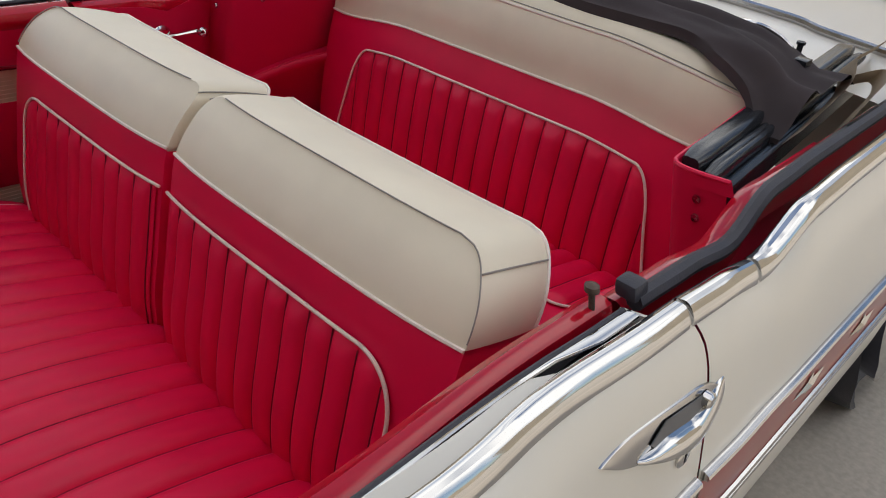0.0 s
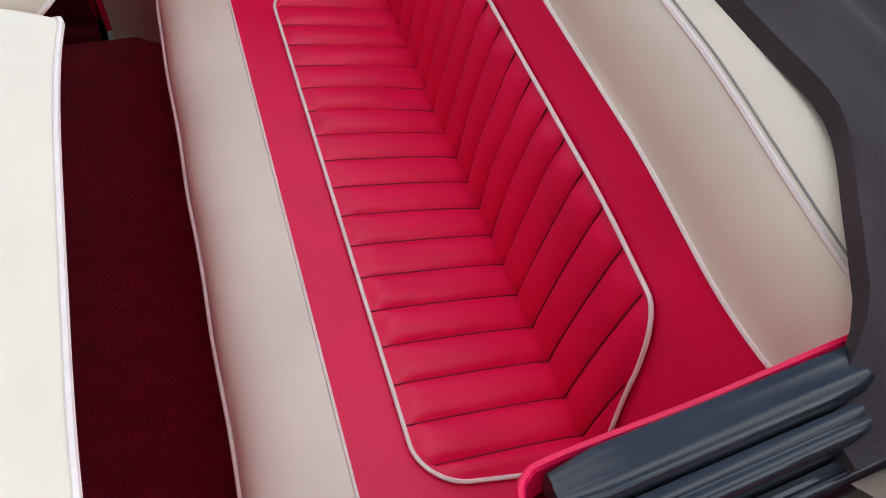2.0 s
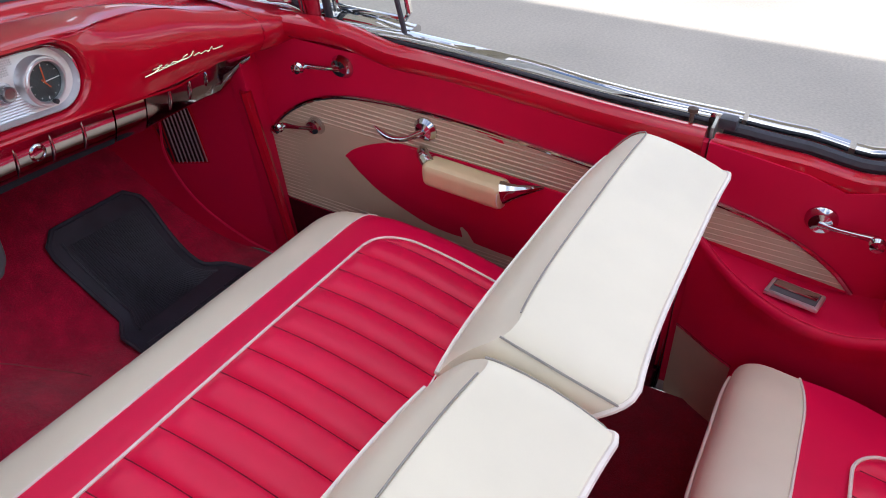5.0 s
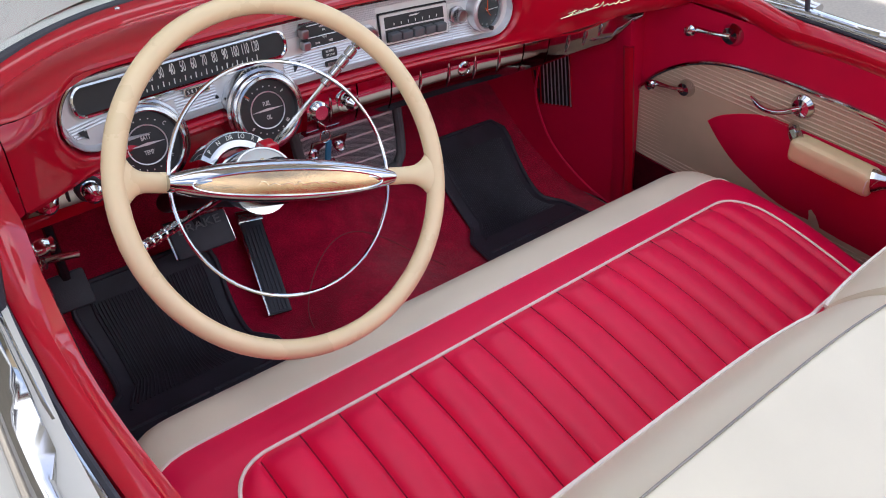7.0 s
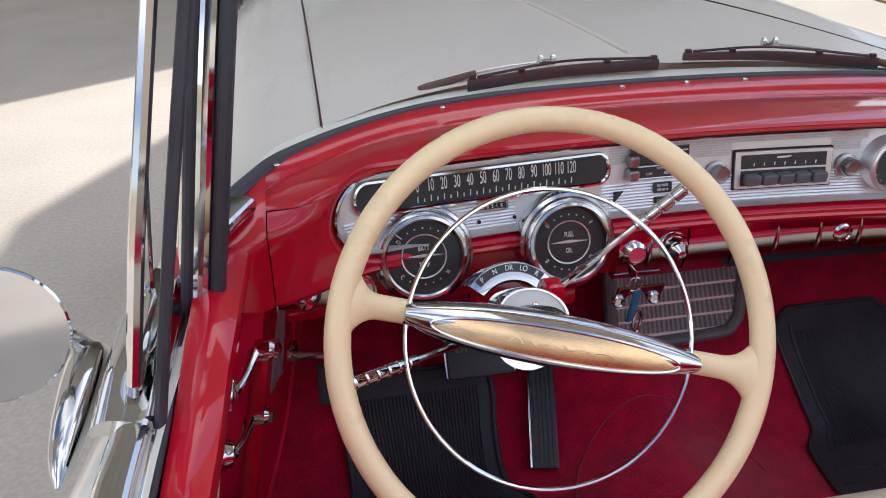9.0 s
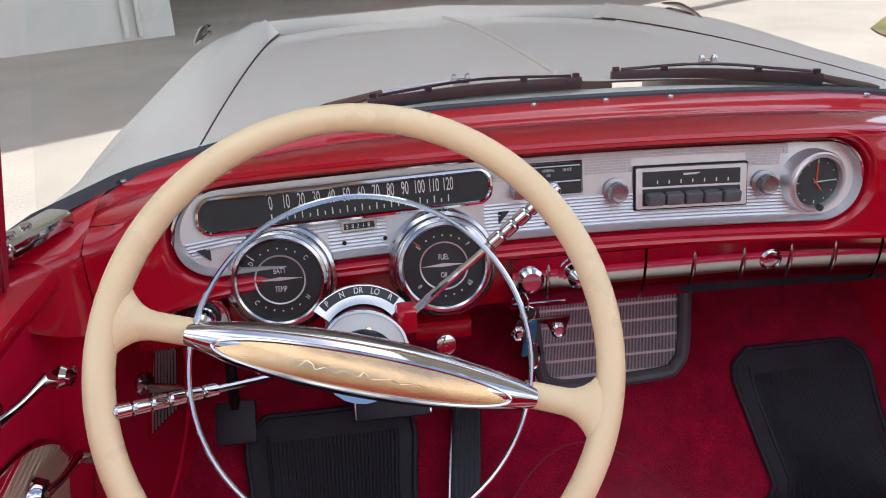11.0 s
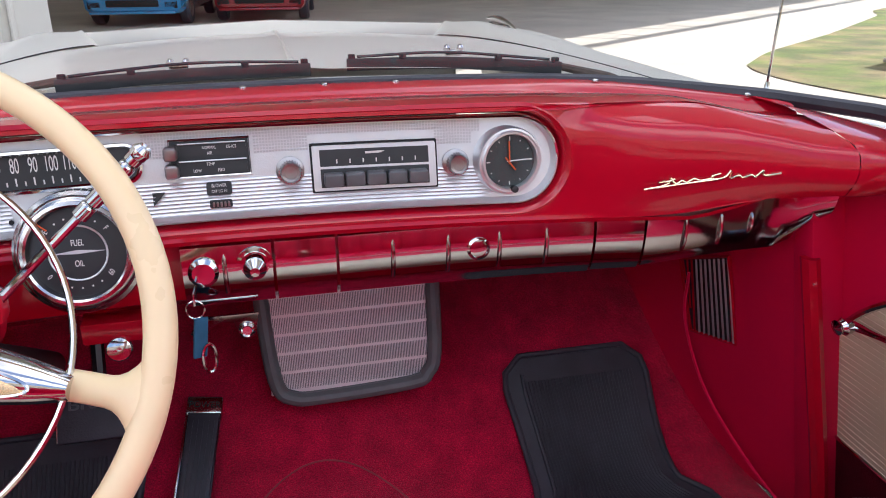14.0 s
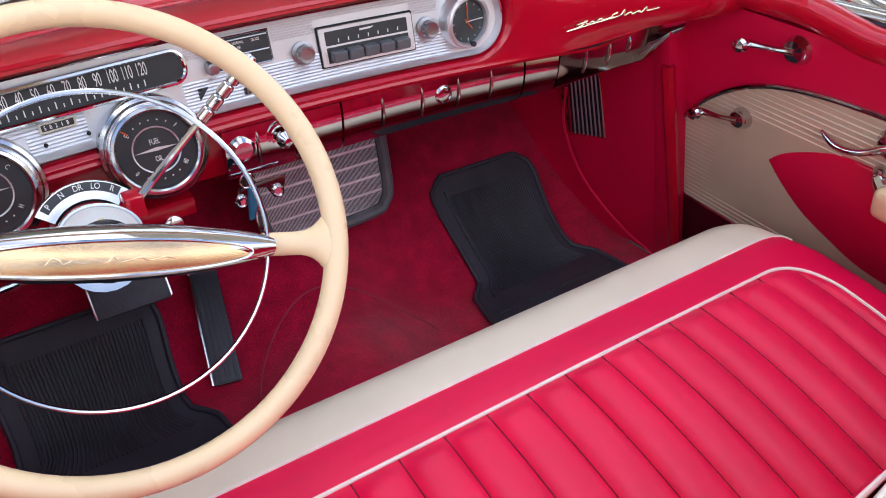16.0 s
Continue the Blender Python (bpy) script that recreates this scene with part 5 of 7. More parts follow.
rows = []
for f in (1.0, 0.97, 0.93, 0.90, 0.87, 0.6, 0.3, 0.0):
    d = {1.0: -0.012, 0.97: -0.013, 0.93: -0.008, 0.90: 0.0}.get(f, 0.0)
    rows.append([Vector((lerp(clamp(x, PX0, PX1), x, f), 0, lerp(PZ, z, f))) for x, z in stadium(-0.002)])
    for p in rows[-1]:
        p.y = panel_y(p.x, p.z) + d
panel = part("instrument_panel", grid(rows, True, True), ALU, dash, "brushed aluminium instrument panel", 50)
bm = bmesh.new()
z = 0.9035
while z < 0.944:
    lim = math.sqrt(max(0.0, (PR - 0.008) ** 2 - (z - PZ) ** 2))
    for a, b in ((PX0 - lim + 0.002, -0.552 + 0.0), (-0.40, -0.325), (-0.19, PX1 + lim - 0.05)):
        if z > 0.930:
            a, b = (a, -0.36) if a < -0.5 else (a, b)
        if b - a > 0.01:
            n = max(2, int((b - a) / 0.05))
            pts = [Vector((lerp(a, b, i / n), 0, z)) for i in range(n + 1)]
            for p in pts:
                p.y = panel_y(p.x, z) - 0.0002
            add_tube(bm, pts, 0.0019, 5)
    z += 0.0046
part("panel_ribs", bm, ALU, panel, "fine horizontal aluminium ribs")
bm = bmesh.new()
for i in range(112):
    x = -0.176 + i * 0.0037
    for j in range(8 if x < 0.02 or x > 0.178 else 3):
        zz = 0.9985 - j * 0.0037 if not (0.02 <= x <= 0.178) else 0.9985 - j * 0.0037
        if -0.150 < x < -0.050 and zz < 0.994 or x > 0.225 and zz < 0.986:
            continue
        add_box(bm, (x, panel_y(x, zz) - 0.0003, zz), (0.0026, 0.0010, 0.0026))
part("waffle_field", bm, WAFFLE, panel, "small raised waffle squares")
stad = stadium(-0.0015)
part("panel_rim", tube([Vector((x, face_y(x) + DEEP - 0.016, z)) for x, z in stad], 0.0028, 6, True), CHROME, panel)


def flat(x, z, d=0.0, yaw=0.0, tilt=-11.3):
    """A pose on the panel for words and dials: x right, y up, z to the driver."""
    return Matrix.Translation((x, panel_y(x, z) - d, z)) @ pose(0, 0, 0, 90 + tilt, 0, math.degrees(math.atan(-0.38 * (x + 0.07))))


def plate(name, x0, x1, z0, z1, d0, d1, material, parent, label="", r=0.004, n=12):
    """A rounded plate on the panel that follows its curve."""
    pts = []
    for cx, cz, a0 in ((x1 - r, z1 - r, 0), (x0 + r, z1 - r, 90), (x0 + r, z0 + r, 180), (x1 - r, z0 + r, 270)):
        pts += [(cx + r * math.cos(radians(a0 + 90 * k / 5)), cz + r * math.sin(radians(a0 + 90 * k / 5))) for k in range(6)]
    # columns from corner to corner, so that long plates bend with the panel
    cols = sorted({round(a, 6) for a, b in pts} | {round(lerp(x0 + r, x1 - r, k / 16), 6) for k in range(17)})
    rows = []
    for a in cols:
        q = max(0.0, (x0 + r) - a, a - (x1 - r))
        h = r - math.sqrt(max(0.0, r * r - q * q))
        top, bot = z1 - h, max(z0 + h, z0) - 0.0
        bot = min(bot, top - 0.0002)
        ring = [(bot, d0), (bot, d1)] + [(lerp(bot, top, k / 3), d1) for k in (1, 2)] + [(top, d1), (top, d0)]
        rows.append([Vector((a, panel_y(a, b) - d, b)) for b, d in ring])
    bm = grid(rows)
    for end in (rows[0], rows[-1]):
        bm.faces.new([bm.verts.new(p) for p in end])
    bmesh.ops.recalc_face_normals(bm, faces=bm.faces)
    return part(name, bm, material, parent, label)


speedo = plate("speedometer", -0.556, -0.180, 0.9475, 0.9905, 0.001, 0.003, BLACK_PLASTIC, panel, "black strip speedometer with white figures", 0.018)
pts = []
r = 0.018
for cx, cz, a0 in ((-0.180 - r, 0.9905 - r, 0), (-0.556 + r, 0.9905 - r, 90), (-0.556 + r, 0.9475 + r, 180), (-0.180 - r, 0.9475 + r, 270)):
    pts += [(cx + r * math.cos(radians(a0 + 15 * k)), cz + r * math.sin(radians(a0 + 15 * k))) for k in range(7)]
part("speedometer_bezel", tube([Vector((a, panel_y(a, b) - 0.004, b)) for a, b in pts], 0.0032, 6, True), CHROME, speedo)
for k in range(13):
    x = lerp(-0.468, -0.238, k / 12)
    writing("figure", str(k * 10), 0.0250, flat(x, 0.975, 0.0035), WHITE_MARK, speedo, squeeze=0.40)
bm = bmesh.new()
for k in range(25):
    x = lerp(-0.468, -0.238, k / 24)
    hgt = 0.009 if k % 2 == 0 else 0.005
    add_box(bm, (x, panel_y(x, 0.955) - 0.0034, 0.953 + hgt / 2), (0.0015, 0.001, hgt))
part("scale_marks", bm, WHITE_MARK, speedo)
odo = plate("odometer", -0.382, -0.336, 0.9285, 0.9415, 0.003, 0.006, CHROME, panel, "small odometer window", 0.002)
plate("odometer_drum", -0.379, -0.339, 0.931, 0.939, 0.006, 0.0066, BLACK_PLASTIC, odo, "", 0.001)
for k, ch in enumerate("58218"):
    writing("figure", ch, 0.0078, flat(-0.3745 + k * 0.0070, 0.935, 0.0070), WHITE_MARK, odo, squeeze=0.8)
for k in (-0.386, -0.332):
    part("panel_screw", lathe([(0.003, 0), (0.0025, 0.002), (0, 0.0025)], (k + 0.006, panel_y(k, 0.914) - 0.002, 0.913), (0, -1, 0), 10), DARK, panel)
for x, d in ((-0.552, -1), (-0.165, 1)):
    bm = prism([(x - d * 0.006, 0.948 - 0.016), (x + d * 0.009, 0.932), (x - d * 0.006, 0.916), (x - d * 0.001, 0.932)], lambda a, b, dd: Vector((a, panel_y(a, b) - dd, b)), 0.002, 0.005)
    part("turn_arrow", bm, BLACK_PLASTIC, panel, "black turn-signal arrow")


# round gauges
def gauge(x, upper, lower, marks):
    z = 0.882
    c = Vector((x, -0.008, z))
    ax = Vector((0.0, -0.975, 0.22)).normalized()
    g = part("gauge", lathe([(0.073, -0.05), (0.073, -0.014), (0.0715, -0.009), (0.067, -0.006), (0.0665, -0.002), (0.0645, 0.001), (0.0605, 0.003), (0.0600, 0.006), (0.0560, 0.007), (0.0535, 0.005), (0.0515, -0.004)], c, ax, 48, False), CHROME_WORN, dash, "chrome ringed round gauge")
    part("dial", lathe([(0.0525, -0.006), (0.0525, -0.0045), (0.0, -0.0045)], c, ax, 40), BLACK_PLASTIC, g, "black gauge dial")
    part("inner_ring", tube([c + axis_turn(ax).to_3x3() @ Vector((0.0315 * math.cos(t), 0.0315 * math.sin(t), -0.003)) for t in (2 * math.pi * k / 36 for k in range(36))], 0.0012, 5, True), ALU, g)
    m0 = Matrix.Translation(c + ax * -0.004) @ pose(0, 0, 0, 90 - 12.7, 0, 0)
    writing("figure", upper, 0.0105, m0 @ Matrix.Translation((0, 0.0115, 0.0006)), WHITE_MARK, g, squeeze=0.62)
    writing("figure", lower, 0.0105, m0 @ Matrix.Translation((0, -0.0125, 0.0006)), WHITE_MARK, g, squeeze=0.62)
    for text, a, b in marks:
        writing("figure", text, 0.0092, m0 @ Matrix.Translation((a * 0.98, b * 0.98, 0.0006)) @ pose(0, 0, 0, 0, 0, -math.degrees(math.atan2(a, b)) if b > 0 else 180 - math.degrees(math.atan2(a, b))), WHITE_MARK, g, squeeze=0.7)
    for k in range(5):
        for up in (1, -1):
            a = radians(90 + (k - 2) * 16) * up
            p = m0 @ Vector((0.041 * math.cos(a), 0.041 * math.sin(a), 0.0006))
            part("dial_dot", lathe([(0.0012, 0), (0.0, 0.0006)], p, ax, 8), WHITE_MARK, g)
    bm = bmesh.new()
    vs = [bm.verts.new(m0 @ Vector(p)) for p in ((-0.031, 0.0, 0.001), (0, 0.0036, 0.001), (0.031, 0.001, 0.001), (0, -0.0012, 0.001))]
    bm.faces.new(vs)
    part("centre_bar", bm, ALU, g, "bright centre bar")
    part("needle", tube([m0 @ Vector((-0.030, 0.028, 0.002)), m0 @ Vector((-0.0395, 0.036, 0.002))], 0.0009, 5), ORANGE_MARK if upper == "FUEL" else WHITE_MARK, g)
    return g


gauge(-0.465, "BATT", "TEMP", [("D", -0.035, 0.024), ("C", 0.035, 0.027), ("C", -0.033, -0.028), ("H", 0.034, -0.026)])
gauge(-0.253, "FUEL", "OIL", [("E", -0.033, 0.027), ("F", 0.033, 0.027), ("0", -0.034, -0.026), ("60", 0.034, -0.026)])

# heater controls
heat = plate("heater_control", -0.146, -0.054, 0.949, 0.991, 0.001, 0.004, BLACK_PLASTIC, panel, "black heater control with two slides", 0.002)
for z0, words in ((0.9715, ("NORMAL", "AIR", "DE-ICE")), (0.951, ("TEMP", "LOW", "MED"))):
    pl = plate("slide_plate", -0.138, -0.057, z0, z0 + 0.0165, 0.004, 0.0055, BLACK_PLASTIC, heat, "", 0.001)
    for k, (w, dx, dz) in enumerate(zip(words, (0.0, 0.0, 0.026) if z0 > 0.96 else (0.0, -0.016, 0.012), (0.0105, 0.004, 0.0105) if z0 > 0.96 else (0.0115, 0.004, 0.004))):
        x = -0.100 + dx
        writing("lettering", w, 0.0054, flat(x, z0 + dz, 0.0060), WHITE_MARK, pl, squeeze=0.75)
    part("slide_knob", box((-0.1445, panel_y(-0.14, z0) - 0.010, z0 + 0.007), (0.016, 0.018, 0.017), 0.005, None, 3), SHADED_CHROME, heat, "dull chrome slide knob")
    part("slide_rail", tube([Vector((x, panel_y(x, z0) - 0.006, z0 + 0.0168)) for x in (-0.136, -0.096, -0.057)], 0.0009, 6), ALU, heat)
part("heater_bezel", tube([Vector((x, panel_y(x, z) - 0.004, z)) for x, z in ((-0.147, 0.948), (-0.053, 0.948), (-0.053, 0.992), (-0.147, 0.992))], 0.0016, 6, True), CHROME_WORN, heat)
sw = plate("blower_label", -0.108, -0.078, 0.9245, 0.9405, 0.002, 0.004, BLACK_PLASTIC, panel, "black blower switch label", 0.003)
writing("lettering", "BLOWER", 0.0055, flat(-0.093, 0.936, 0.0045), WHITE_MARK, sw, squeeze=0.8)
writing("lettering", "OFF LO HI", 0.0050, flat(-0.093, 0.9293, 0.0045), WHITE_MARK, sw, squeeze=0.8)
sw = plate("blower_switch", -0.106, -0.079, 0.909, 0.9185, 0.002, 0.0035, BLACK_PLASTIC, panel, "small black thumbwheel switch", 0.002)
bm = bmesh.new()
for k in range(5):
    add_box(bm, (-0.101 + k * 0.0045, panel_y(-0.09, 0.914) - 0.006, 0.9137), (0.0026, 0.003, 0.006), 0.0008)
part("thumbwheel", bm, SHADED_CHROME, sw)

# radio
plate("radio_surround", 0.0195, 0.1795, 0.9185, 0.979, 0.001, 0.003, DARK, panel, "", 0.002)
radio = plate("radio", 0.022, 0.177, 0.921, 0.9765, 0.001, 0.006, ALU, panel, "push-button radio with a dark dial", 0.002)
plate("radio_dial", 0.031, 0.168, 0.951, 0.9715, 0.006, 0.0064, BLACK_PLASTIC, radio, "dark radio dial strip", 0.001)
bm = bmesh.new()
for k in range(7):
    x = 0.052 + k * 0.0165
    add_box(bm, (x, panel_y(x, 0.957) - 0.0067, 0.9565), (0.0016, 0.0005, 0.006))
add_box(bm, (0.1, panel_y(0.1, 0.966) - 0.0067, 0.9665), (0.024, 0.0005, 0.0028))
part("dial_marks", bm, WHITE_MARK, radio)
plate("button_recess", 0.031, 0.168, 0.925, 0.948, 0.006, 0.0064, BLACK_PLASTIC, radio, "", 0.001)
for k in range(5):
    x = 0.0465 + k * 0.0265
    part("radio_button", box((x, panel_y(x, 0.936) - 0.013, 0.9365), (0.0245, 0.016, 0.0165), 0.004, None, 3), GREY_PLASTIC, radio, "grey radio push button")
for x in (-0.006, 0.203):
    k = part("radio_knob", lathe([(0.0175, 0), (0.0175, 0.003), (0.0130, 0.005), (0.0130, 0.018), (0.011, 0.021), (0.0085, 0.0205), (0.0080, 0.0195), (0.0, 0.0190)], (x, panel_y(x, 0.948) - 0.001, 0.948), (0, -1, 0.08), 28), SHADED_CHROME, panel, "dull chrome radio knob")
    bm = bmesh.new()
    for i in range(24):
        t = 2 * math.pi * i / 24
        add_box(bm, (x + 0.0132 * math.cos(t), panel_y(x, 0.948) - 0.012, 0.9485 + 0.0132 * math.sin(t)), (0.0014, 0.012, 0.0014))
    part("knurling", bm, CHROME_WORN, k)

# clock
c = Vector((0.271, panel_y(0.271, 0.949) - 0.008, 0.949))
ax = Vector((0.07, -0.99, 0.06)).normalized()
clock = part("clock", lathe([(0.044, -0.020), (0.044, 0.003), (0.0425, 0.006), (0.040, 0.0065), (0.038, 0.009), (0.0355, 0.009), (0.034, 0.002)], c, ax, 40, False), ALU, panel, "round black dashboard clock")
part("clock_dial", lathe([(0.0355, 0), (0.0355, 0.0015), (0, 0.0015)], c, ax, 36), CLOCK_FACE, clock)
m0 = Matrix.Translation(c + ax * 0.002) @ pose(0, 0, 0, 87, 0, 4)
bm = bmesh.new()
for k in range(12):
    t = 2 * math.pi * k / 12
    p = m0 @ Vector((0.029 * math.sin(t), 0.029 * math.cos(t), 0))
    add_box(bm, p, (0.0014, 0.0006, 0.005) if k % 3 == 0 else (0.0012, 0.0006, 0.002), 0, Euler((0, t, 0)).to_matrix())
part("clock_marks", bm, WHITE_MARK, clock)
part("hour_hand", tube([m0 @ Vector((0, -0.004, 0.001)), m0 @ Vector((-0.001, 0.026, 0.001))], 0.0011, 5), ORANGE_MARK, clock)
part("minute_hand", tube([m0 @ Vector((-0.004, 0, 0.0012)), m0 @ Vector((0.030, 0.001, 0.0012))], 0.0009, 5), WHITE_MARK, clock)
part("second_hand", tube([m0 @ Vector((-0.006, 0.005, 0.0014)), m0 @ Vector((0.008, -0.012, 0.0014))], 0.0011, 5), ORANGE_MARK, clock)
part("set_knob", lathe([(0.0045, 0), (0.0045, 0.008), (0.0, 0.009)], c + Vector((0.004, -0.008, -0.035)), ax, 12), BLACK_PLASTIC, clock)
part("clock_glass", lathe([(0.0345, 0.0065), (0.0, 0.0075)], c, ax, 32), GAUGE_GLASS, clock).visible_shadow = False

# pale gold flourish on the passenger's side, drawn as strokes
bm = bmesh.new()


def scr(a, b):
    x = lerp(0.437, 0.585, a)
    bulge = 0.016 * math.sin(math.pi * clamp((0.92 - ZB) / (ZT - ZB)))
    return Vector((x, face_y(x) - bulge - 0.003, 0.921 + 0.016 * a + 0.011 * b))


add_tube(bm, [scr(a, b) for a, b in ((-0.02, -0.55), (0.12, -0.45), (0.20, -0.1), (0.14, 0.25), (0.10, 0.1), (0.2, 0.1), (0.24, 0.3))], 0.0016, 6)
add_tube(bm, spline([scr(a, b) for a, b in ((0.20, 0.5), (0.25, -0.3), (0.30, 0.0), (0.34, -0.3), (0.40, 0.05), (0.46, -0.25), (0.55, -0.15))], 24), 0.0015, 6)
add_tube(bm, spline([scr(a, b) for a, b in ((0.62, 0.35), (0.55, 0.1), (0.58, -0.3), (0.66, -0.1), (0.70, 0.6), (0.70, -0.3), (0.76, 0.0), (0.79, -0.3), (0.85, 0.0), (0.88, -0.25), (0.93, 0.5), (0.94, -0.1), (1.05, 0.15))], 40), 0.0015, 6)
add_tube(bm, [scr(-0.02, -0.58), scr(0.3, -0.42), scr(0.62, -0.30)], 0.0013, 6)
part("script_badge", bm, GOLD_SCRIPT, dash, "pale gold flourish badge")


# bright lower band, in sections
def band(x0, x1, z0=0.775, z1=0.858, name="chrome_band", taper=0.0, lift=False):
    n = max(3, int((x1 - x0) / 0.02))
    curved = ((0, 0.008), (0.0, -0.004), (0.03, -0.0075), (0.2, -0.0096), (0.35, -0.0100), (0.5, -0.0090), (0.65, -0.0065), (0.8, -0.0025), (0.93, 0.002), (1.0, 0.006), (1.0, 0.022))
    flat = ((0, 0.008), (0.0, -0.008), (0.02, -0.0105), (0.2, -0.0098), (0.4, -0.0085), (0.6, -0.0065), (0.8, -0.0035), (0.95, 0.001), (1.0, 0.004), (1.0, 0.022))
    rows = []
    for i in range(n + 1):
        x = lerp(x0, x1, i / n)
        y = band_y(x)
        lo = z0 + taper * (0.40 * i / n + 0.60 * smooth((i / n - 0.76) / 0.24))
        hi = z1 + (rise(x) if lift else 0)
        rows.append([Vector((x, y + d, lerp(hi, lo, f))) for f, d in (flat if lift else curved)])
    bm = grid(rows)
    for end in (rows[0], rows[-1]):
        bm.faces.new([bm.verts.new(p) for p in end])
    bmesh.ops.recalc_face_normals(bm, faces=bm.faces)
    return part(name, bm, CHROME, dash, "mirror-bright chrome dash band", 40)


def flute(x, parent, z0=0.790, z1=0.850):
    part("flute", tube([Vector((x, band_y(x) - d, z)) for d, z in ((0.004, z1), (0.0095, lerp(z1, z0, 0.25)), (0.0108, lerp(z1, z0, 0.5)), (0.009, lerp(z1, z0, 0.75)), (0.003, z0))], 0.0030, 8), CHROME_WORN, parent)


b = band(-0.150, -0.038, 0.770, 0.858)
for x in (-0.098,):
    flute(x, b)
k = part("ignition_lock", lathe([(0.019, 0), (0.019, 0.006), (0.014, 0.010), (0.0, 0.010)], (-0.124, band_y(-0.124) - 0.010, 0.824), (0, -1, 0), 24), CHROME, b)
kn = part("lighter_knob", lathe([(0.023, 0), (0.023, 0.003), (0.018, 0.004), (0.018, 0.007), (0.010, 0.008), (0.010, 0.014), (0.0145, 0.017), (0.0145, 0.022), (0.006, 0.032), (0.0, 0.033)], (-0.060, band_y(-0.060) - 0.009, 0.829), (0, -1, 0), 28), CHROME, b, "chrome pull knob")
b = band(-0.034, 0.044, 0.770, 0.858)
b = band(0.048, 0.402, 0.770, 0.858, "glovebox_band")
for x in (0.120, 0.196, 0.268, 0.335):
    flute(x, b)
gl = part("glovebox_lock", lathe([(0.0165, 0), (0.0165, 0.003), (0.0135, 0.005), (0.012, 0.003), (0.008, 0.004), (0.0, 0.004)], (0.238, band_y(0.238) - 0.008, 0.822), (0, -1, 0), 24), CHROME, b)
b = band(0.406, 0.475, 0.772, 0.858)
b = band(0.479, 0.728, 0.775, 0.858, taper=0.078, lift=True)
for x, z in ((0.535, 0.800), (0.585, 0.808), (0.628, 0.824)):
    flute(x, b, z, 0.858)
# switch plate at the driver's end, with two pulls and a slot
sw = [(-0.674, 0.816), (-0.672, 0.846), (-0.664, 0.862), (-0.645, 0.869), (-0.60, 0.871), (-0.562, 0.869), (-0.544, 0.860), (-0.536, 0.842), (-0.535, 0.816)]
b = part("switch_plate", prism(sw, lambda a, b, d: Vector((a, d + 0.10 * (0.86 - b), b)), 0.014, -0.006, 0.002), CHROME, dash, "mirror-bright chrome switch plate")
part("plate_rim", tube([Vector((x, -0.008 + 0.10 * (0.86 - z), z)) for x, z in sw], 0.0028, 8), CHROME_WORN, b)
part("plate_slot", box((-0.598, -0.006, 0.845), (0.004, 0.005, 0.036), 0.001), DARK, b, "dark upright slot")
for x, z in ((-0.632, 0.842), (-0.566, 0.838)):
    k = part("pull_knob", lathe([(0.019, 0), (0.019, 0.003), (0.013, 0.006), (0.010, 0.016), (0.0150, 0.021), (0.0150, 0.027), (0.009, 0.034), (0.0, 0.035)], (x, -0.006, z), (0, -1, 0.1), 24), CHROME, b, "chrome pull knob")
    part("knob_collar", lathe([(0.021, -0.001), (0.021, 0.003), (0.0185, 0.005)], (x, -0.006, z), (0, -1, 0.1), 24), BLACK_PLASTIC, k)
b = part("brake_release", lathe([(0.010, -0.004), (0.018, 0), (0.018, 0.004), (0.012, 0.007), (0.0, 0.008)], (-0.661, 0.0, 0.742), (0.9, -0.35, 0.15), 20), CHROME_WORN, dash, "chrome T-handle")
part("handle_bar", box((-0.632, -0.006, 0.737), (0.052, 0.008, 0.012), 0.003, Euler((0, 0.10, -0.1)).to_matrix()), CHROME_WORN, b)

kb = part("choke_bracket", box((-0.247, 0.100, 0.738), (0.085, 0.05, 0.030), 0.004), RED_PAINT, dash)
part("under_dash_knob", lathe([(0.006, -0.03), (0.006, 0), (0.015, 0.002), (0.017, 0.008), (0.015, 0.013), (0.004, 0.015), (0.0, 0.0145)], (-0.246, 0.080, 0.713), (0.1, -0.95, 0.3), 24), CHROME, kb, "chrome pull knob")

# keys hang from the ignition
KEY = Matrix.Translation((-0.012, 0.043, -0.017))
BEND[0] = lambda p: KEY @ p
keys = thing("key_ring", "car key with a blue tag hanging from the ignition", "keys", (-0.124, -0.03, 0.81))
part("key", box((-0.124, -0.022, 0.820), (0.003, 0.03, 0.018), 0.002), CHROME_WORN, keys)
part("ring", tube([(-0.124 + 0.011 * math.cos(t), -0.034, 0.806 + 0.012 * math.sin(t)) for t in (2 * math.pi * i / 20 for i in range(20))], 0.0013, 6, True), CHROME, keys)
part("tag", box((-0.122, -0.036, 0.768), (0.018, 0.005, 0.055), 0.002, Euler((0.06, 0.12, 0.5)).to_matrix()), BLUE_TAG, keys, "blue key tag")
part("tag_clip", tube([Vector((-0.114, -0.036, 0.738)) + Vector((0.008 * math.cos(t), 0.003 * math.cos(t), 0.020 * math.sin(t))) for t in (2 * math.pi * i / 18 for i in range(18))], 0.0022, 6, True), CHROME, keys)
arch_ = [(-0.136, 0.742), (-0.128, 0.735), (-0.120, 0.742), (-0.112, 0.757), (-0.098, 0.765), (-0.084, 0.762), (-0.078, 0.748), (-0.067, 0.738), (-0.055, 0.746), (-0.050, 0.775), (-0.130, 0.775)]
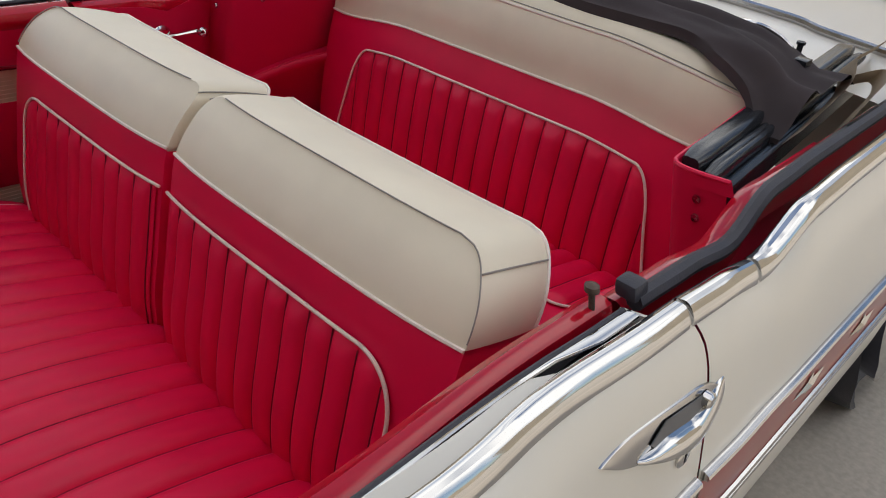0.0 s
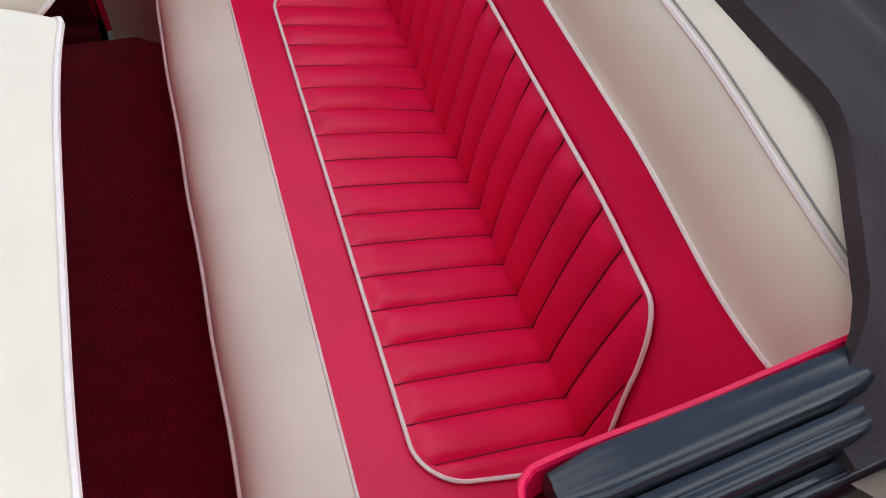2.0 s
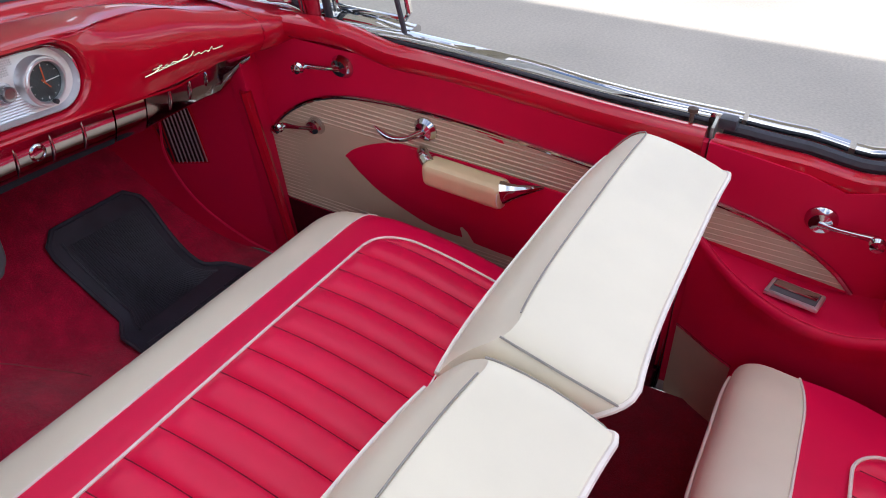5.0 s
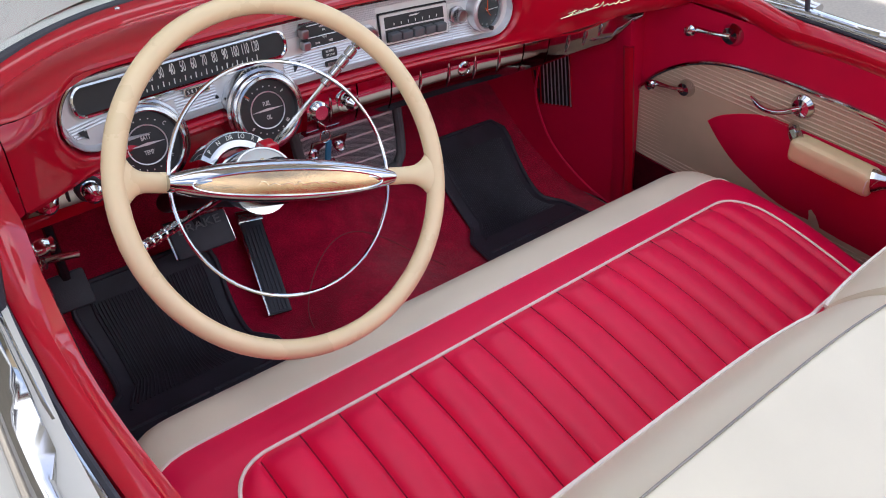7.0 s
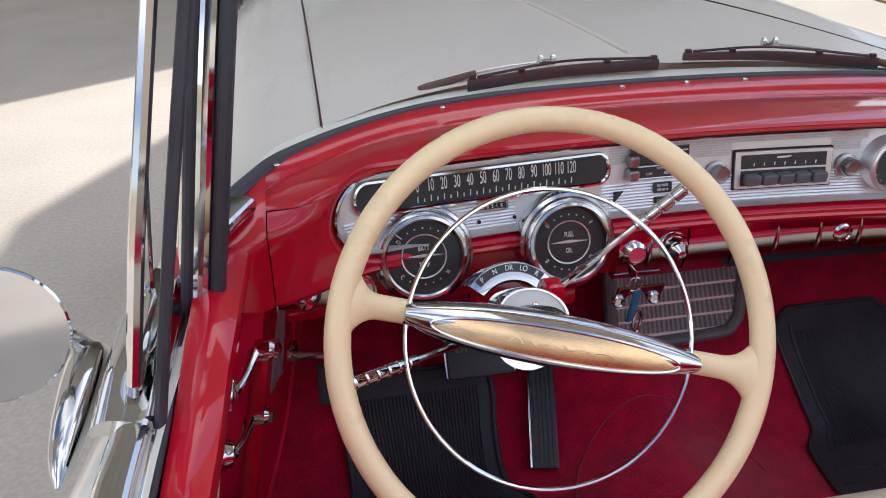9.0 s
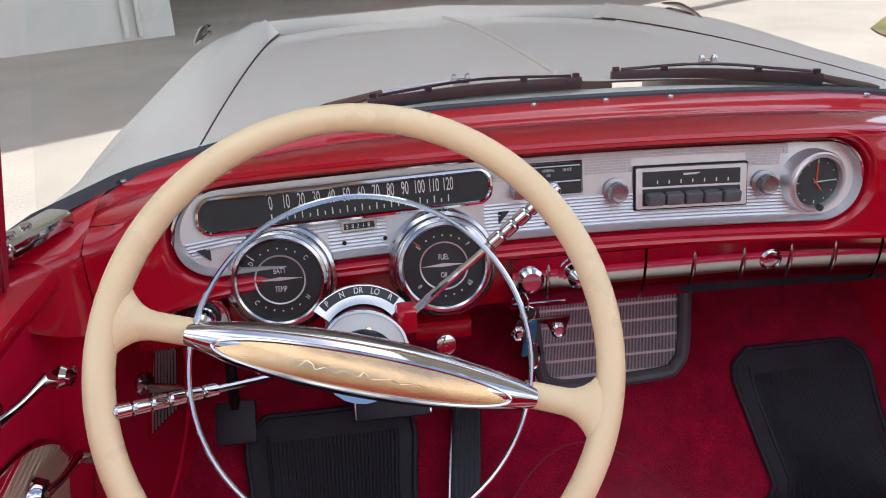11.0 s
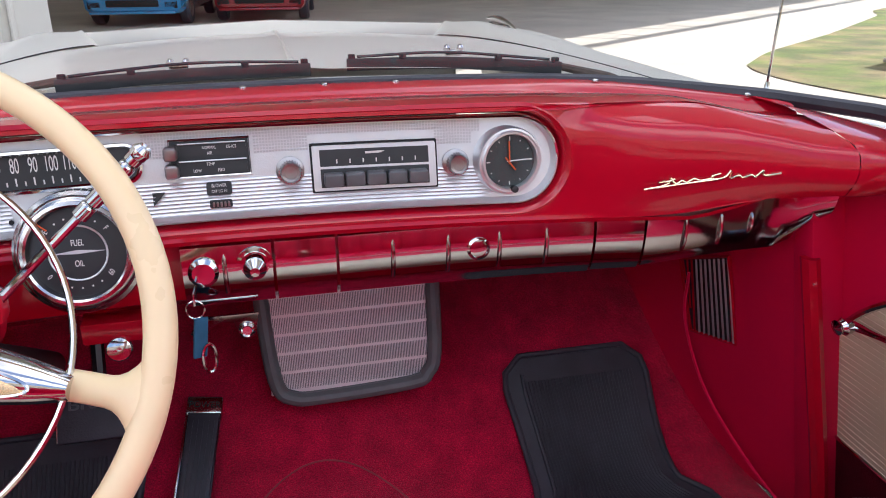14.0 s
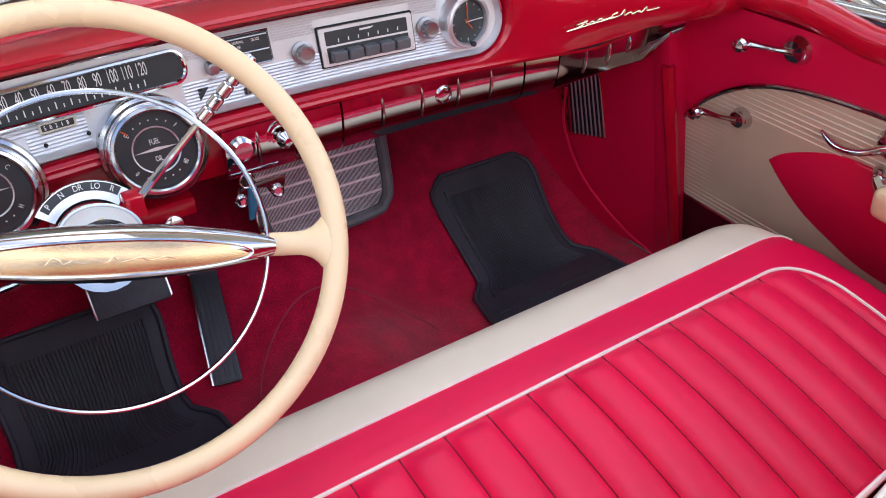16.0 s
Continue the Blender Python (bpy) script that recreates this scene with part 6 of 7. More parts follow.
br = part("under_dash_bracket", prism(arch_, lambda a, b, d: Vector((a, d + 0.2 * (0.775 - b), b)), 0.010, 0.006, 0.001), CHROME_WORN, dash, "flat chrome bracket with two bolts")
for x in (-0.128, -0.067):
    part("bolt", lathe([(0.011, 0), (0.011, 0.004), (0.008, 0.007), (0.006, 0.005), (0.0, 0.005)], (x, 0.010, 0.750), (0, -1, 0.1), 20), CHROME, br)

BEND[0] = None
# heater duct or speaker below the dash: a ribbed chrome screen in a grey frame
BEND[0] = lambda p: p + Vector((0.004, 0.045, -0.004))
spk = thing("underdash_speaker", "ribbed chrome grille in a grey rubber frame under the dashboard", "grille", (0.08, 0.2, 0.50))
fr = spline([(-0.072, 0.246, 0.745), (-0.066, 0.215, 0.62), (-0.055, 0.196, 0.535), (-0.030, 0.190, 0.512), (0.02, 0.189, 0.508), (0.17, 0.190, 0.514), (0.200, 0.194, 0.528), (0.215, 0.205, 0.57), (0.218, 0.246, 0.745)], 40)
part("frame", tube(fr, 0.0125, 10), GREY_PLASTIC, spk, "grey rubber frame")
part("screen", grid([[Vector((lerp(-0.066, 0.210, i / 24), lerp(0.250, 0.198, j / 10), lerp(0.745, 0.516, j / 10))) for i in range(25)] for j in range(11)]), SCREEN, spk, "slotted screen with reflected red put into its colour")
bm = bmesh.new()
for j in range(7):
    f = (j + 0.62) / 7.3
    for i in range(96):
        x = lerp(-0.056, 0.204, i / 95)
        add_box(bm, (x, lerp(0.250, 0.198, f) - 0.0012, lerp(0.745, 0.516, f)), (0.0009, 0.0014, 0.0270), 0, Euler((-0.224, 0, 0)).to_matrix())
part("slotted_screen", bm, GREY_PLASTIC, spk, "dark slots of the screen")

# ---- steering wheel and column ----
BEND[0] = None
WC = Vector((-0.3645, -0.295, 0.923))
WN = Vector((0.026, -0.79, 0.45)).normalized()
wheel = thing("steering_wheel", "ivory plastic steering wheel with chrome horn ring", "steering wheel", WC)
wx = Vector((0, 0, 1)).cross(WN).normalized()
wy = WN.cross(wx)
spin = radians(-17)
WM = Matrix((( *wx,), (*wy,), (*WN,))).transposed().to_4x4()
WM = Matrix.Translation(WC) @ WM @ pose(0, 0, 0, 0, 0, math.degrees(spin))


def on_wheel(x, y, z=0.0):
    return WM @ Vector((x, y, z))


R_RIM = 0.236
part("rim", tube([on_wheel(R_RIM * math.cos(t), R_RIM * math.sin(t)) for t in (2 * math.pi * k / 96 for k in range(96))], 0.0140, 16, True), CREAM_WHEEL, wheel, "ivory plastic rim")
for s in (-1, 1):
    rows = []
    for k in range(13):
        f = k / 12
        x = lerp(0.160, 0.236, f)
        h = 0.0135 + 0.052 * max(0, (f - 0.45) / 0.55) ** 2.6
        zc = lerp(-0.034, 0.0, smooth(f))
        d = lerp(0.0125, 0.0115, f)
        rows.append([on_wheel(s * x, h * math.cos(t), zc + d * math.sin(t)) for t in (2 * math.pi * i / 20 for i in range(20))])
    bm = grid(rows, True)
    bmesh.ops.recalc_face_normals(bm, faces=bm.faces)
    part("spoke", bm, CREAM_WHEEL, wheel, "ivory plastic spoke")
R_RING = 0.164
part("horn_ring", tube([on_wheel(R_RING * math.cos(t), R_RING * math.sin(t) * 1.0, -0.026) for t in (2 * math.pi * k / 80 for k in range(80))], 0.0028, 8, True), CHROME, wheel, "thin chrome horn ring")
# horn bar: chrome boat with a gold lens
rows = []
for k in range(33):
    f = lerp(-1, 1, k / 32)
    x = 0.168 * f
    h = 0.010 + 0.020 * (1 - f * f) ** 0.8
    rows.append([on_wheel(x, h * math.cos(t) - 0.002, -0.026 + (0.020 + 0.012 * (1 - f * f)) * math.sin(t)) for t in (2 * math.pi * i / 20 for i in range(20))])
bm = grid(rows, True)
for e in (rows[0], rows[-1]):
    bm.faces.new([bm.verts.new(p) for p in e])
bmesh.ops.recalc_face_normals(bm, faces=bm.faces)
bar = part("horn_bar", bm, CHROME, wheel, "chrome horn bar", 60)
rows = []
for k in range(33):
    f = lerp(-1, 1, k / 32)
    h = 0.0165 * math.sqrt(max(0, 1 - f * f)) + 0.0003
    rows.append([on_wheel(0.140 * f, -0.007 + h * c, -0.026 + 0.022 + 0.011 * (1 - f * f) + 0.004 * (1 - c * c) * (1 - f * f)) for c in (-1, -0.7, -0.35, 0, 0.35, 0.7, 1)])
bm = grid(rows)
bmesh.ops.recalc_face_normals(bm, faces=bm.faces)
lens = part("horn_lens", bm, GOLD, bar, "gold dimpled lens", 60)
part("lens_rim", tube([on_wheel(0.141 * math.cos(t), -0.007 + 0.0175 * math.sin(t), -0.026 + 0.0225 + 0.011 * math.sin(t) ** 2) for t in (2 * math.pi * k / 60 for k in range(60))], 0.0018, 6, True), CHROME, bar)
bm = bmesh.new()
add_tube(bm, spline([on_wheel(lerp(-0.06, 0.06, a), -0.009 + b, 0.0118) for a, b in ((0, -0.002), (0.05, 0.004), (0.1, 0.002), (0.13, -0.002), (0.2, 0.001), (0.27, -0.002), (0.35, 0.001), (0.45, -0.002), (0.5, 0.003), (0.56, -0.002), (0.7, 0.001), (0.78, -0.002), (0.9, 0.001), (1, -0.002))], 60), 0.0005, 5)
part("script", bm, GOLD_SCRIPT, bar, "small flourish badge")
# hub: an upright white half-dial in a chrome cowl behind the bar


def half_dial(r, n=24):
    return [(1.0 * r * math.cos(math.pi * k / n), 0.021 + 0.74 * r * math.sin(math.pi * k / n)) for k in range(n + 1)]


rows = [[on_wheel(x, y, z) for x, y in half_dial(r)] for r, z in ((0.046, -0.165), (0.046, -0.112), (0.0445, -0.106), (0.0415, -0.106), (0.040, -0.110))]
bm = grid(rows)
bmesh.ops.recalc_face_normals(bm, faces=bm.faces)
hub = part("hub_cowl", bm, CHROME, wheel, "half-round chrome hub cowl")
bm = bmesh.new()
bm.faces.new([bm.verts.new(on_wheel(x, y, -0.109)) for x, y in half_dial(0.0412)])
part("half_dial", bm, WHITE_MARK, hub, "white half-round hub dial")
hm = WM @ Matrix.Translation((0, 0, -0.1086))
for k, ch in enumerate("POWER STEERING"):
    if ch != " ":
        t = radians(lerp(152, 28, k / 13))
        writing("letter", ch, 0.0062, hm @ Matrix.Translation((0.034 * math.cos(t), 0.021 + 0.025 * math.sin(t), 0)) @ pose(0, 0, 0, 0, 0, (math.degrees(t) - 90) * 0.7), PIPING, hub, 0.0001)
part("emblem", lathe([(0.0055, 0.0), (0.004, 0.0015), (0.0, 0.002)], on_wheel(0, 0.033, -0.109), WN, 6), GOLD_SCRIPT, hub, "small gold emblem")
part("hub_boss", lathe([(0.034, -0.125), (0.034, -0.05), (0.026, -0.035), (0.0, -0.034)], WC, WN, 28), BLACK_GLOSS, wheel)

column = thing("steering_column", "steering column with gear selector dial and stalks", "steering column", (-0.36, 0.0, 0.75))
top = WC - WN * 0.115
low = top - WN * 0.50
part("column_tube", tube([top, top.lerp(low, 0.5), low], [0.034, 0.022, 0.020], 20), BLACK_PLASTIC, column, "dark steering column tube")
part("column_collar", tube([top - WN * 0.005, top - WN * 0.03, top - WN * 0.075], [0.046, 0.042, 0.034], 24), CHROME, column, "chrome column collar")
# selector dial: a hood of chrome over a black arc with letters
cc = Vector((-0.366, -0.120, 0.842))
up = wy


def on_arc(r, deg, d):
    a = radians(deg)
    return cc + wx * (r * math.sin(a)) + up * (r * math.cos(a)) + WN * d


arc = [lerp(-50, 50, k / 24) for k in range(25)]
sel = part("selector_hood", grid([[on_arc(r, t, d) for r, d in ((0.072, -0.05), (0.072, 0.000), (0.0705, 0.003), (0.060, 0.0035), (0.048, 0.0035), (0.045, 0.0), (0.044, -0.03))] for t in arc], flip=True), CHROME, column, "chrome gear selector hood")
part("selector_band", grid([[on_arc(r, t * 0.86, 0.0045) for r in (0.0695, 0.0585)] for t in arc], flip=True), BLACK_PLASTIC, sel, "black selector band")
for t, w in ((-36, "P"), (-18, "N"), (0, "DR"), (18, "LO"), (35, "R")):
    writing("letter", w, 0.0105, Matrix.Translation(on_arc(0.0638, t, 0.0052)) @ Matrix(((*wx,), (*wy,), (*WN,))).transposed().to_4x4() @ pose(0, 0, 0, 0, 0, -t), WHITE_MARK, sel, 0.0002, 0.8)
part("red_collar", tube([cc - WN * 0.02 + up * 0.02, cc - WN * 0.075 + up * 0.02], [0.044, 0.040], 20), RED_PAINT, column, "red painted column shroud")
# gear lever to the upper right, signal stalk to the lower left
a, b = Vector((-0.313, -0.116, 0.871)), Vector((-0.154, -0.140, 1.019))
lever = part("gear_lever", tube([a, a.lerp(b, 0.45), b], [0.0055, 0.0045, 0.0045], 10), CHROME, column, "chrome gear lever")
bm = bmesh.new()
for k in range(5):
    p, q = a.lerp(b, 0.62 + k * 0.088), a.lerp(b, 0.62 + k * 0.088 + 0.080)
    add_tube(bm, [p, p.lerp(q, 0.1), p.lerp(q, 0.9), q], [0.0065, 0.0082, 0.0082, 0.0065], 12)
part("lever_grip", bm, CHROME, lever, "ribbed chrome grip")
part("lever_knob", lathe([(0.005, -0.010), (0.009, -0.004), (0.0095, 0.003), (0.006, 0.008), (0.0035, 0.006), (0.0, 0.006)], b + (b - a).normalized() * 0.008, b - a, 16), CHROME, lever)
part("lever_root", box(a, (0.024, 0.03, 0.030), 0.006), RED_PAINT, lever)
a, b = Vector((-0.400, -0.128, 0.826)), Vector((-0.590, -0.314, 0.912))
stalk = part("signal_stalk", tube([a, a.lerp(b, 0.6), b], [0.0048, 0.0040, 0.0040], 10), CHROME, column, "chrome turn-signal stalk")
bm = bmesh.new()
for k in range(6):
    p, q = a.lerp(b, 0.60 + k * 0.067), a.lerp(b, 0.60 + k * 0.067 + 0.060)
    add_tube(bm, [p, p.lerp(q, 0.1), p.lerp(q, 0.9), q], [0.0055, 0.0072, 0.0072, 0.0055], 12)
part("stalk_grip", bm, CHROME, stalk)

# ---- floor, pedals, mats ----
FLOOR = 0.275


def floor_z(x, y):
    z = FLOOR + 0.36 * smooth((y - 0.10) / 0.52) + 0.09 * math.exp(-(x / 0.17) ** 2) * smooth((y + 0.75) / 0.3)
    return z


def carpet(y0, y1, n):
    return grid([[Vector((lerp(-0.80, 0.80, i / 60), lerp(y0, y1, j / n), floor_z(lerp(-0.80, 0.80, i / 60), lerp(y0, y1, j / n)))) for i in range(61)] for j in range(n + 1)])


floor = tagged(part("floor", carpet(-0.80, 0.52, 50), CARPET, None), "bright red loop-pile car carpet", "carpet", kind="structure")
# rear half in the darkened copy, painting the shade between the seats
tagged(part("floor_rear", carpet(-1.9, -0.80, 36), CARPET_REAR, None), "red carpet in the rear footwell, darkened for shade", "carpet", kind="structure")
# oversized firewall and added side boxes, dark, to keep light out of the footwell
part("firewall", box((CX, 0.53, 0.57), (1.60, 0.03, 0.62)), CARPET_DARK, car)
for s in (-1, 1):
    part("cowl_light_block", box((CX + s * 0.805, 0.25, 0.55), (0.012, 0.53, 0.60)), CARPET_DARK, car)
bm = bmesh.new()
add_tube(bm, spline([(0.02 + 0.20 * math.cos(t), 0.02 + 0.18 * math.sin(t), floor_z(0.02 + 0.20 * math.cos(t), 0.02 + 0.18 * math.sin(t)) + 0.002) for t in [lerp(0.2, 3.0, k / 16) for k in range(17)]], 60), 0.0016, 5)
part("carpet_seam", bm, mat("faded_carpet_binding", (0.30, 0.05, 0.06), 0.9), floor)
BEND[0] = side_shape
for s in (-1, 1):
    # kick panels between dash and door
    rows = [[Vector((s * lerp(0.722, 0.660, j / 10), lerp(-0.03, 0.48, j / 10), z)) for z in (0.28, 0.42, 0.55, 0.66, 0.76, 0.85)] for j in range(11)]
    bm = grid(rows)
    bmesh.ops.recalc_face_normals(bm, faces=bm.faces)
    kick = part("kick_panel", bm, RED_PANEL, car, "red kick panel with air vent")
    part("kick_edge", tube([(s * 0.712, -0.030, 0.79), (s * 0.714, -0.040, 0.60), (s * 0.716, -0.048, 0.45), (s * 0.718, -0.05, 0.30)], 0.014, 8), RED_PAINT, kick)
    part("kick_binding", tube(spline([(s * 0.666, 0.245, 0.66), (s * 0.664, 0.255, 0.56), (s * 0.670, 0.20, 0.43), (s * 0.684, 0.09, 0.33), (s * 0.70, -0.02, 0.285)], 20), 0.003, 6), RED_VINYL, kick)
    # a slanted frame with upright slats
    trap = [(0.295, 0.668), (0.160, 0.722), (0.152, 0.556), (0.262, 0.532)]

    def kick_at(y, z, d):
        return Vector((s * (0.722 - 0.1216 * (y + 0.03) - d), y, z))
    # the near-black sheet paints the shade behind the slats
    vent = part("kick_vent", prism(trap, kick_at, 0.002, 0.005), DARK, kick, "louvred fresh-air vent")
    part("vent_frame", tube([kick_at(y, z, 0.004) for y, z in trap], 0.005, 6, True), RED_PAINT, vent)
    for k in range(11):
        y = lerp(0.160, 0.285, k / 10)
        top_ = lerp(0.722, 0.668, (y - 0.160) / 0.135) - 0.004
        bot_ = lerp(0.556, 0.532, (y - 0.152) / 0.110) + 0.004 if y < 0.262 else lerp(0.532, 0.668, (y - 0.262) / 0.033) + 0.004
        if top_ - bot_ > 0.012:
            part("louvre", tube([kick_at(y - 0.01, bot_, 0.007), kick_at(y, top_, 0.007)], 0.0019, 6), ALU if k < 8 else RED_PAINT, vent)
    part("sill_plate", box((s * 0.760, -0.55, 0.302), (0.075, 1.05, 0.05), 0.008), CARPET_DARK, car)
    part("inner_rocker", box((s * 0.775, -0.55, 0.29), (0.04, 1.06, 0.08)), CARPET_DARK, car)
    part("hinge_pillar", box((s * 0.742, -0.012, 0.60), (0.058, 0.045, 0.66), 0.004), RED_PANEL, car, "red door hinge pillar")

# pedals
BEND[0] = None
brake = thing("brake_pedal", "wide brake pedal with a black rubber pad and chrome edge", "pedal", (-0.325, 0.25, 0.50))
turn = Euler((radians(-38), 0, 0)).to_matrix()
part("pad", box((-0.325, 0.235, 0.520), (0.130, 0.016, 0.075), 0.006, turn), BLACK_RUBBER, brake, "black rubber pad")
part("edge_trim", box((-0.325, 0.243, 0.522), (0.138, 0.008, 0.083), 0.004, turn), CHROME_WORN, brake)
part("arm", tube([(-0.325, 0.25, 0.54), (-0.325, 0.30, 0.66), (-0.325, 0.33, 0.76)], 0.011, 8), BLACK_GLOSS, brake)
writing("word", "BRAKE", 0.026, Matrix.Translation((-0.325, 0.235 + 0.0055, 0.520)) @ pose(0, 0, 0, 90 - 38, 0, 0) @ Matrix.Translation((0, 0.017, 0.0150)), GREY_PLASTIC, brake, 0.0015, 1.25)
gas = thing("accelerator_pedal", "long black rubber accelerator pedal with a chrome top", "pedal", (-0.20, 0.22, 0.30))
ga, gb = Vector((-0.176, 0.328, 0.472)), Vector((-0.215, 0.130, 0.315))
d = (gb - ga).normalized()
gx = Vector((1, 0, 0)) - d * d.x
gx.normalize()
gn = gx.cross(-d)
gm = Matrix(((*gx,), (*(-d),), (*gn,))).transposed()
L = (gb - ga).length
part("pad", box((ga + gb) / 2, (0.052, L, 0.012), 0.004, gm), BLACK_RUBBER, gas, "ribbed black rubber pad")
part("back_plate", box((ga + gb) / 2 - gn * 0.003, (0.056, L + 0.004, 0.010), 0.003, gm), BLACK_GLOSS, gas)
part("edge_strip", box((ga + gb) / 2 - gx * 0.0285 + gn * 0.002, (0.004, L + 0.002, 0.008), 0.001, gm), CHROME_WORN, gas, "bright metal edge strip")
bm = bmesh.new()
for k in range(5):
    add_box(bm, (ga + gb) / 2 + gx * (k - 2) * 0.009 + gn * 0.0068 + d * 0.018, (0.004, L * 0.82, 0.003), 0, gm)
part("pad_ribs", bm, BLACK_RUBBER, gas)
cap = part("top_cap", box(ga + d * 0.014 + gn * 0.003, (0.060, 0.030, 0.014), 0.003, gm), CHROME_WORN, gas, "chrome cap with lettering")
writing("word", "POWER", 0.0155, Matrix.Translation(ga + d * 0.014 + gn * 0.0106) @ gm.to_4x4(), DARK, cap, 0.0004)
park = thing("parking_brake_pedal", "small black parking brake pedal", "pedal", (-0.60, 0.25, 0.45))
part("pad", box((-0.600, 0.235, 0.500), (0.070, 0.014, 0.075), 0.006, turn), BLACK_RUBBER, park)
part("arm", tube([(-0.600, 0.25, 0.52), (-0.60, 0.28, 0.66), (-0.60, 0.30, 0.78)], 0.010, 8), BLACK_GLOSS, park)


# rubber mats
def rubber_mat(x0, x1, y0, y1, label, skew=0.0):
    m = thing("floor_mat", label, "floor mat", ((x0 + x1) / 2, (y0 + y1) / 2, FLOOR), "rubber floor mats")

    def at(u, v, lift):
        y = lerp(y0, y1, v)
        x = lerp(x0, x1, u) + skew * v + 0.012 * math.sin(v * 7) * (2 * u - 1)
        wide = smooth((0.60 - v) / 0.10)
        d = clamp((v - 0.90) / 0.10)
        x += (2 * u - 1) * (0.035 * wide - 0.045 * (1 - math.sqrt(max(0.0, 1 - d * d))))
        return Vector((x, y, floor_z(x if abs(x) > 0.3 else 0.3, y) + lift))
    nu, nv = 24, 34
    rows = []
    for j in range(nv + 1):
        rows.append([at(i / nu, j / nv, 0.012) for i in range(nu + 1)])
    base = part("mat_base", grid(rows), MAT_RUBBER, m, "black rubber mat")
    part("mat_rim", tube([at(u, v, 0.014) for u, v in [(0, k / 24) for k in range(24)] + [(k / 12, 1) for k in range(12)] + [(1, 1 - k / 24) for k in range(24)] + [(1 - k / 12, 0) for k in range(12)]], 0.006, 8, True), MAT_RUBBER, m)
    bm = bmesh.new()
    for k in range(34):
        u = lerp(0.14, 0.90, k / 33)
        add_tube(bm, [at(u, lerp(0.50, 0.93, q / 8), 0.0135) for q in range(9)], 0.0018, 4)
    for v in (0.10, 0.17, 0.24, 0.31, 0.38):
        for a, b in ((0.06, 0.27), (0.30, 0.50), (0.53, 0.73), (0.76, 0.95)):
            add_tube(bm, [at(lerp(a, b, q / 4), v, 0.0135) for q in range(5)], 0.004, 5)
    part("mat_ribs", bm, MAT_RUBBER, m, "moulded mat ribs")
    bm = bmesh.new()
    add_tube(bm, [at(0.12, lerp(0.48, 0.95, q / 8), 0.0135) for q in range(9)], 0.0035, 6)
    part("mat_bead", bm, MAT_RUBBER, m)
    return m


rubber_mat(0.372, 0.662, -0.16, 0.355, "black ribbed rubber mat on the passenger floor")
rubber_mat(-0.600, -0.285, -0.16, 0.330, "black ribbed rubber mat on the driver floor")

# ---- outdoors ----
def patch(name, poly, z, material, n=1):
    bm = bmesh.new()
    bm.faces.new([bm.verts.new((x, y, z)) for x, y in poly])
    bmesh.ops.recalc_face_normals(bm, faces=bm.faces)
    return part(name, bm, material, None)


ground = tagged(part("ground", grid([[Vector((x, y, 0)) for x in (-400, -60, -20, 0, 20, 60, 400)] for y in (-400, -60, -20, 0, 20, 60, 400)]), CONCRETE, None), "pale concrete driveway slab", "ground", kind="structure")
# open-fronted garage block ahead, turned to the car
GA = radians(36)
gu, gv = Vector((math.cos(GA), math.sin(GA), 0)), Vector((-math.sin(GA), math.cos(GA), 0))
corner = Vector((-2.43, 9.33, 0))


def gbox(u0, u1, v0, v1, z0, z1, bevel=0.0):
    c = corner + gu * (u0 + u1) / 2 + gv * (v0 + v1) / 2 + Vector((0, 0, (z0 + z1) / 2))
    return box(c, (u1 - u0, v1 - v0, z1 - z0), bevel, Matrix.Rotation(GA, 3, "Z"))


garage = thing("garage_building", "white garage block with open shaded bays", "building", corner)
wall = part("front_wall", gbox(-14, 0, 0, 0.35, 0, 7.5), WALL_WHITE, garage, "white painted front wall")
for u in (-0.62, -0.45):
    part("drain_pipe", tube([corner + gu * u + gv * -0.05 + Vector((0, 0, z)) for z in (0.05, 1.5, 3.3)], 0.035, 10), WALL_WHITE, garage, "white downpipe")
part("bay_side_wall", gbox(-0.35, 0, 0.35, 16, 0, 7.5), WALL_WHITE, garage)
part("back_wall", gbox(0, 30, 16, 16.4, 0, 7.5), WALL_WHITE, garage, "grey back wall in deep shade")
part("far_side_wall", gbox(30, 30.35, 0, 16, 0, 7.5), WALL_WHITE, garage)
part("roof", gbox(-14, 31, -0.6, 16.4, 7.5, 7.85), ROOF_GREY, garage, "flat roof with a deep overhang")
part("porch_roof", gbox(6, 31, -3.85, -0.605, 7.5, 7.85), ROOF_GREY, garage, "pale porch roof over the bays")
part("porch_roof", gbox(-14, 5.998, -4.83, -0.605, 7.5, 7.85), ROOF_GREY, garage, "pale porch roof over the bays")
fascia_ = bmesh.new()
for k in range(25):
    a = corner + gu * (6.2 + k) + Vector((0, 0, 7.7))
    add_tube(fascia_, [a + gv * -3.85, a + gu * (0.5 if k % 2 else -0.1) + gv * -4.70], 0.05, 5)
add_tube(fascia_, [corner + gu * 6 + gv * -4.70 + Vector((0, 0, 7.7)), corner + gu * 31 + gv * -4.70 + Vector((0, 0, 7.7))], 0.13, 6)
part("roof_truss", fascia_, ROOF_GREY, garage, "open lattice along the roof edge")
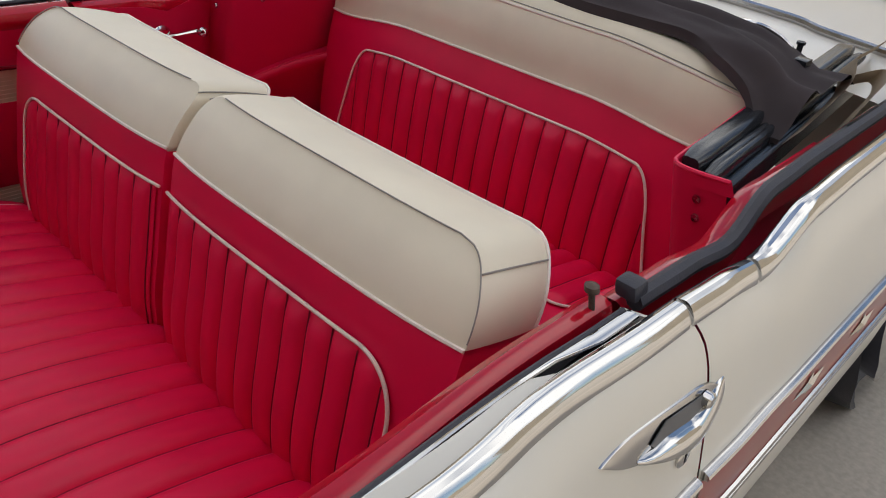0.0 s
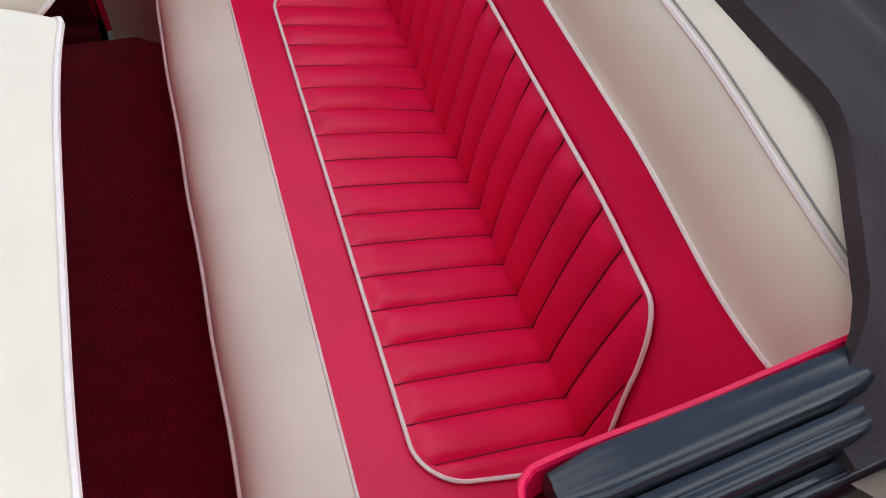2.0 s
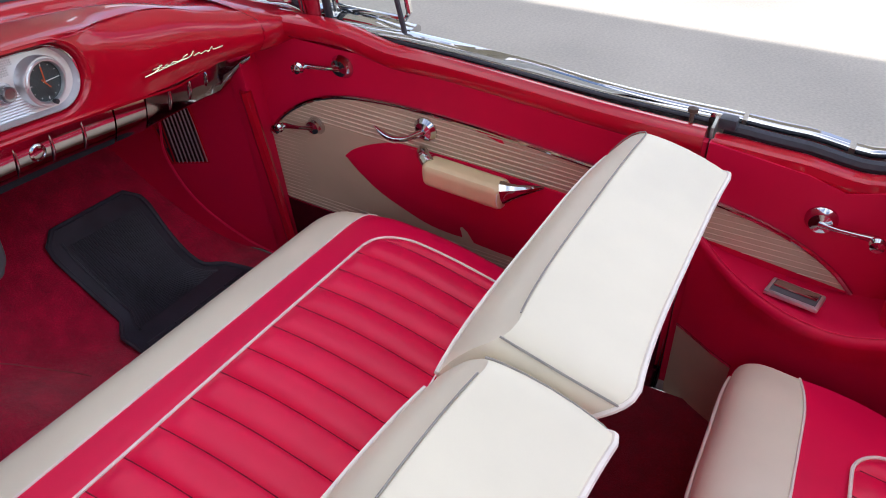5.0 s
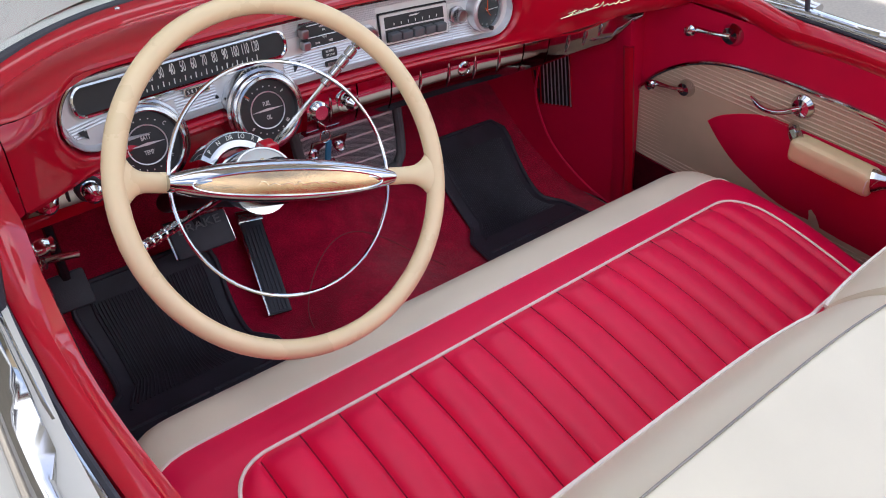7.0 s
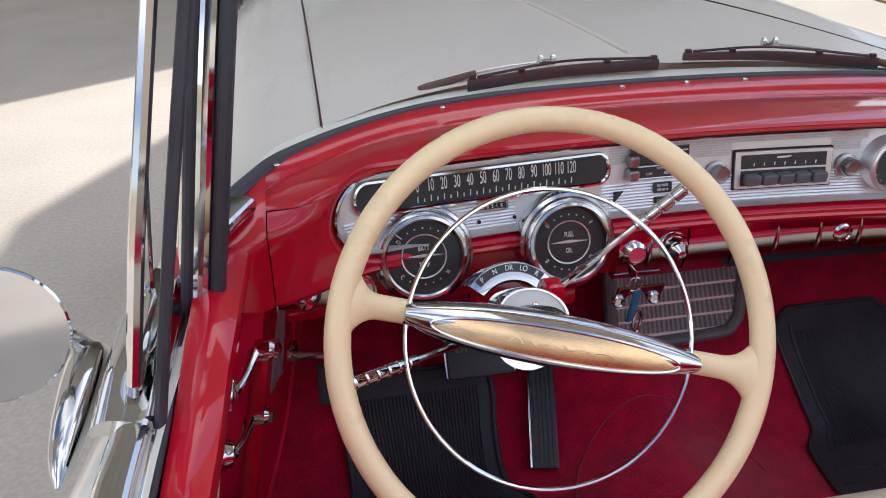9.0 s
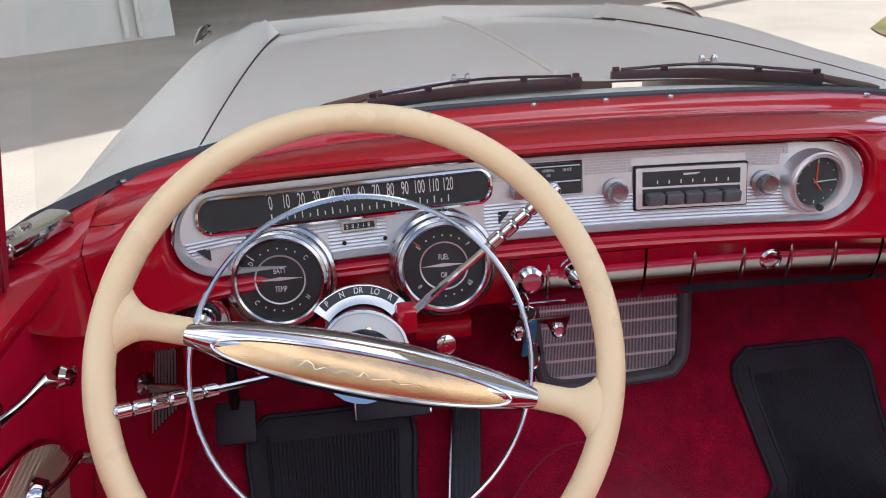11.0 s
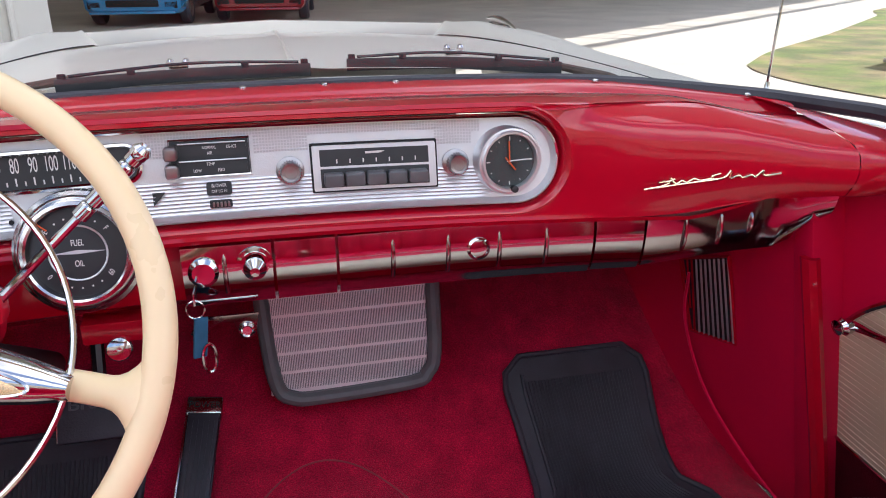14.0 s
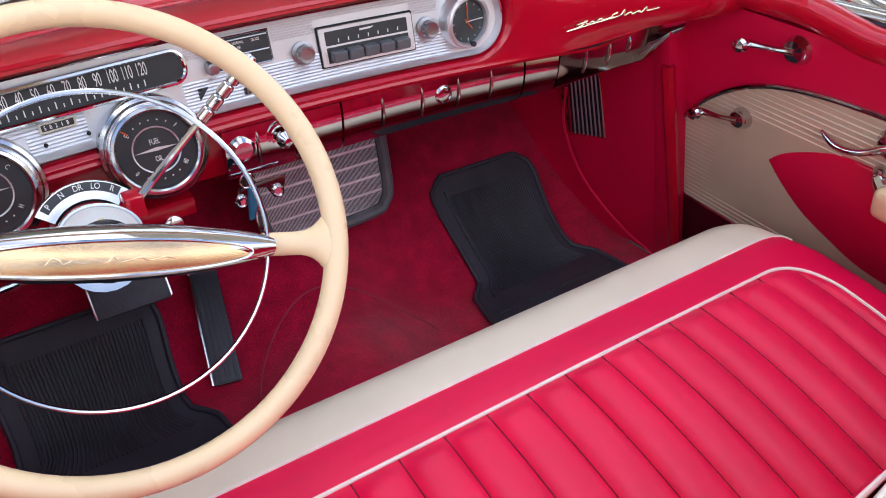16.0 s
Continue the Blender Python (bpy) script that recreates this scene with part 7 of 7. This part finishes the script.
# an added, unseen roof off to the sunny side, shaped to shade the cabin
shade = thing("canopy", "unseen flat canopy added to shade the cabin", "canopy", (6, 1, 0))
hz = 9.0
off = Vector((sun_way.x, sun_way.y, 0)) * (hz / sun_way.z)
cx0, cx1, cy0, cy1 = -1.75 + off.x, 4.4 + off.x, -5.5 + off.y, 3.4 + off.y
part("roof", prism([(cx0, cy0), (cx1, cy0), (cx1, cy1), (cx0 + 0.50, cy1), (cx0, cy1 - 1.07)], lambda a, b, d: (a, b, d), hz, hz + 0.2), ROOF_GREY, shade)
for x, y in ((cx1 - 0.2, cy0 + 0.2), (cx1 - 0.2, cy1 - 0.2)):
    part("post", tube([(x, y, 0), (x, y, hz)], 0.09, 12), WALL_WHITE, shade)

# plain buildings that close the court on the other sides
for name_, c_, s_ in (("court_wall_west", (-24, -2, 1.5), (0.4, 40, 3.0)), ("court_wall_south", (4, -17, 2.6), (40, 0.4, 5.2)), ("court_wall_east", (30, 8, 2.6), (0.4, 60, 5.2))):
    tagged(part(name_, box(c_, s_), STUCCO, None), "plain beige stucco court wall", "wall", kind="structure")

# lawn with its kerb edge, and a utility pedestal
lawn = [(5.35, 6.95), (6.5, 8.1), (8.75, 9.84), (12.0, 12.6), (15.2, 15.3), (30, 22), (30, -4), (9, -1), (6.6, 1.5), (5.7, 3.2), (5.30, 4.5), (5.10, 5.6), (5.15, 6.4)]
lw = patch("lawn", [(p.x, p.y) for p in spline([(a, b, 0) for a, b in lawn + lawn[:1]], 72)][:-1], 0.012, GRASS)
# bare brown patches between the green
gn_ = GRASS.node_tree
pn, pr = gn_.nodes.new("ShaderNodeTexNoise"), gn_.nodes.new("ShaderNodeValToRGB")
pn.inputs["Scale"].default_value, pn.inputs["Detail"].default_value = 1.1, 6.0
pr.color_ramp.elements[0].position, pr.color_ramp.elements[0].color = 0.42, (0.11, 0.135, 0.030, 1)
pr.color_ramp.elements[1].position, pr.color_ramp.elements[1].color = 0.60, (0.20, 0.155, 0.07, 1)
gn_.links.new(gn_.nodes["Texture Coordinate"].outputs["Object"], pn.inputs["Vector"])
gn_.links.new(pn.outputs["Fac"], pr.inputs["Fac"])
gn_.links.new(pr.outputs["Color"], gn_.nodes["Hue/Saturation/Value"].inputs["Color"])
tagged(lw, "patchy dry green lawn", "lawn", kind="structure")
ped = thing("utility_pedestal", "grey concrete utility pedestal standing on the lawn", "utility box", (7.17, 6.57, 0))
part("body", box((7.17, 6.57, 0.55), (0.30, 0.30, 1.1), 0.03), CONCRETE, ped)
part("plinth", box((7.17, 6.57, 0.03), (0.36, 0.36, 0.06), 0.02), CONCRETE, ped)


def parked_car(at, heading, paint, label):
    """A modern saloon seen from the front, in the shaded bay."""
    c = thing("parked_car", label, "car", at)
    m = Matrix.Translation(at) @ pose(0, 0, 0, 0, 0, heading)
    side = [(-2.2, 0.30, 0.78), (-2.15, 0.24, 0.86), (-1.6, 0.22, 0.90), (0, 0.22, 0.92), (1.6, 0.22, 0.92), (2.1, 0.24, 0.95), (2.2, 0.30, 0.90)]
    rows = []
    for y, zb, w in side:
        zt = {-2.2: 0.62, -2.15: 0.74, -1.6: 0.86, 0: 0.95, 1.6: 0.98}.get(y, 0.95)
        rows.append([m @ Vector((x * w, y, z)) for x, z in ((0, zb), (0.9, zb), (1.0, zb + 0.10), (1.02, zb + 0.35), (0.97, zt - 0.06), (0.85, zt), (0.4, zt + 0.03), (0, zt + 0.035), (-0.4, zt + 0.03), (-0.85, zt), (-0.97, zt - 0.06), (-1.02, zb + 0.35), (-1.0, zb + 0.10), (-0.9, zb))])
    bm = grid(rows, True)
    for e in (rows[0], rows[-1]):
        bm.faces.new([bm.verts.new(p) for p in e])
    bmesh.ops.recalc_face_normals(bm, faces=bm.faces)
    body = part("body", bm, paint, c, "", 50)
    rows = [[m @ Vector((x * w, y, z)) for x in (-1, -0.5, 0, 0.5, 1)] for y, w, z in ((-1.1, 0.78, 0.92), (-0.35, 0.60, 1.38), (0.9, 0.60, 1.40), (1.9, 0.74, 0.97))]
    part("cabin", grid(rows), BLACK_GLOSS, c, "dark glazed cabin")
    part("grille", box(m @ Vector((0, -2.19, 0.42)), (0.95, 0.06, 0.13), 0.03, m.to_3x3()), DARK, body, "dark lower grille")
    part("splitter", box(m @ Vector((0, -2.20, 0.255)), (1.55, 0.10, 0.05), 0.02, m.to_3x3()), paint, body)
    for s in (-1, 1):
        part("headlamp", box(m @ Vector((s * 0.66, -2.10, 0.66)), (0.34, 0.16, 0.11), 0.04, m.to_3x3()), CHROME_WORN, body)
        part("fog_intake", box(m @ Vector((s * 0.68, -2.16, 0.40)), (0.26, 0.08, 0.15), 0.03, m.to_3x3()), DARK, body)
        for y in (-1.40, 1.40):
            wl = part("wheel", lathe([(0.1, -0.1), (0.30, -0.1), (0.33, -0.06), (0.33, 0.06), (0.30, 0.1), (0.1, 0.1)], m @ Vector((s * 0.82, y, 0.33)), m.to_3x3() @ Vector((s, 0, 0)), 28), BLACK_RUBBER, c)
            part("rim", lathe([(0.22, 0.09), (0.2, 0.105), (0.0, 0.10)], m @ Vector((s * 0.82, y, 0.33)), m.to_3x3() @ Vector((s, 0, 0)), 20), CHROME_WORN, wl)
    return c


parked_car((-2.05, 17.0, 0), -6, BLUE_CAR, "bright blue modern car parked in the garage bay")
parked_car((0.25, 17.4, 0), -6, RED_CAR, "dark red modern car parked in the garage bay")

# ---- folded roof, wipers, mirror, aerial ----
BEND[0] = centred
roof = thing("folded_roof", "folded brown-black canvas roof with black side rails", "folded roof", (0, -2.0, 0.95))
rows = []
for j in range(37):
    v = j / 36
    row = []
    for i in range(73):
        x = lerp(-0.675, 0.675, i / 72)
        y0 = -1.713 + 0.060 * smooth((abs(x) - 0.38) / 0.20) + 0.05 * smooth((abs(x) - 0.56) / 0.10)
        y = lerp(y0, -1.990 + 0.07 * smooth((abs(x) - 0.25) / 0.3), v)
        base = pick([(-1.99, 0.972), (-1.93, 1.000), (-1.88, 1.026), (-1.80, 1.038), (-1.715, 1.030), (-1.67, 1.012), (-1.60, 0.975)], y)[0]
        fold = 0.020 * noise.noise(Vector((x * 4.5, v * 4.0, 0.3))) + 0.012 * math.sin(v * 14 + x * 4.2 + 2.2 * noise.noise(Vector((x * 3, v * 2, 2))))
        low = 0.045 * clamp((abs(x) - 0.47) / 0.15) ** 2
        row.append(Vector((x, y + 0.02 * noise.noise(Vector((x * 3, 0, 5))) * (1 - v), base + max(fold, -0.010) * smooth(v * 6 + 0.15) * smooth((1 - v) * 6) - low)))
    rows.append(row)
edge_ = [p + Vector((0, 0.004, -0.020)) for p in rows[0]]
rows.insert(0, edge_)
part("canvas", grid(rows, flip=True), TOP_CLOTH, roof, "folded brown-black canvas", 60)
BEND[0] = side_shape
for s in (-1, 1):
    # ridged rails that draw in towards the tail
    for x, z, w, h in ((0.690, 0.972, 0.038, 0.030), (0.722, 0.958, 0.026, 0.034), (0.745, 0.942, 0.018, 0.030)):
        rows = []
        for j in range(25):
            y = lerp(-1.442, -2.30, j / 24)
            c = x - 0.078 * (-1.415 - y) / 0.885
            e = 1.0 if 0 < j < 24 else 0.75
            rows.append([Vector((s * (c + a * w / 2 * e), y, z + b * h / 2 * e)) for a, b in ((-1, -1), (-1, 0.5), (-0.8, 0.9), (-0.3, 1.0), (0.0, 0.88), (0.3, 1.0), (0.8, 0.9), (1, 0.5), (1, -1))])
        bm = grid(rows)
        for end in (rows[0], rows[-1]):
            bm.faces.new([bm.verts.new(p) for p in end])
        bmesh.ops.recalc_face_normals(bm, faces=bm.faces)
        part("side_rail", bm, BLACK_GLOSS, roof, "black folded roof rail", 50)
    part("hinge", lathe([(0.016, -0.01), (0.018, 0), (0.012, 0.012), (0.0, 0.014)], (s * 0.690, -1.452, 0.946), (0, 1, 0), 16), CHROME_WORN, roof, "metal roof hinge")
    part("hinge_arm", box((s * 0.722, -1.458, 0.922), (0.05, 0.02, 0.03), 0.005), CHROME_WORN, roof)
BEND[0] = None
for s in (-1, 1):
    # beige webbing that runs back beside the rails, with a slack loop
    mid = [(0.678, -1.590, 0.945), (0.668, -1.74, 0.955), (0.652, -1.875, 0.962), (0.622, -1.97, 0.978), (0.612, -2.05, 0.970), (0.600, -2.26, 0.962)]
    strap = [[Vector((CX + s * (p.x + 0.018 + 0.014 * u), p.y + 0.006 * u, p.z + 0.020 * u)) for u in (-1, 0, 1)] for p in spline(mid, 24)]
    bm = grid(strap)
    bmesh.ops.solidify(bm, geom=bm.faces[:], thickness=0.002)
    part("strap", bm, TOP_BEIGE, roof, "beige canvas strap", 60)
    loop = [(0.650, -1.90, 0.965), (0.684, -1.955, 0.975), (0.708, -1.90, 0.972), (0.716, -1.80, 0.962), (0.722, -1.70, 0.950)]
    bm = grid([[Vector((CX + s * (p.x + 0.014 + 0.010 * u), p.y, p.z + 0.016 * u)) for u in (-1, 0, 1)] for p in spline(loop, 24)])
    bmesh.ops.solidify(bm, geom=bm.faces[:], thickness=0.002)
    part("strap_loop", bm, TOP_BEIGE, roof, "slack beige canvas loop", 60)
part("latch_plate", prism([(-0.405, -1.835), (-0.590, -1.815), (-0.590, -1.845), (-0.405, -1.868)], lambda a, b, d: (a, b, d + 0.0), 0.992, 1.004, 0.002), BLACK_GLOSS, roof, "black latch plate")
latch_ = part("latch_disc", lathe([(0.022, -0.006), (0.024, 0), (0.022, 0.006), (0.010, 0.009), (0.0, 0.010)], (-0.408, -1.925, 1.008), (0, 0.25, 1), 22), CHROME, roof, "chrome roof latch disc")
part("latch_arm", tube(spline([(-0.416, -1.918, 1.012), (-0.455, -1.905, 1.020), (-0.500, -1.895, 1.012), (-0.530, -1.890, 0.998)], 14), 0.0055, 8, squash=1.4), CHROME_WORN, latch_, "steel latch arm")
part("latch_pin", lathe([(0.006, 0), (0.006, 0.024), (0.009, 0.026), (0.009, 0.031), (0.0, 0.033)], (-0.540, -1.905, 0.982), (0, 0, 1), 12), BLACK_GLOSS, roof, "small black pin")

# wipers
BEND[0] = None
for pts, pivot, elbow in ((((-0.328, 0.340, 1.022), (-0.14, 0.383, 1.026), (0.048, 0.392, 1.026)), (-0.395, 0.375, 1.012), (-0.16, 0.425, 1.034)), (((0.110, 0.415, 1.028), (0.28, 0.392, 1.028), (0.456, 0.322, 1.022)), (0.530, 0.300, 1.006), (0.300, 0.440, 1.040))):
    wiper = thing("windscreen_wiper", "black rubber wiper with a bright arm on the windscreen", "wiper", pivot, "pair of wipers")
    a, b, c = (Vector(p) for p in pts)
    pv, el = Vector(pivot), Vector(elbow)
    rows = []
    for p in spline([a, b, c], 18):
        rows.append([p + Vector((0, dy, dz)) for dy, dz in ((-0.003, -0.011), (-0.0045, 0.004), (-0.003, 0.009), (0.003, 0.009), (0.0045, 0.004), (0.003, -0.011))])
    bm = grid(rows, True)
    for end in (rows[0], rows[-1]):
        bm.faces.new([bm.verts.new(q) for q in end])
    bmesh.ops.recalc_face_normals(bm, faces=bm.faces)
    blade = part("blade", bm, BLACK_PLASTIC, wiper)
    part("bridge", tube(spline([a.lerp(b, 0.1) + Vector((0, 0, 0.012)), b + Vector((0, 0.004, 0.016)), c.lerp(b, 0.1) + Vector((0, 0, 0.012))], 16), 0.0026, 6), BLACK_GLOSS, blade)
    for u, w in ((a, 0.05), (a, 0.55), (c, 0.55), (c, 0.05)):
        part("bridge_claw", box(u.lerp(b, w) + Vector((0, 0.002, 0.011)), (0.012, 0.009, 0.010), 0.002), BLACK_GLOSS, blade)
    part("arm", tube(spline([pv, pv.lerp(el, 0.5) + Vector((0, 0.004, 0.006)), el], 10), [0.004, 0.004, 0.0038, 0.0035, 0.003, 0.003, 0.003, 0.0028, 0.0028, 0.0028, 0.0028], 8), CHROME_WORN, wiper, "thin steel wiper arm")
    part("pivot_arm", tube([pv + (pv - el) * 0.06, pv, pv.lerp(el, 0.40) + Vector((0, 0.004, 0.006))], [0.006, 0.0085, 0.0055], 8), RUST, wiper, "rust-brown wiper arm root")
    clip = part("clip", box(el + Vector((0, 0, -0.002)), (0.030, 0.012, 0.012), 0.003), CHROME_WORN, wiper, "steel clip joining arm and blade")
    for q in (-1, 1):
        part("clip_screw", lathe([(0.006, 0), (0.006, 0.006), (0.003, 0.009), (0.0, 0.009)], el + Vector((q * 0.012, -0.002, 0.003)), (0, -0.3, 1), 10), CHROME, clip)

# rear-view mirror, hung from the header
view = thing("rear_view_mirror", "chrome-rimmed rear-view mirror hung from the windscreen header", "mirror", (0.098, 0.0, 1.25))
vm = Matrix.Translation((0.102, 0.0, 1.259)) @ pose(0, 0, 0, 12, 2.0, -6)


def oval(k, n, a, b, r):
    """A long rounded outline: half width a, half height b, corner radius r."""
    t = 2 * math.pi * k / n
    c, q = math.cos(t), math.sin(t)
    return ((a - r) * (1 if c > 0 else -1) + r * c, (b - r) * (1 if q > 0 else -1) + r * q)


rows = []
for k in range(64):
    row = []
    for i, d in ((0.004, -0.0075), (0.001, -0.0085), (0.0, -0.005), (0.002, 0.004), (0.008, 0.013), (0.018, 0.018)):
        x, z = oval(k, 64, 0.146 - i, 0.033 - i, 0.026 - i)
        row.append(vm @ Vector((x, d, z)))
    rows.append(row)
bm = grid(rows + rows[:1])
bm.faces.new([bm.verts.new(r[-1]) for r in rows])
bmesh.ops.remove_doubles(bm, verts=bm.verts, dist=1e-5)
bmesh.ops.recalc_face_normals(bm, faces=bm.faces)
shell = part("shell", bm, CHROME, view, "rounded chrome mirror shell")
bm = bmesh.new()
bm.faces.new([bm.verts.new(vm @ Vector((x, -0.007, z))) for x, z in [oval(k, 64, 0.142, 0.029, 0.024) for k in range(64)]])
part("mirror_glass", bm, MIRROR, shell, "mirror glass")
part("day_night_tab", box(vm @ Vector((-0.006, -0.004, -0.036)), (0.048, 0.006, 0.010), 0.002, vm.to_3x3()), LAMP_RED, view, "dark red tilt tab")
part("stem", tube(spline([vm @ Vector((0, 0.015, 0.012)), vm @ Vector((0, 0.028, 0.06)), (0.05, -0.062, 1.40)], 8), 0.006, 8), CHROME, view)

# driver's door mirror
mir = thing("door_mirror", "round chrome door mirror on a tapered stalk", "mirror", (-0.858, -0.30, 0.90))
part("foot", tube(spline([(-0.848, -0.396, 0.902), (-0.848, -0.35, 0.916), (-0.849, -0.26, 0.928), (-0.850, -0.205, 0.922)], 12), [0.003, 0.008, 0.011, 0.014, 0.016, 0.018, 0.019, 0.020, 0.020, 0.020, 0.019, 0.016, 0.006], 12, squash=0.8), CHROME, mir, "tapered chrome mirror foot")
part("stem", tube(spline([(-0.850, -0.225, 0.928), (-0.864, -0.238, 0.955), (-0.888, -0.262, 0.985)], 6), 0.010, 10), CHROME, mir)
mc, ma = Vector((-0.905, -0.297, 1.002)), Vector((0.151, -0.976, 0.162)).normalized()
head = part("head", lathe([(0.0, -0.038), (0.034, -0.033), (0.058, -0.017), (0.066, -0.002), (0.066, 0.001), (0.0640, 0.0025)], mc, ma, 40), CHROME, mir, "round chrome mirror shell")
part("mirror_glass", lathe([(0.0645, 0.0012), (0.0, 0.0012)], mc, ma, 40), MIRROR, head, "mirror glass")
# aerial on the passenger's wing
aerial = thing("radio_aerial", "thin chrome radio aerial on the front wing", "aerial", (0.744, 0.173, 0.99))
part("base", lathe([(0.011, 0), (0.010, 0.006), (0.005, 0.012), (0.0035, 0.030), (0.0, 0.031)], (0.744, 0.173, 0.978), (0, 0, 1), 16), CHROME_WORN, aerial)
part("mast", tube([(0.744, 0.173, 1.0), (0.750, 0.158, 1.4), (0.756, 0.143, 1.75)], 0.0022, 8), CHROME, aerial)
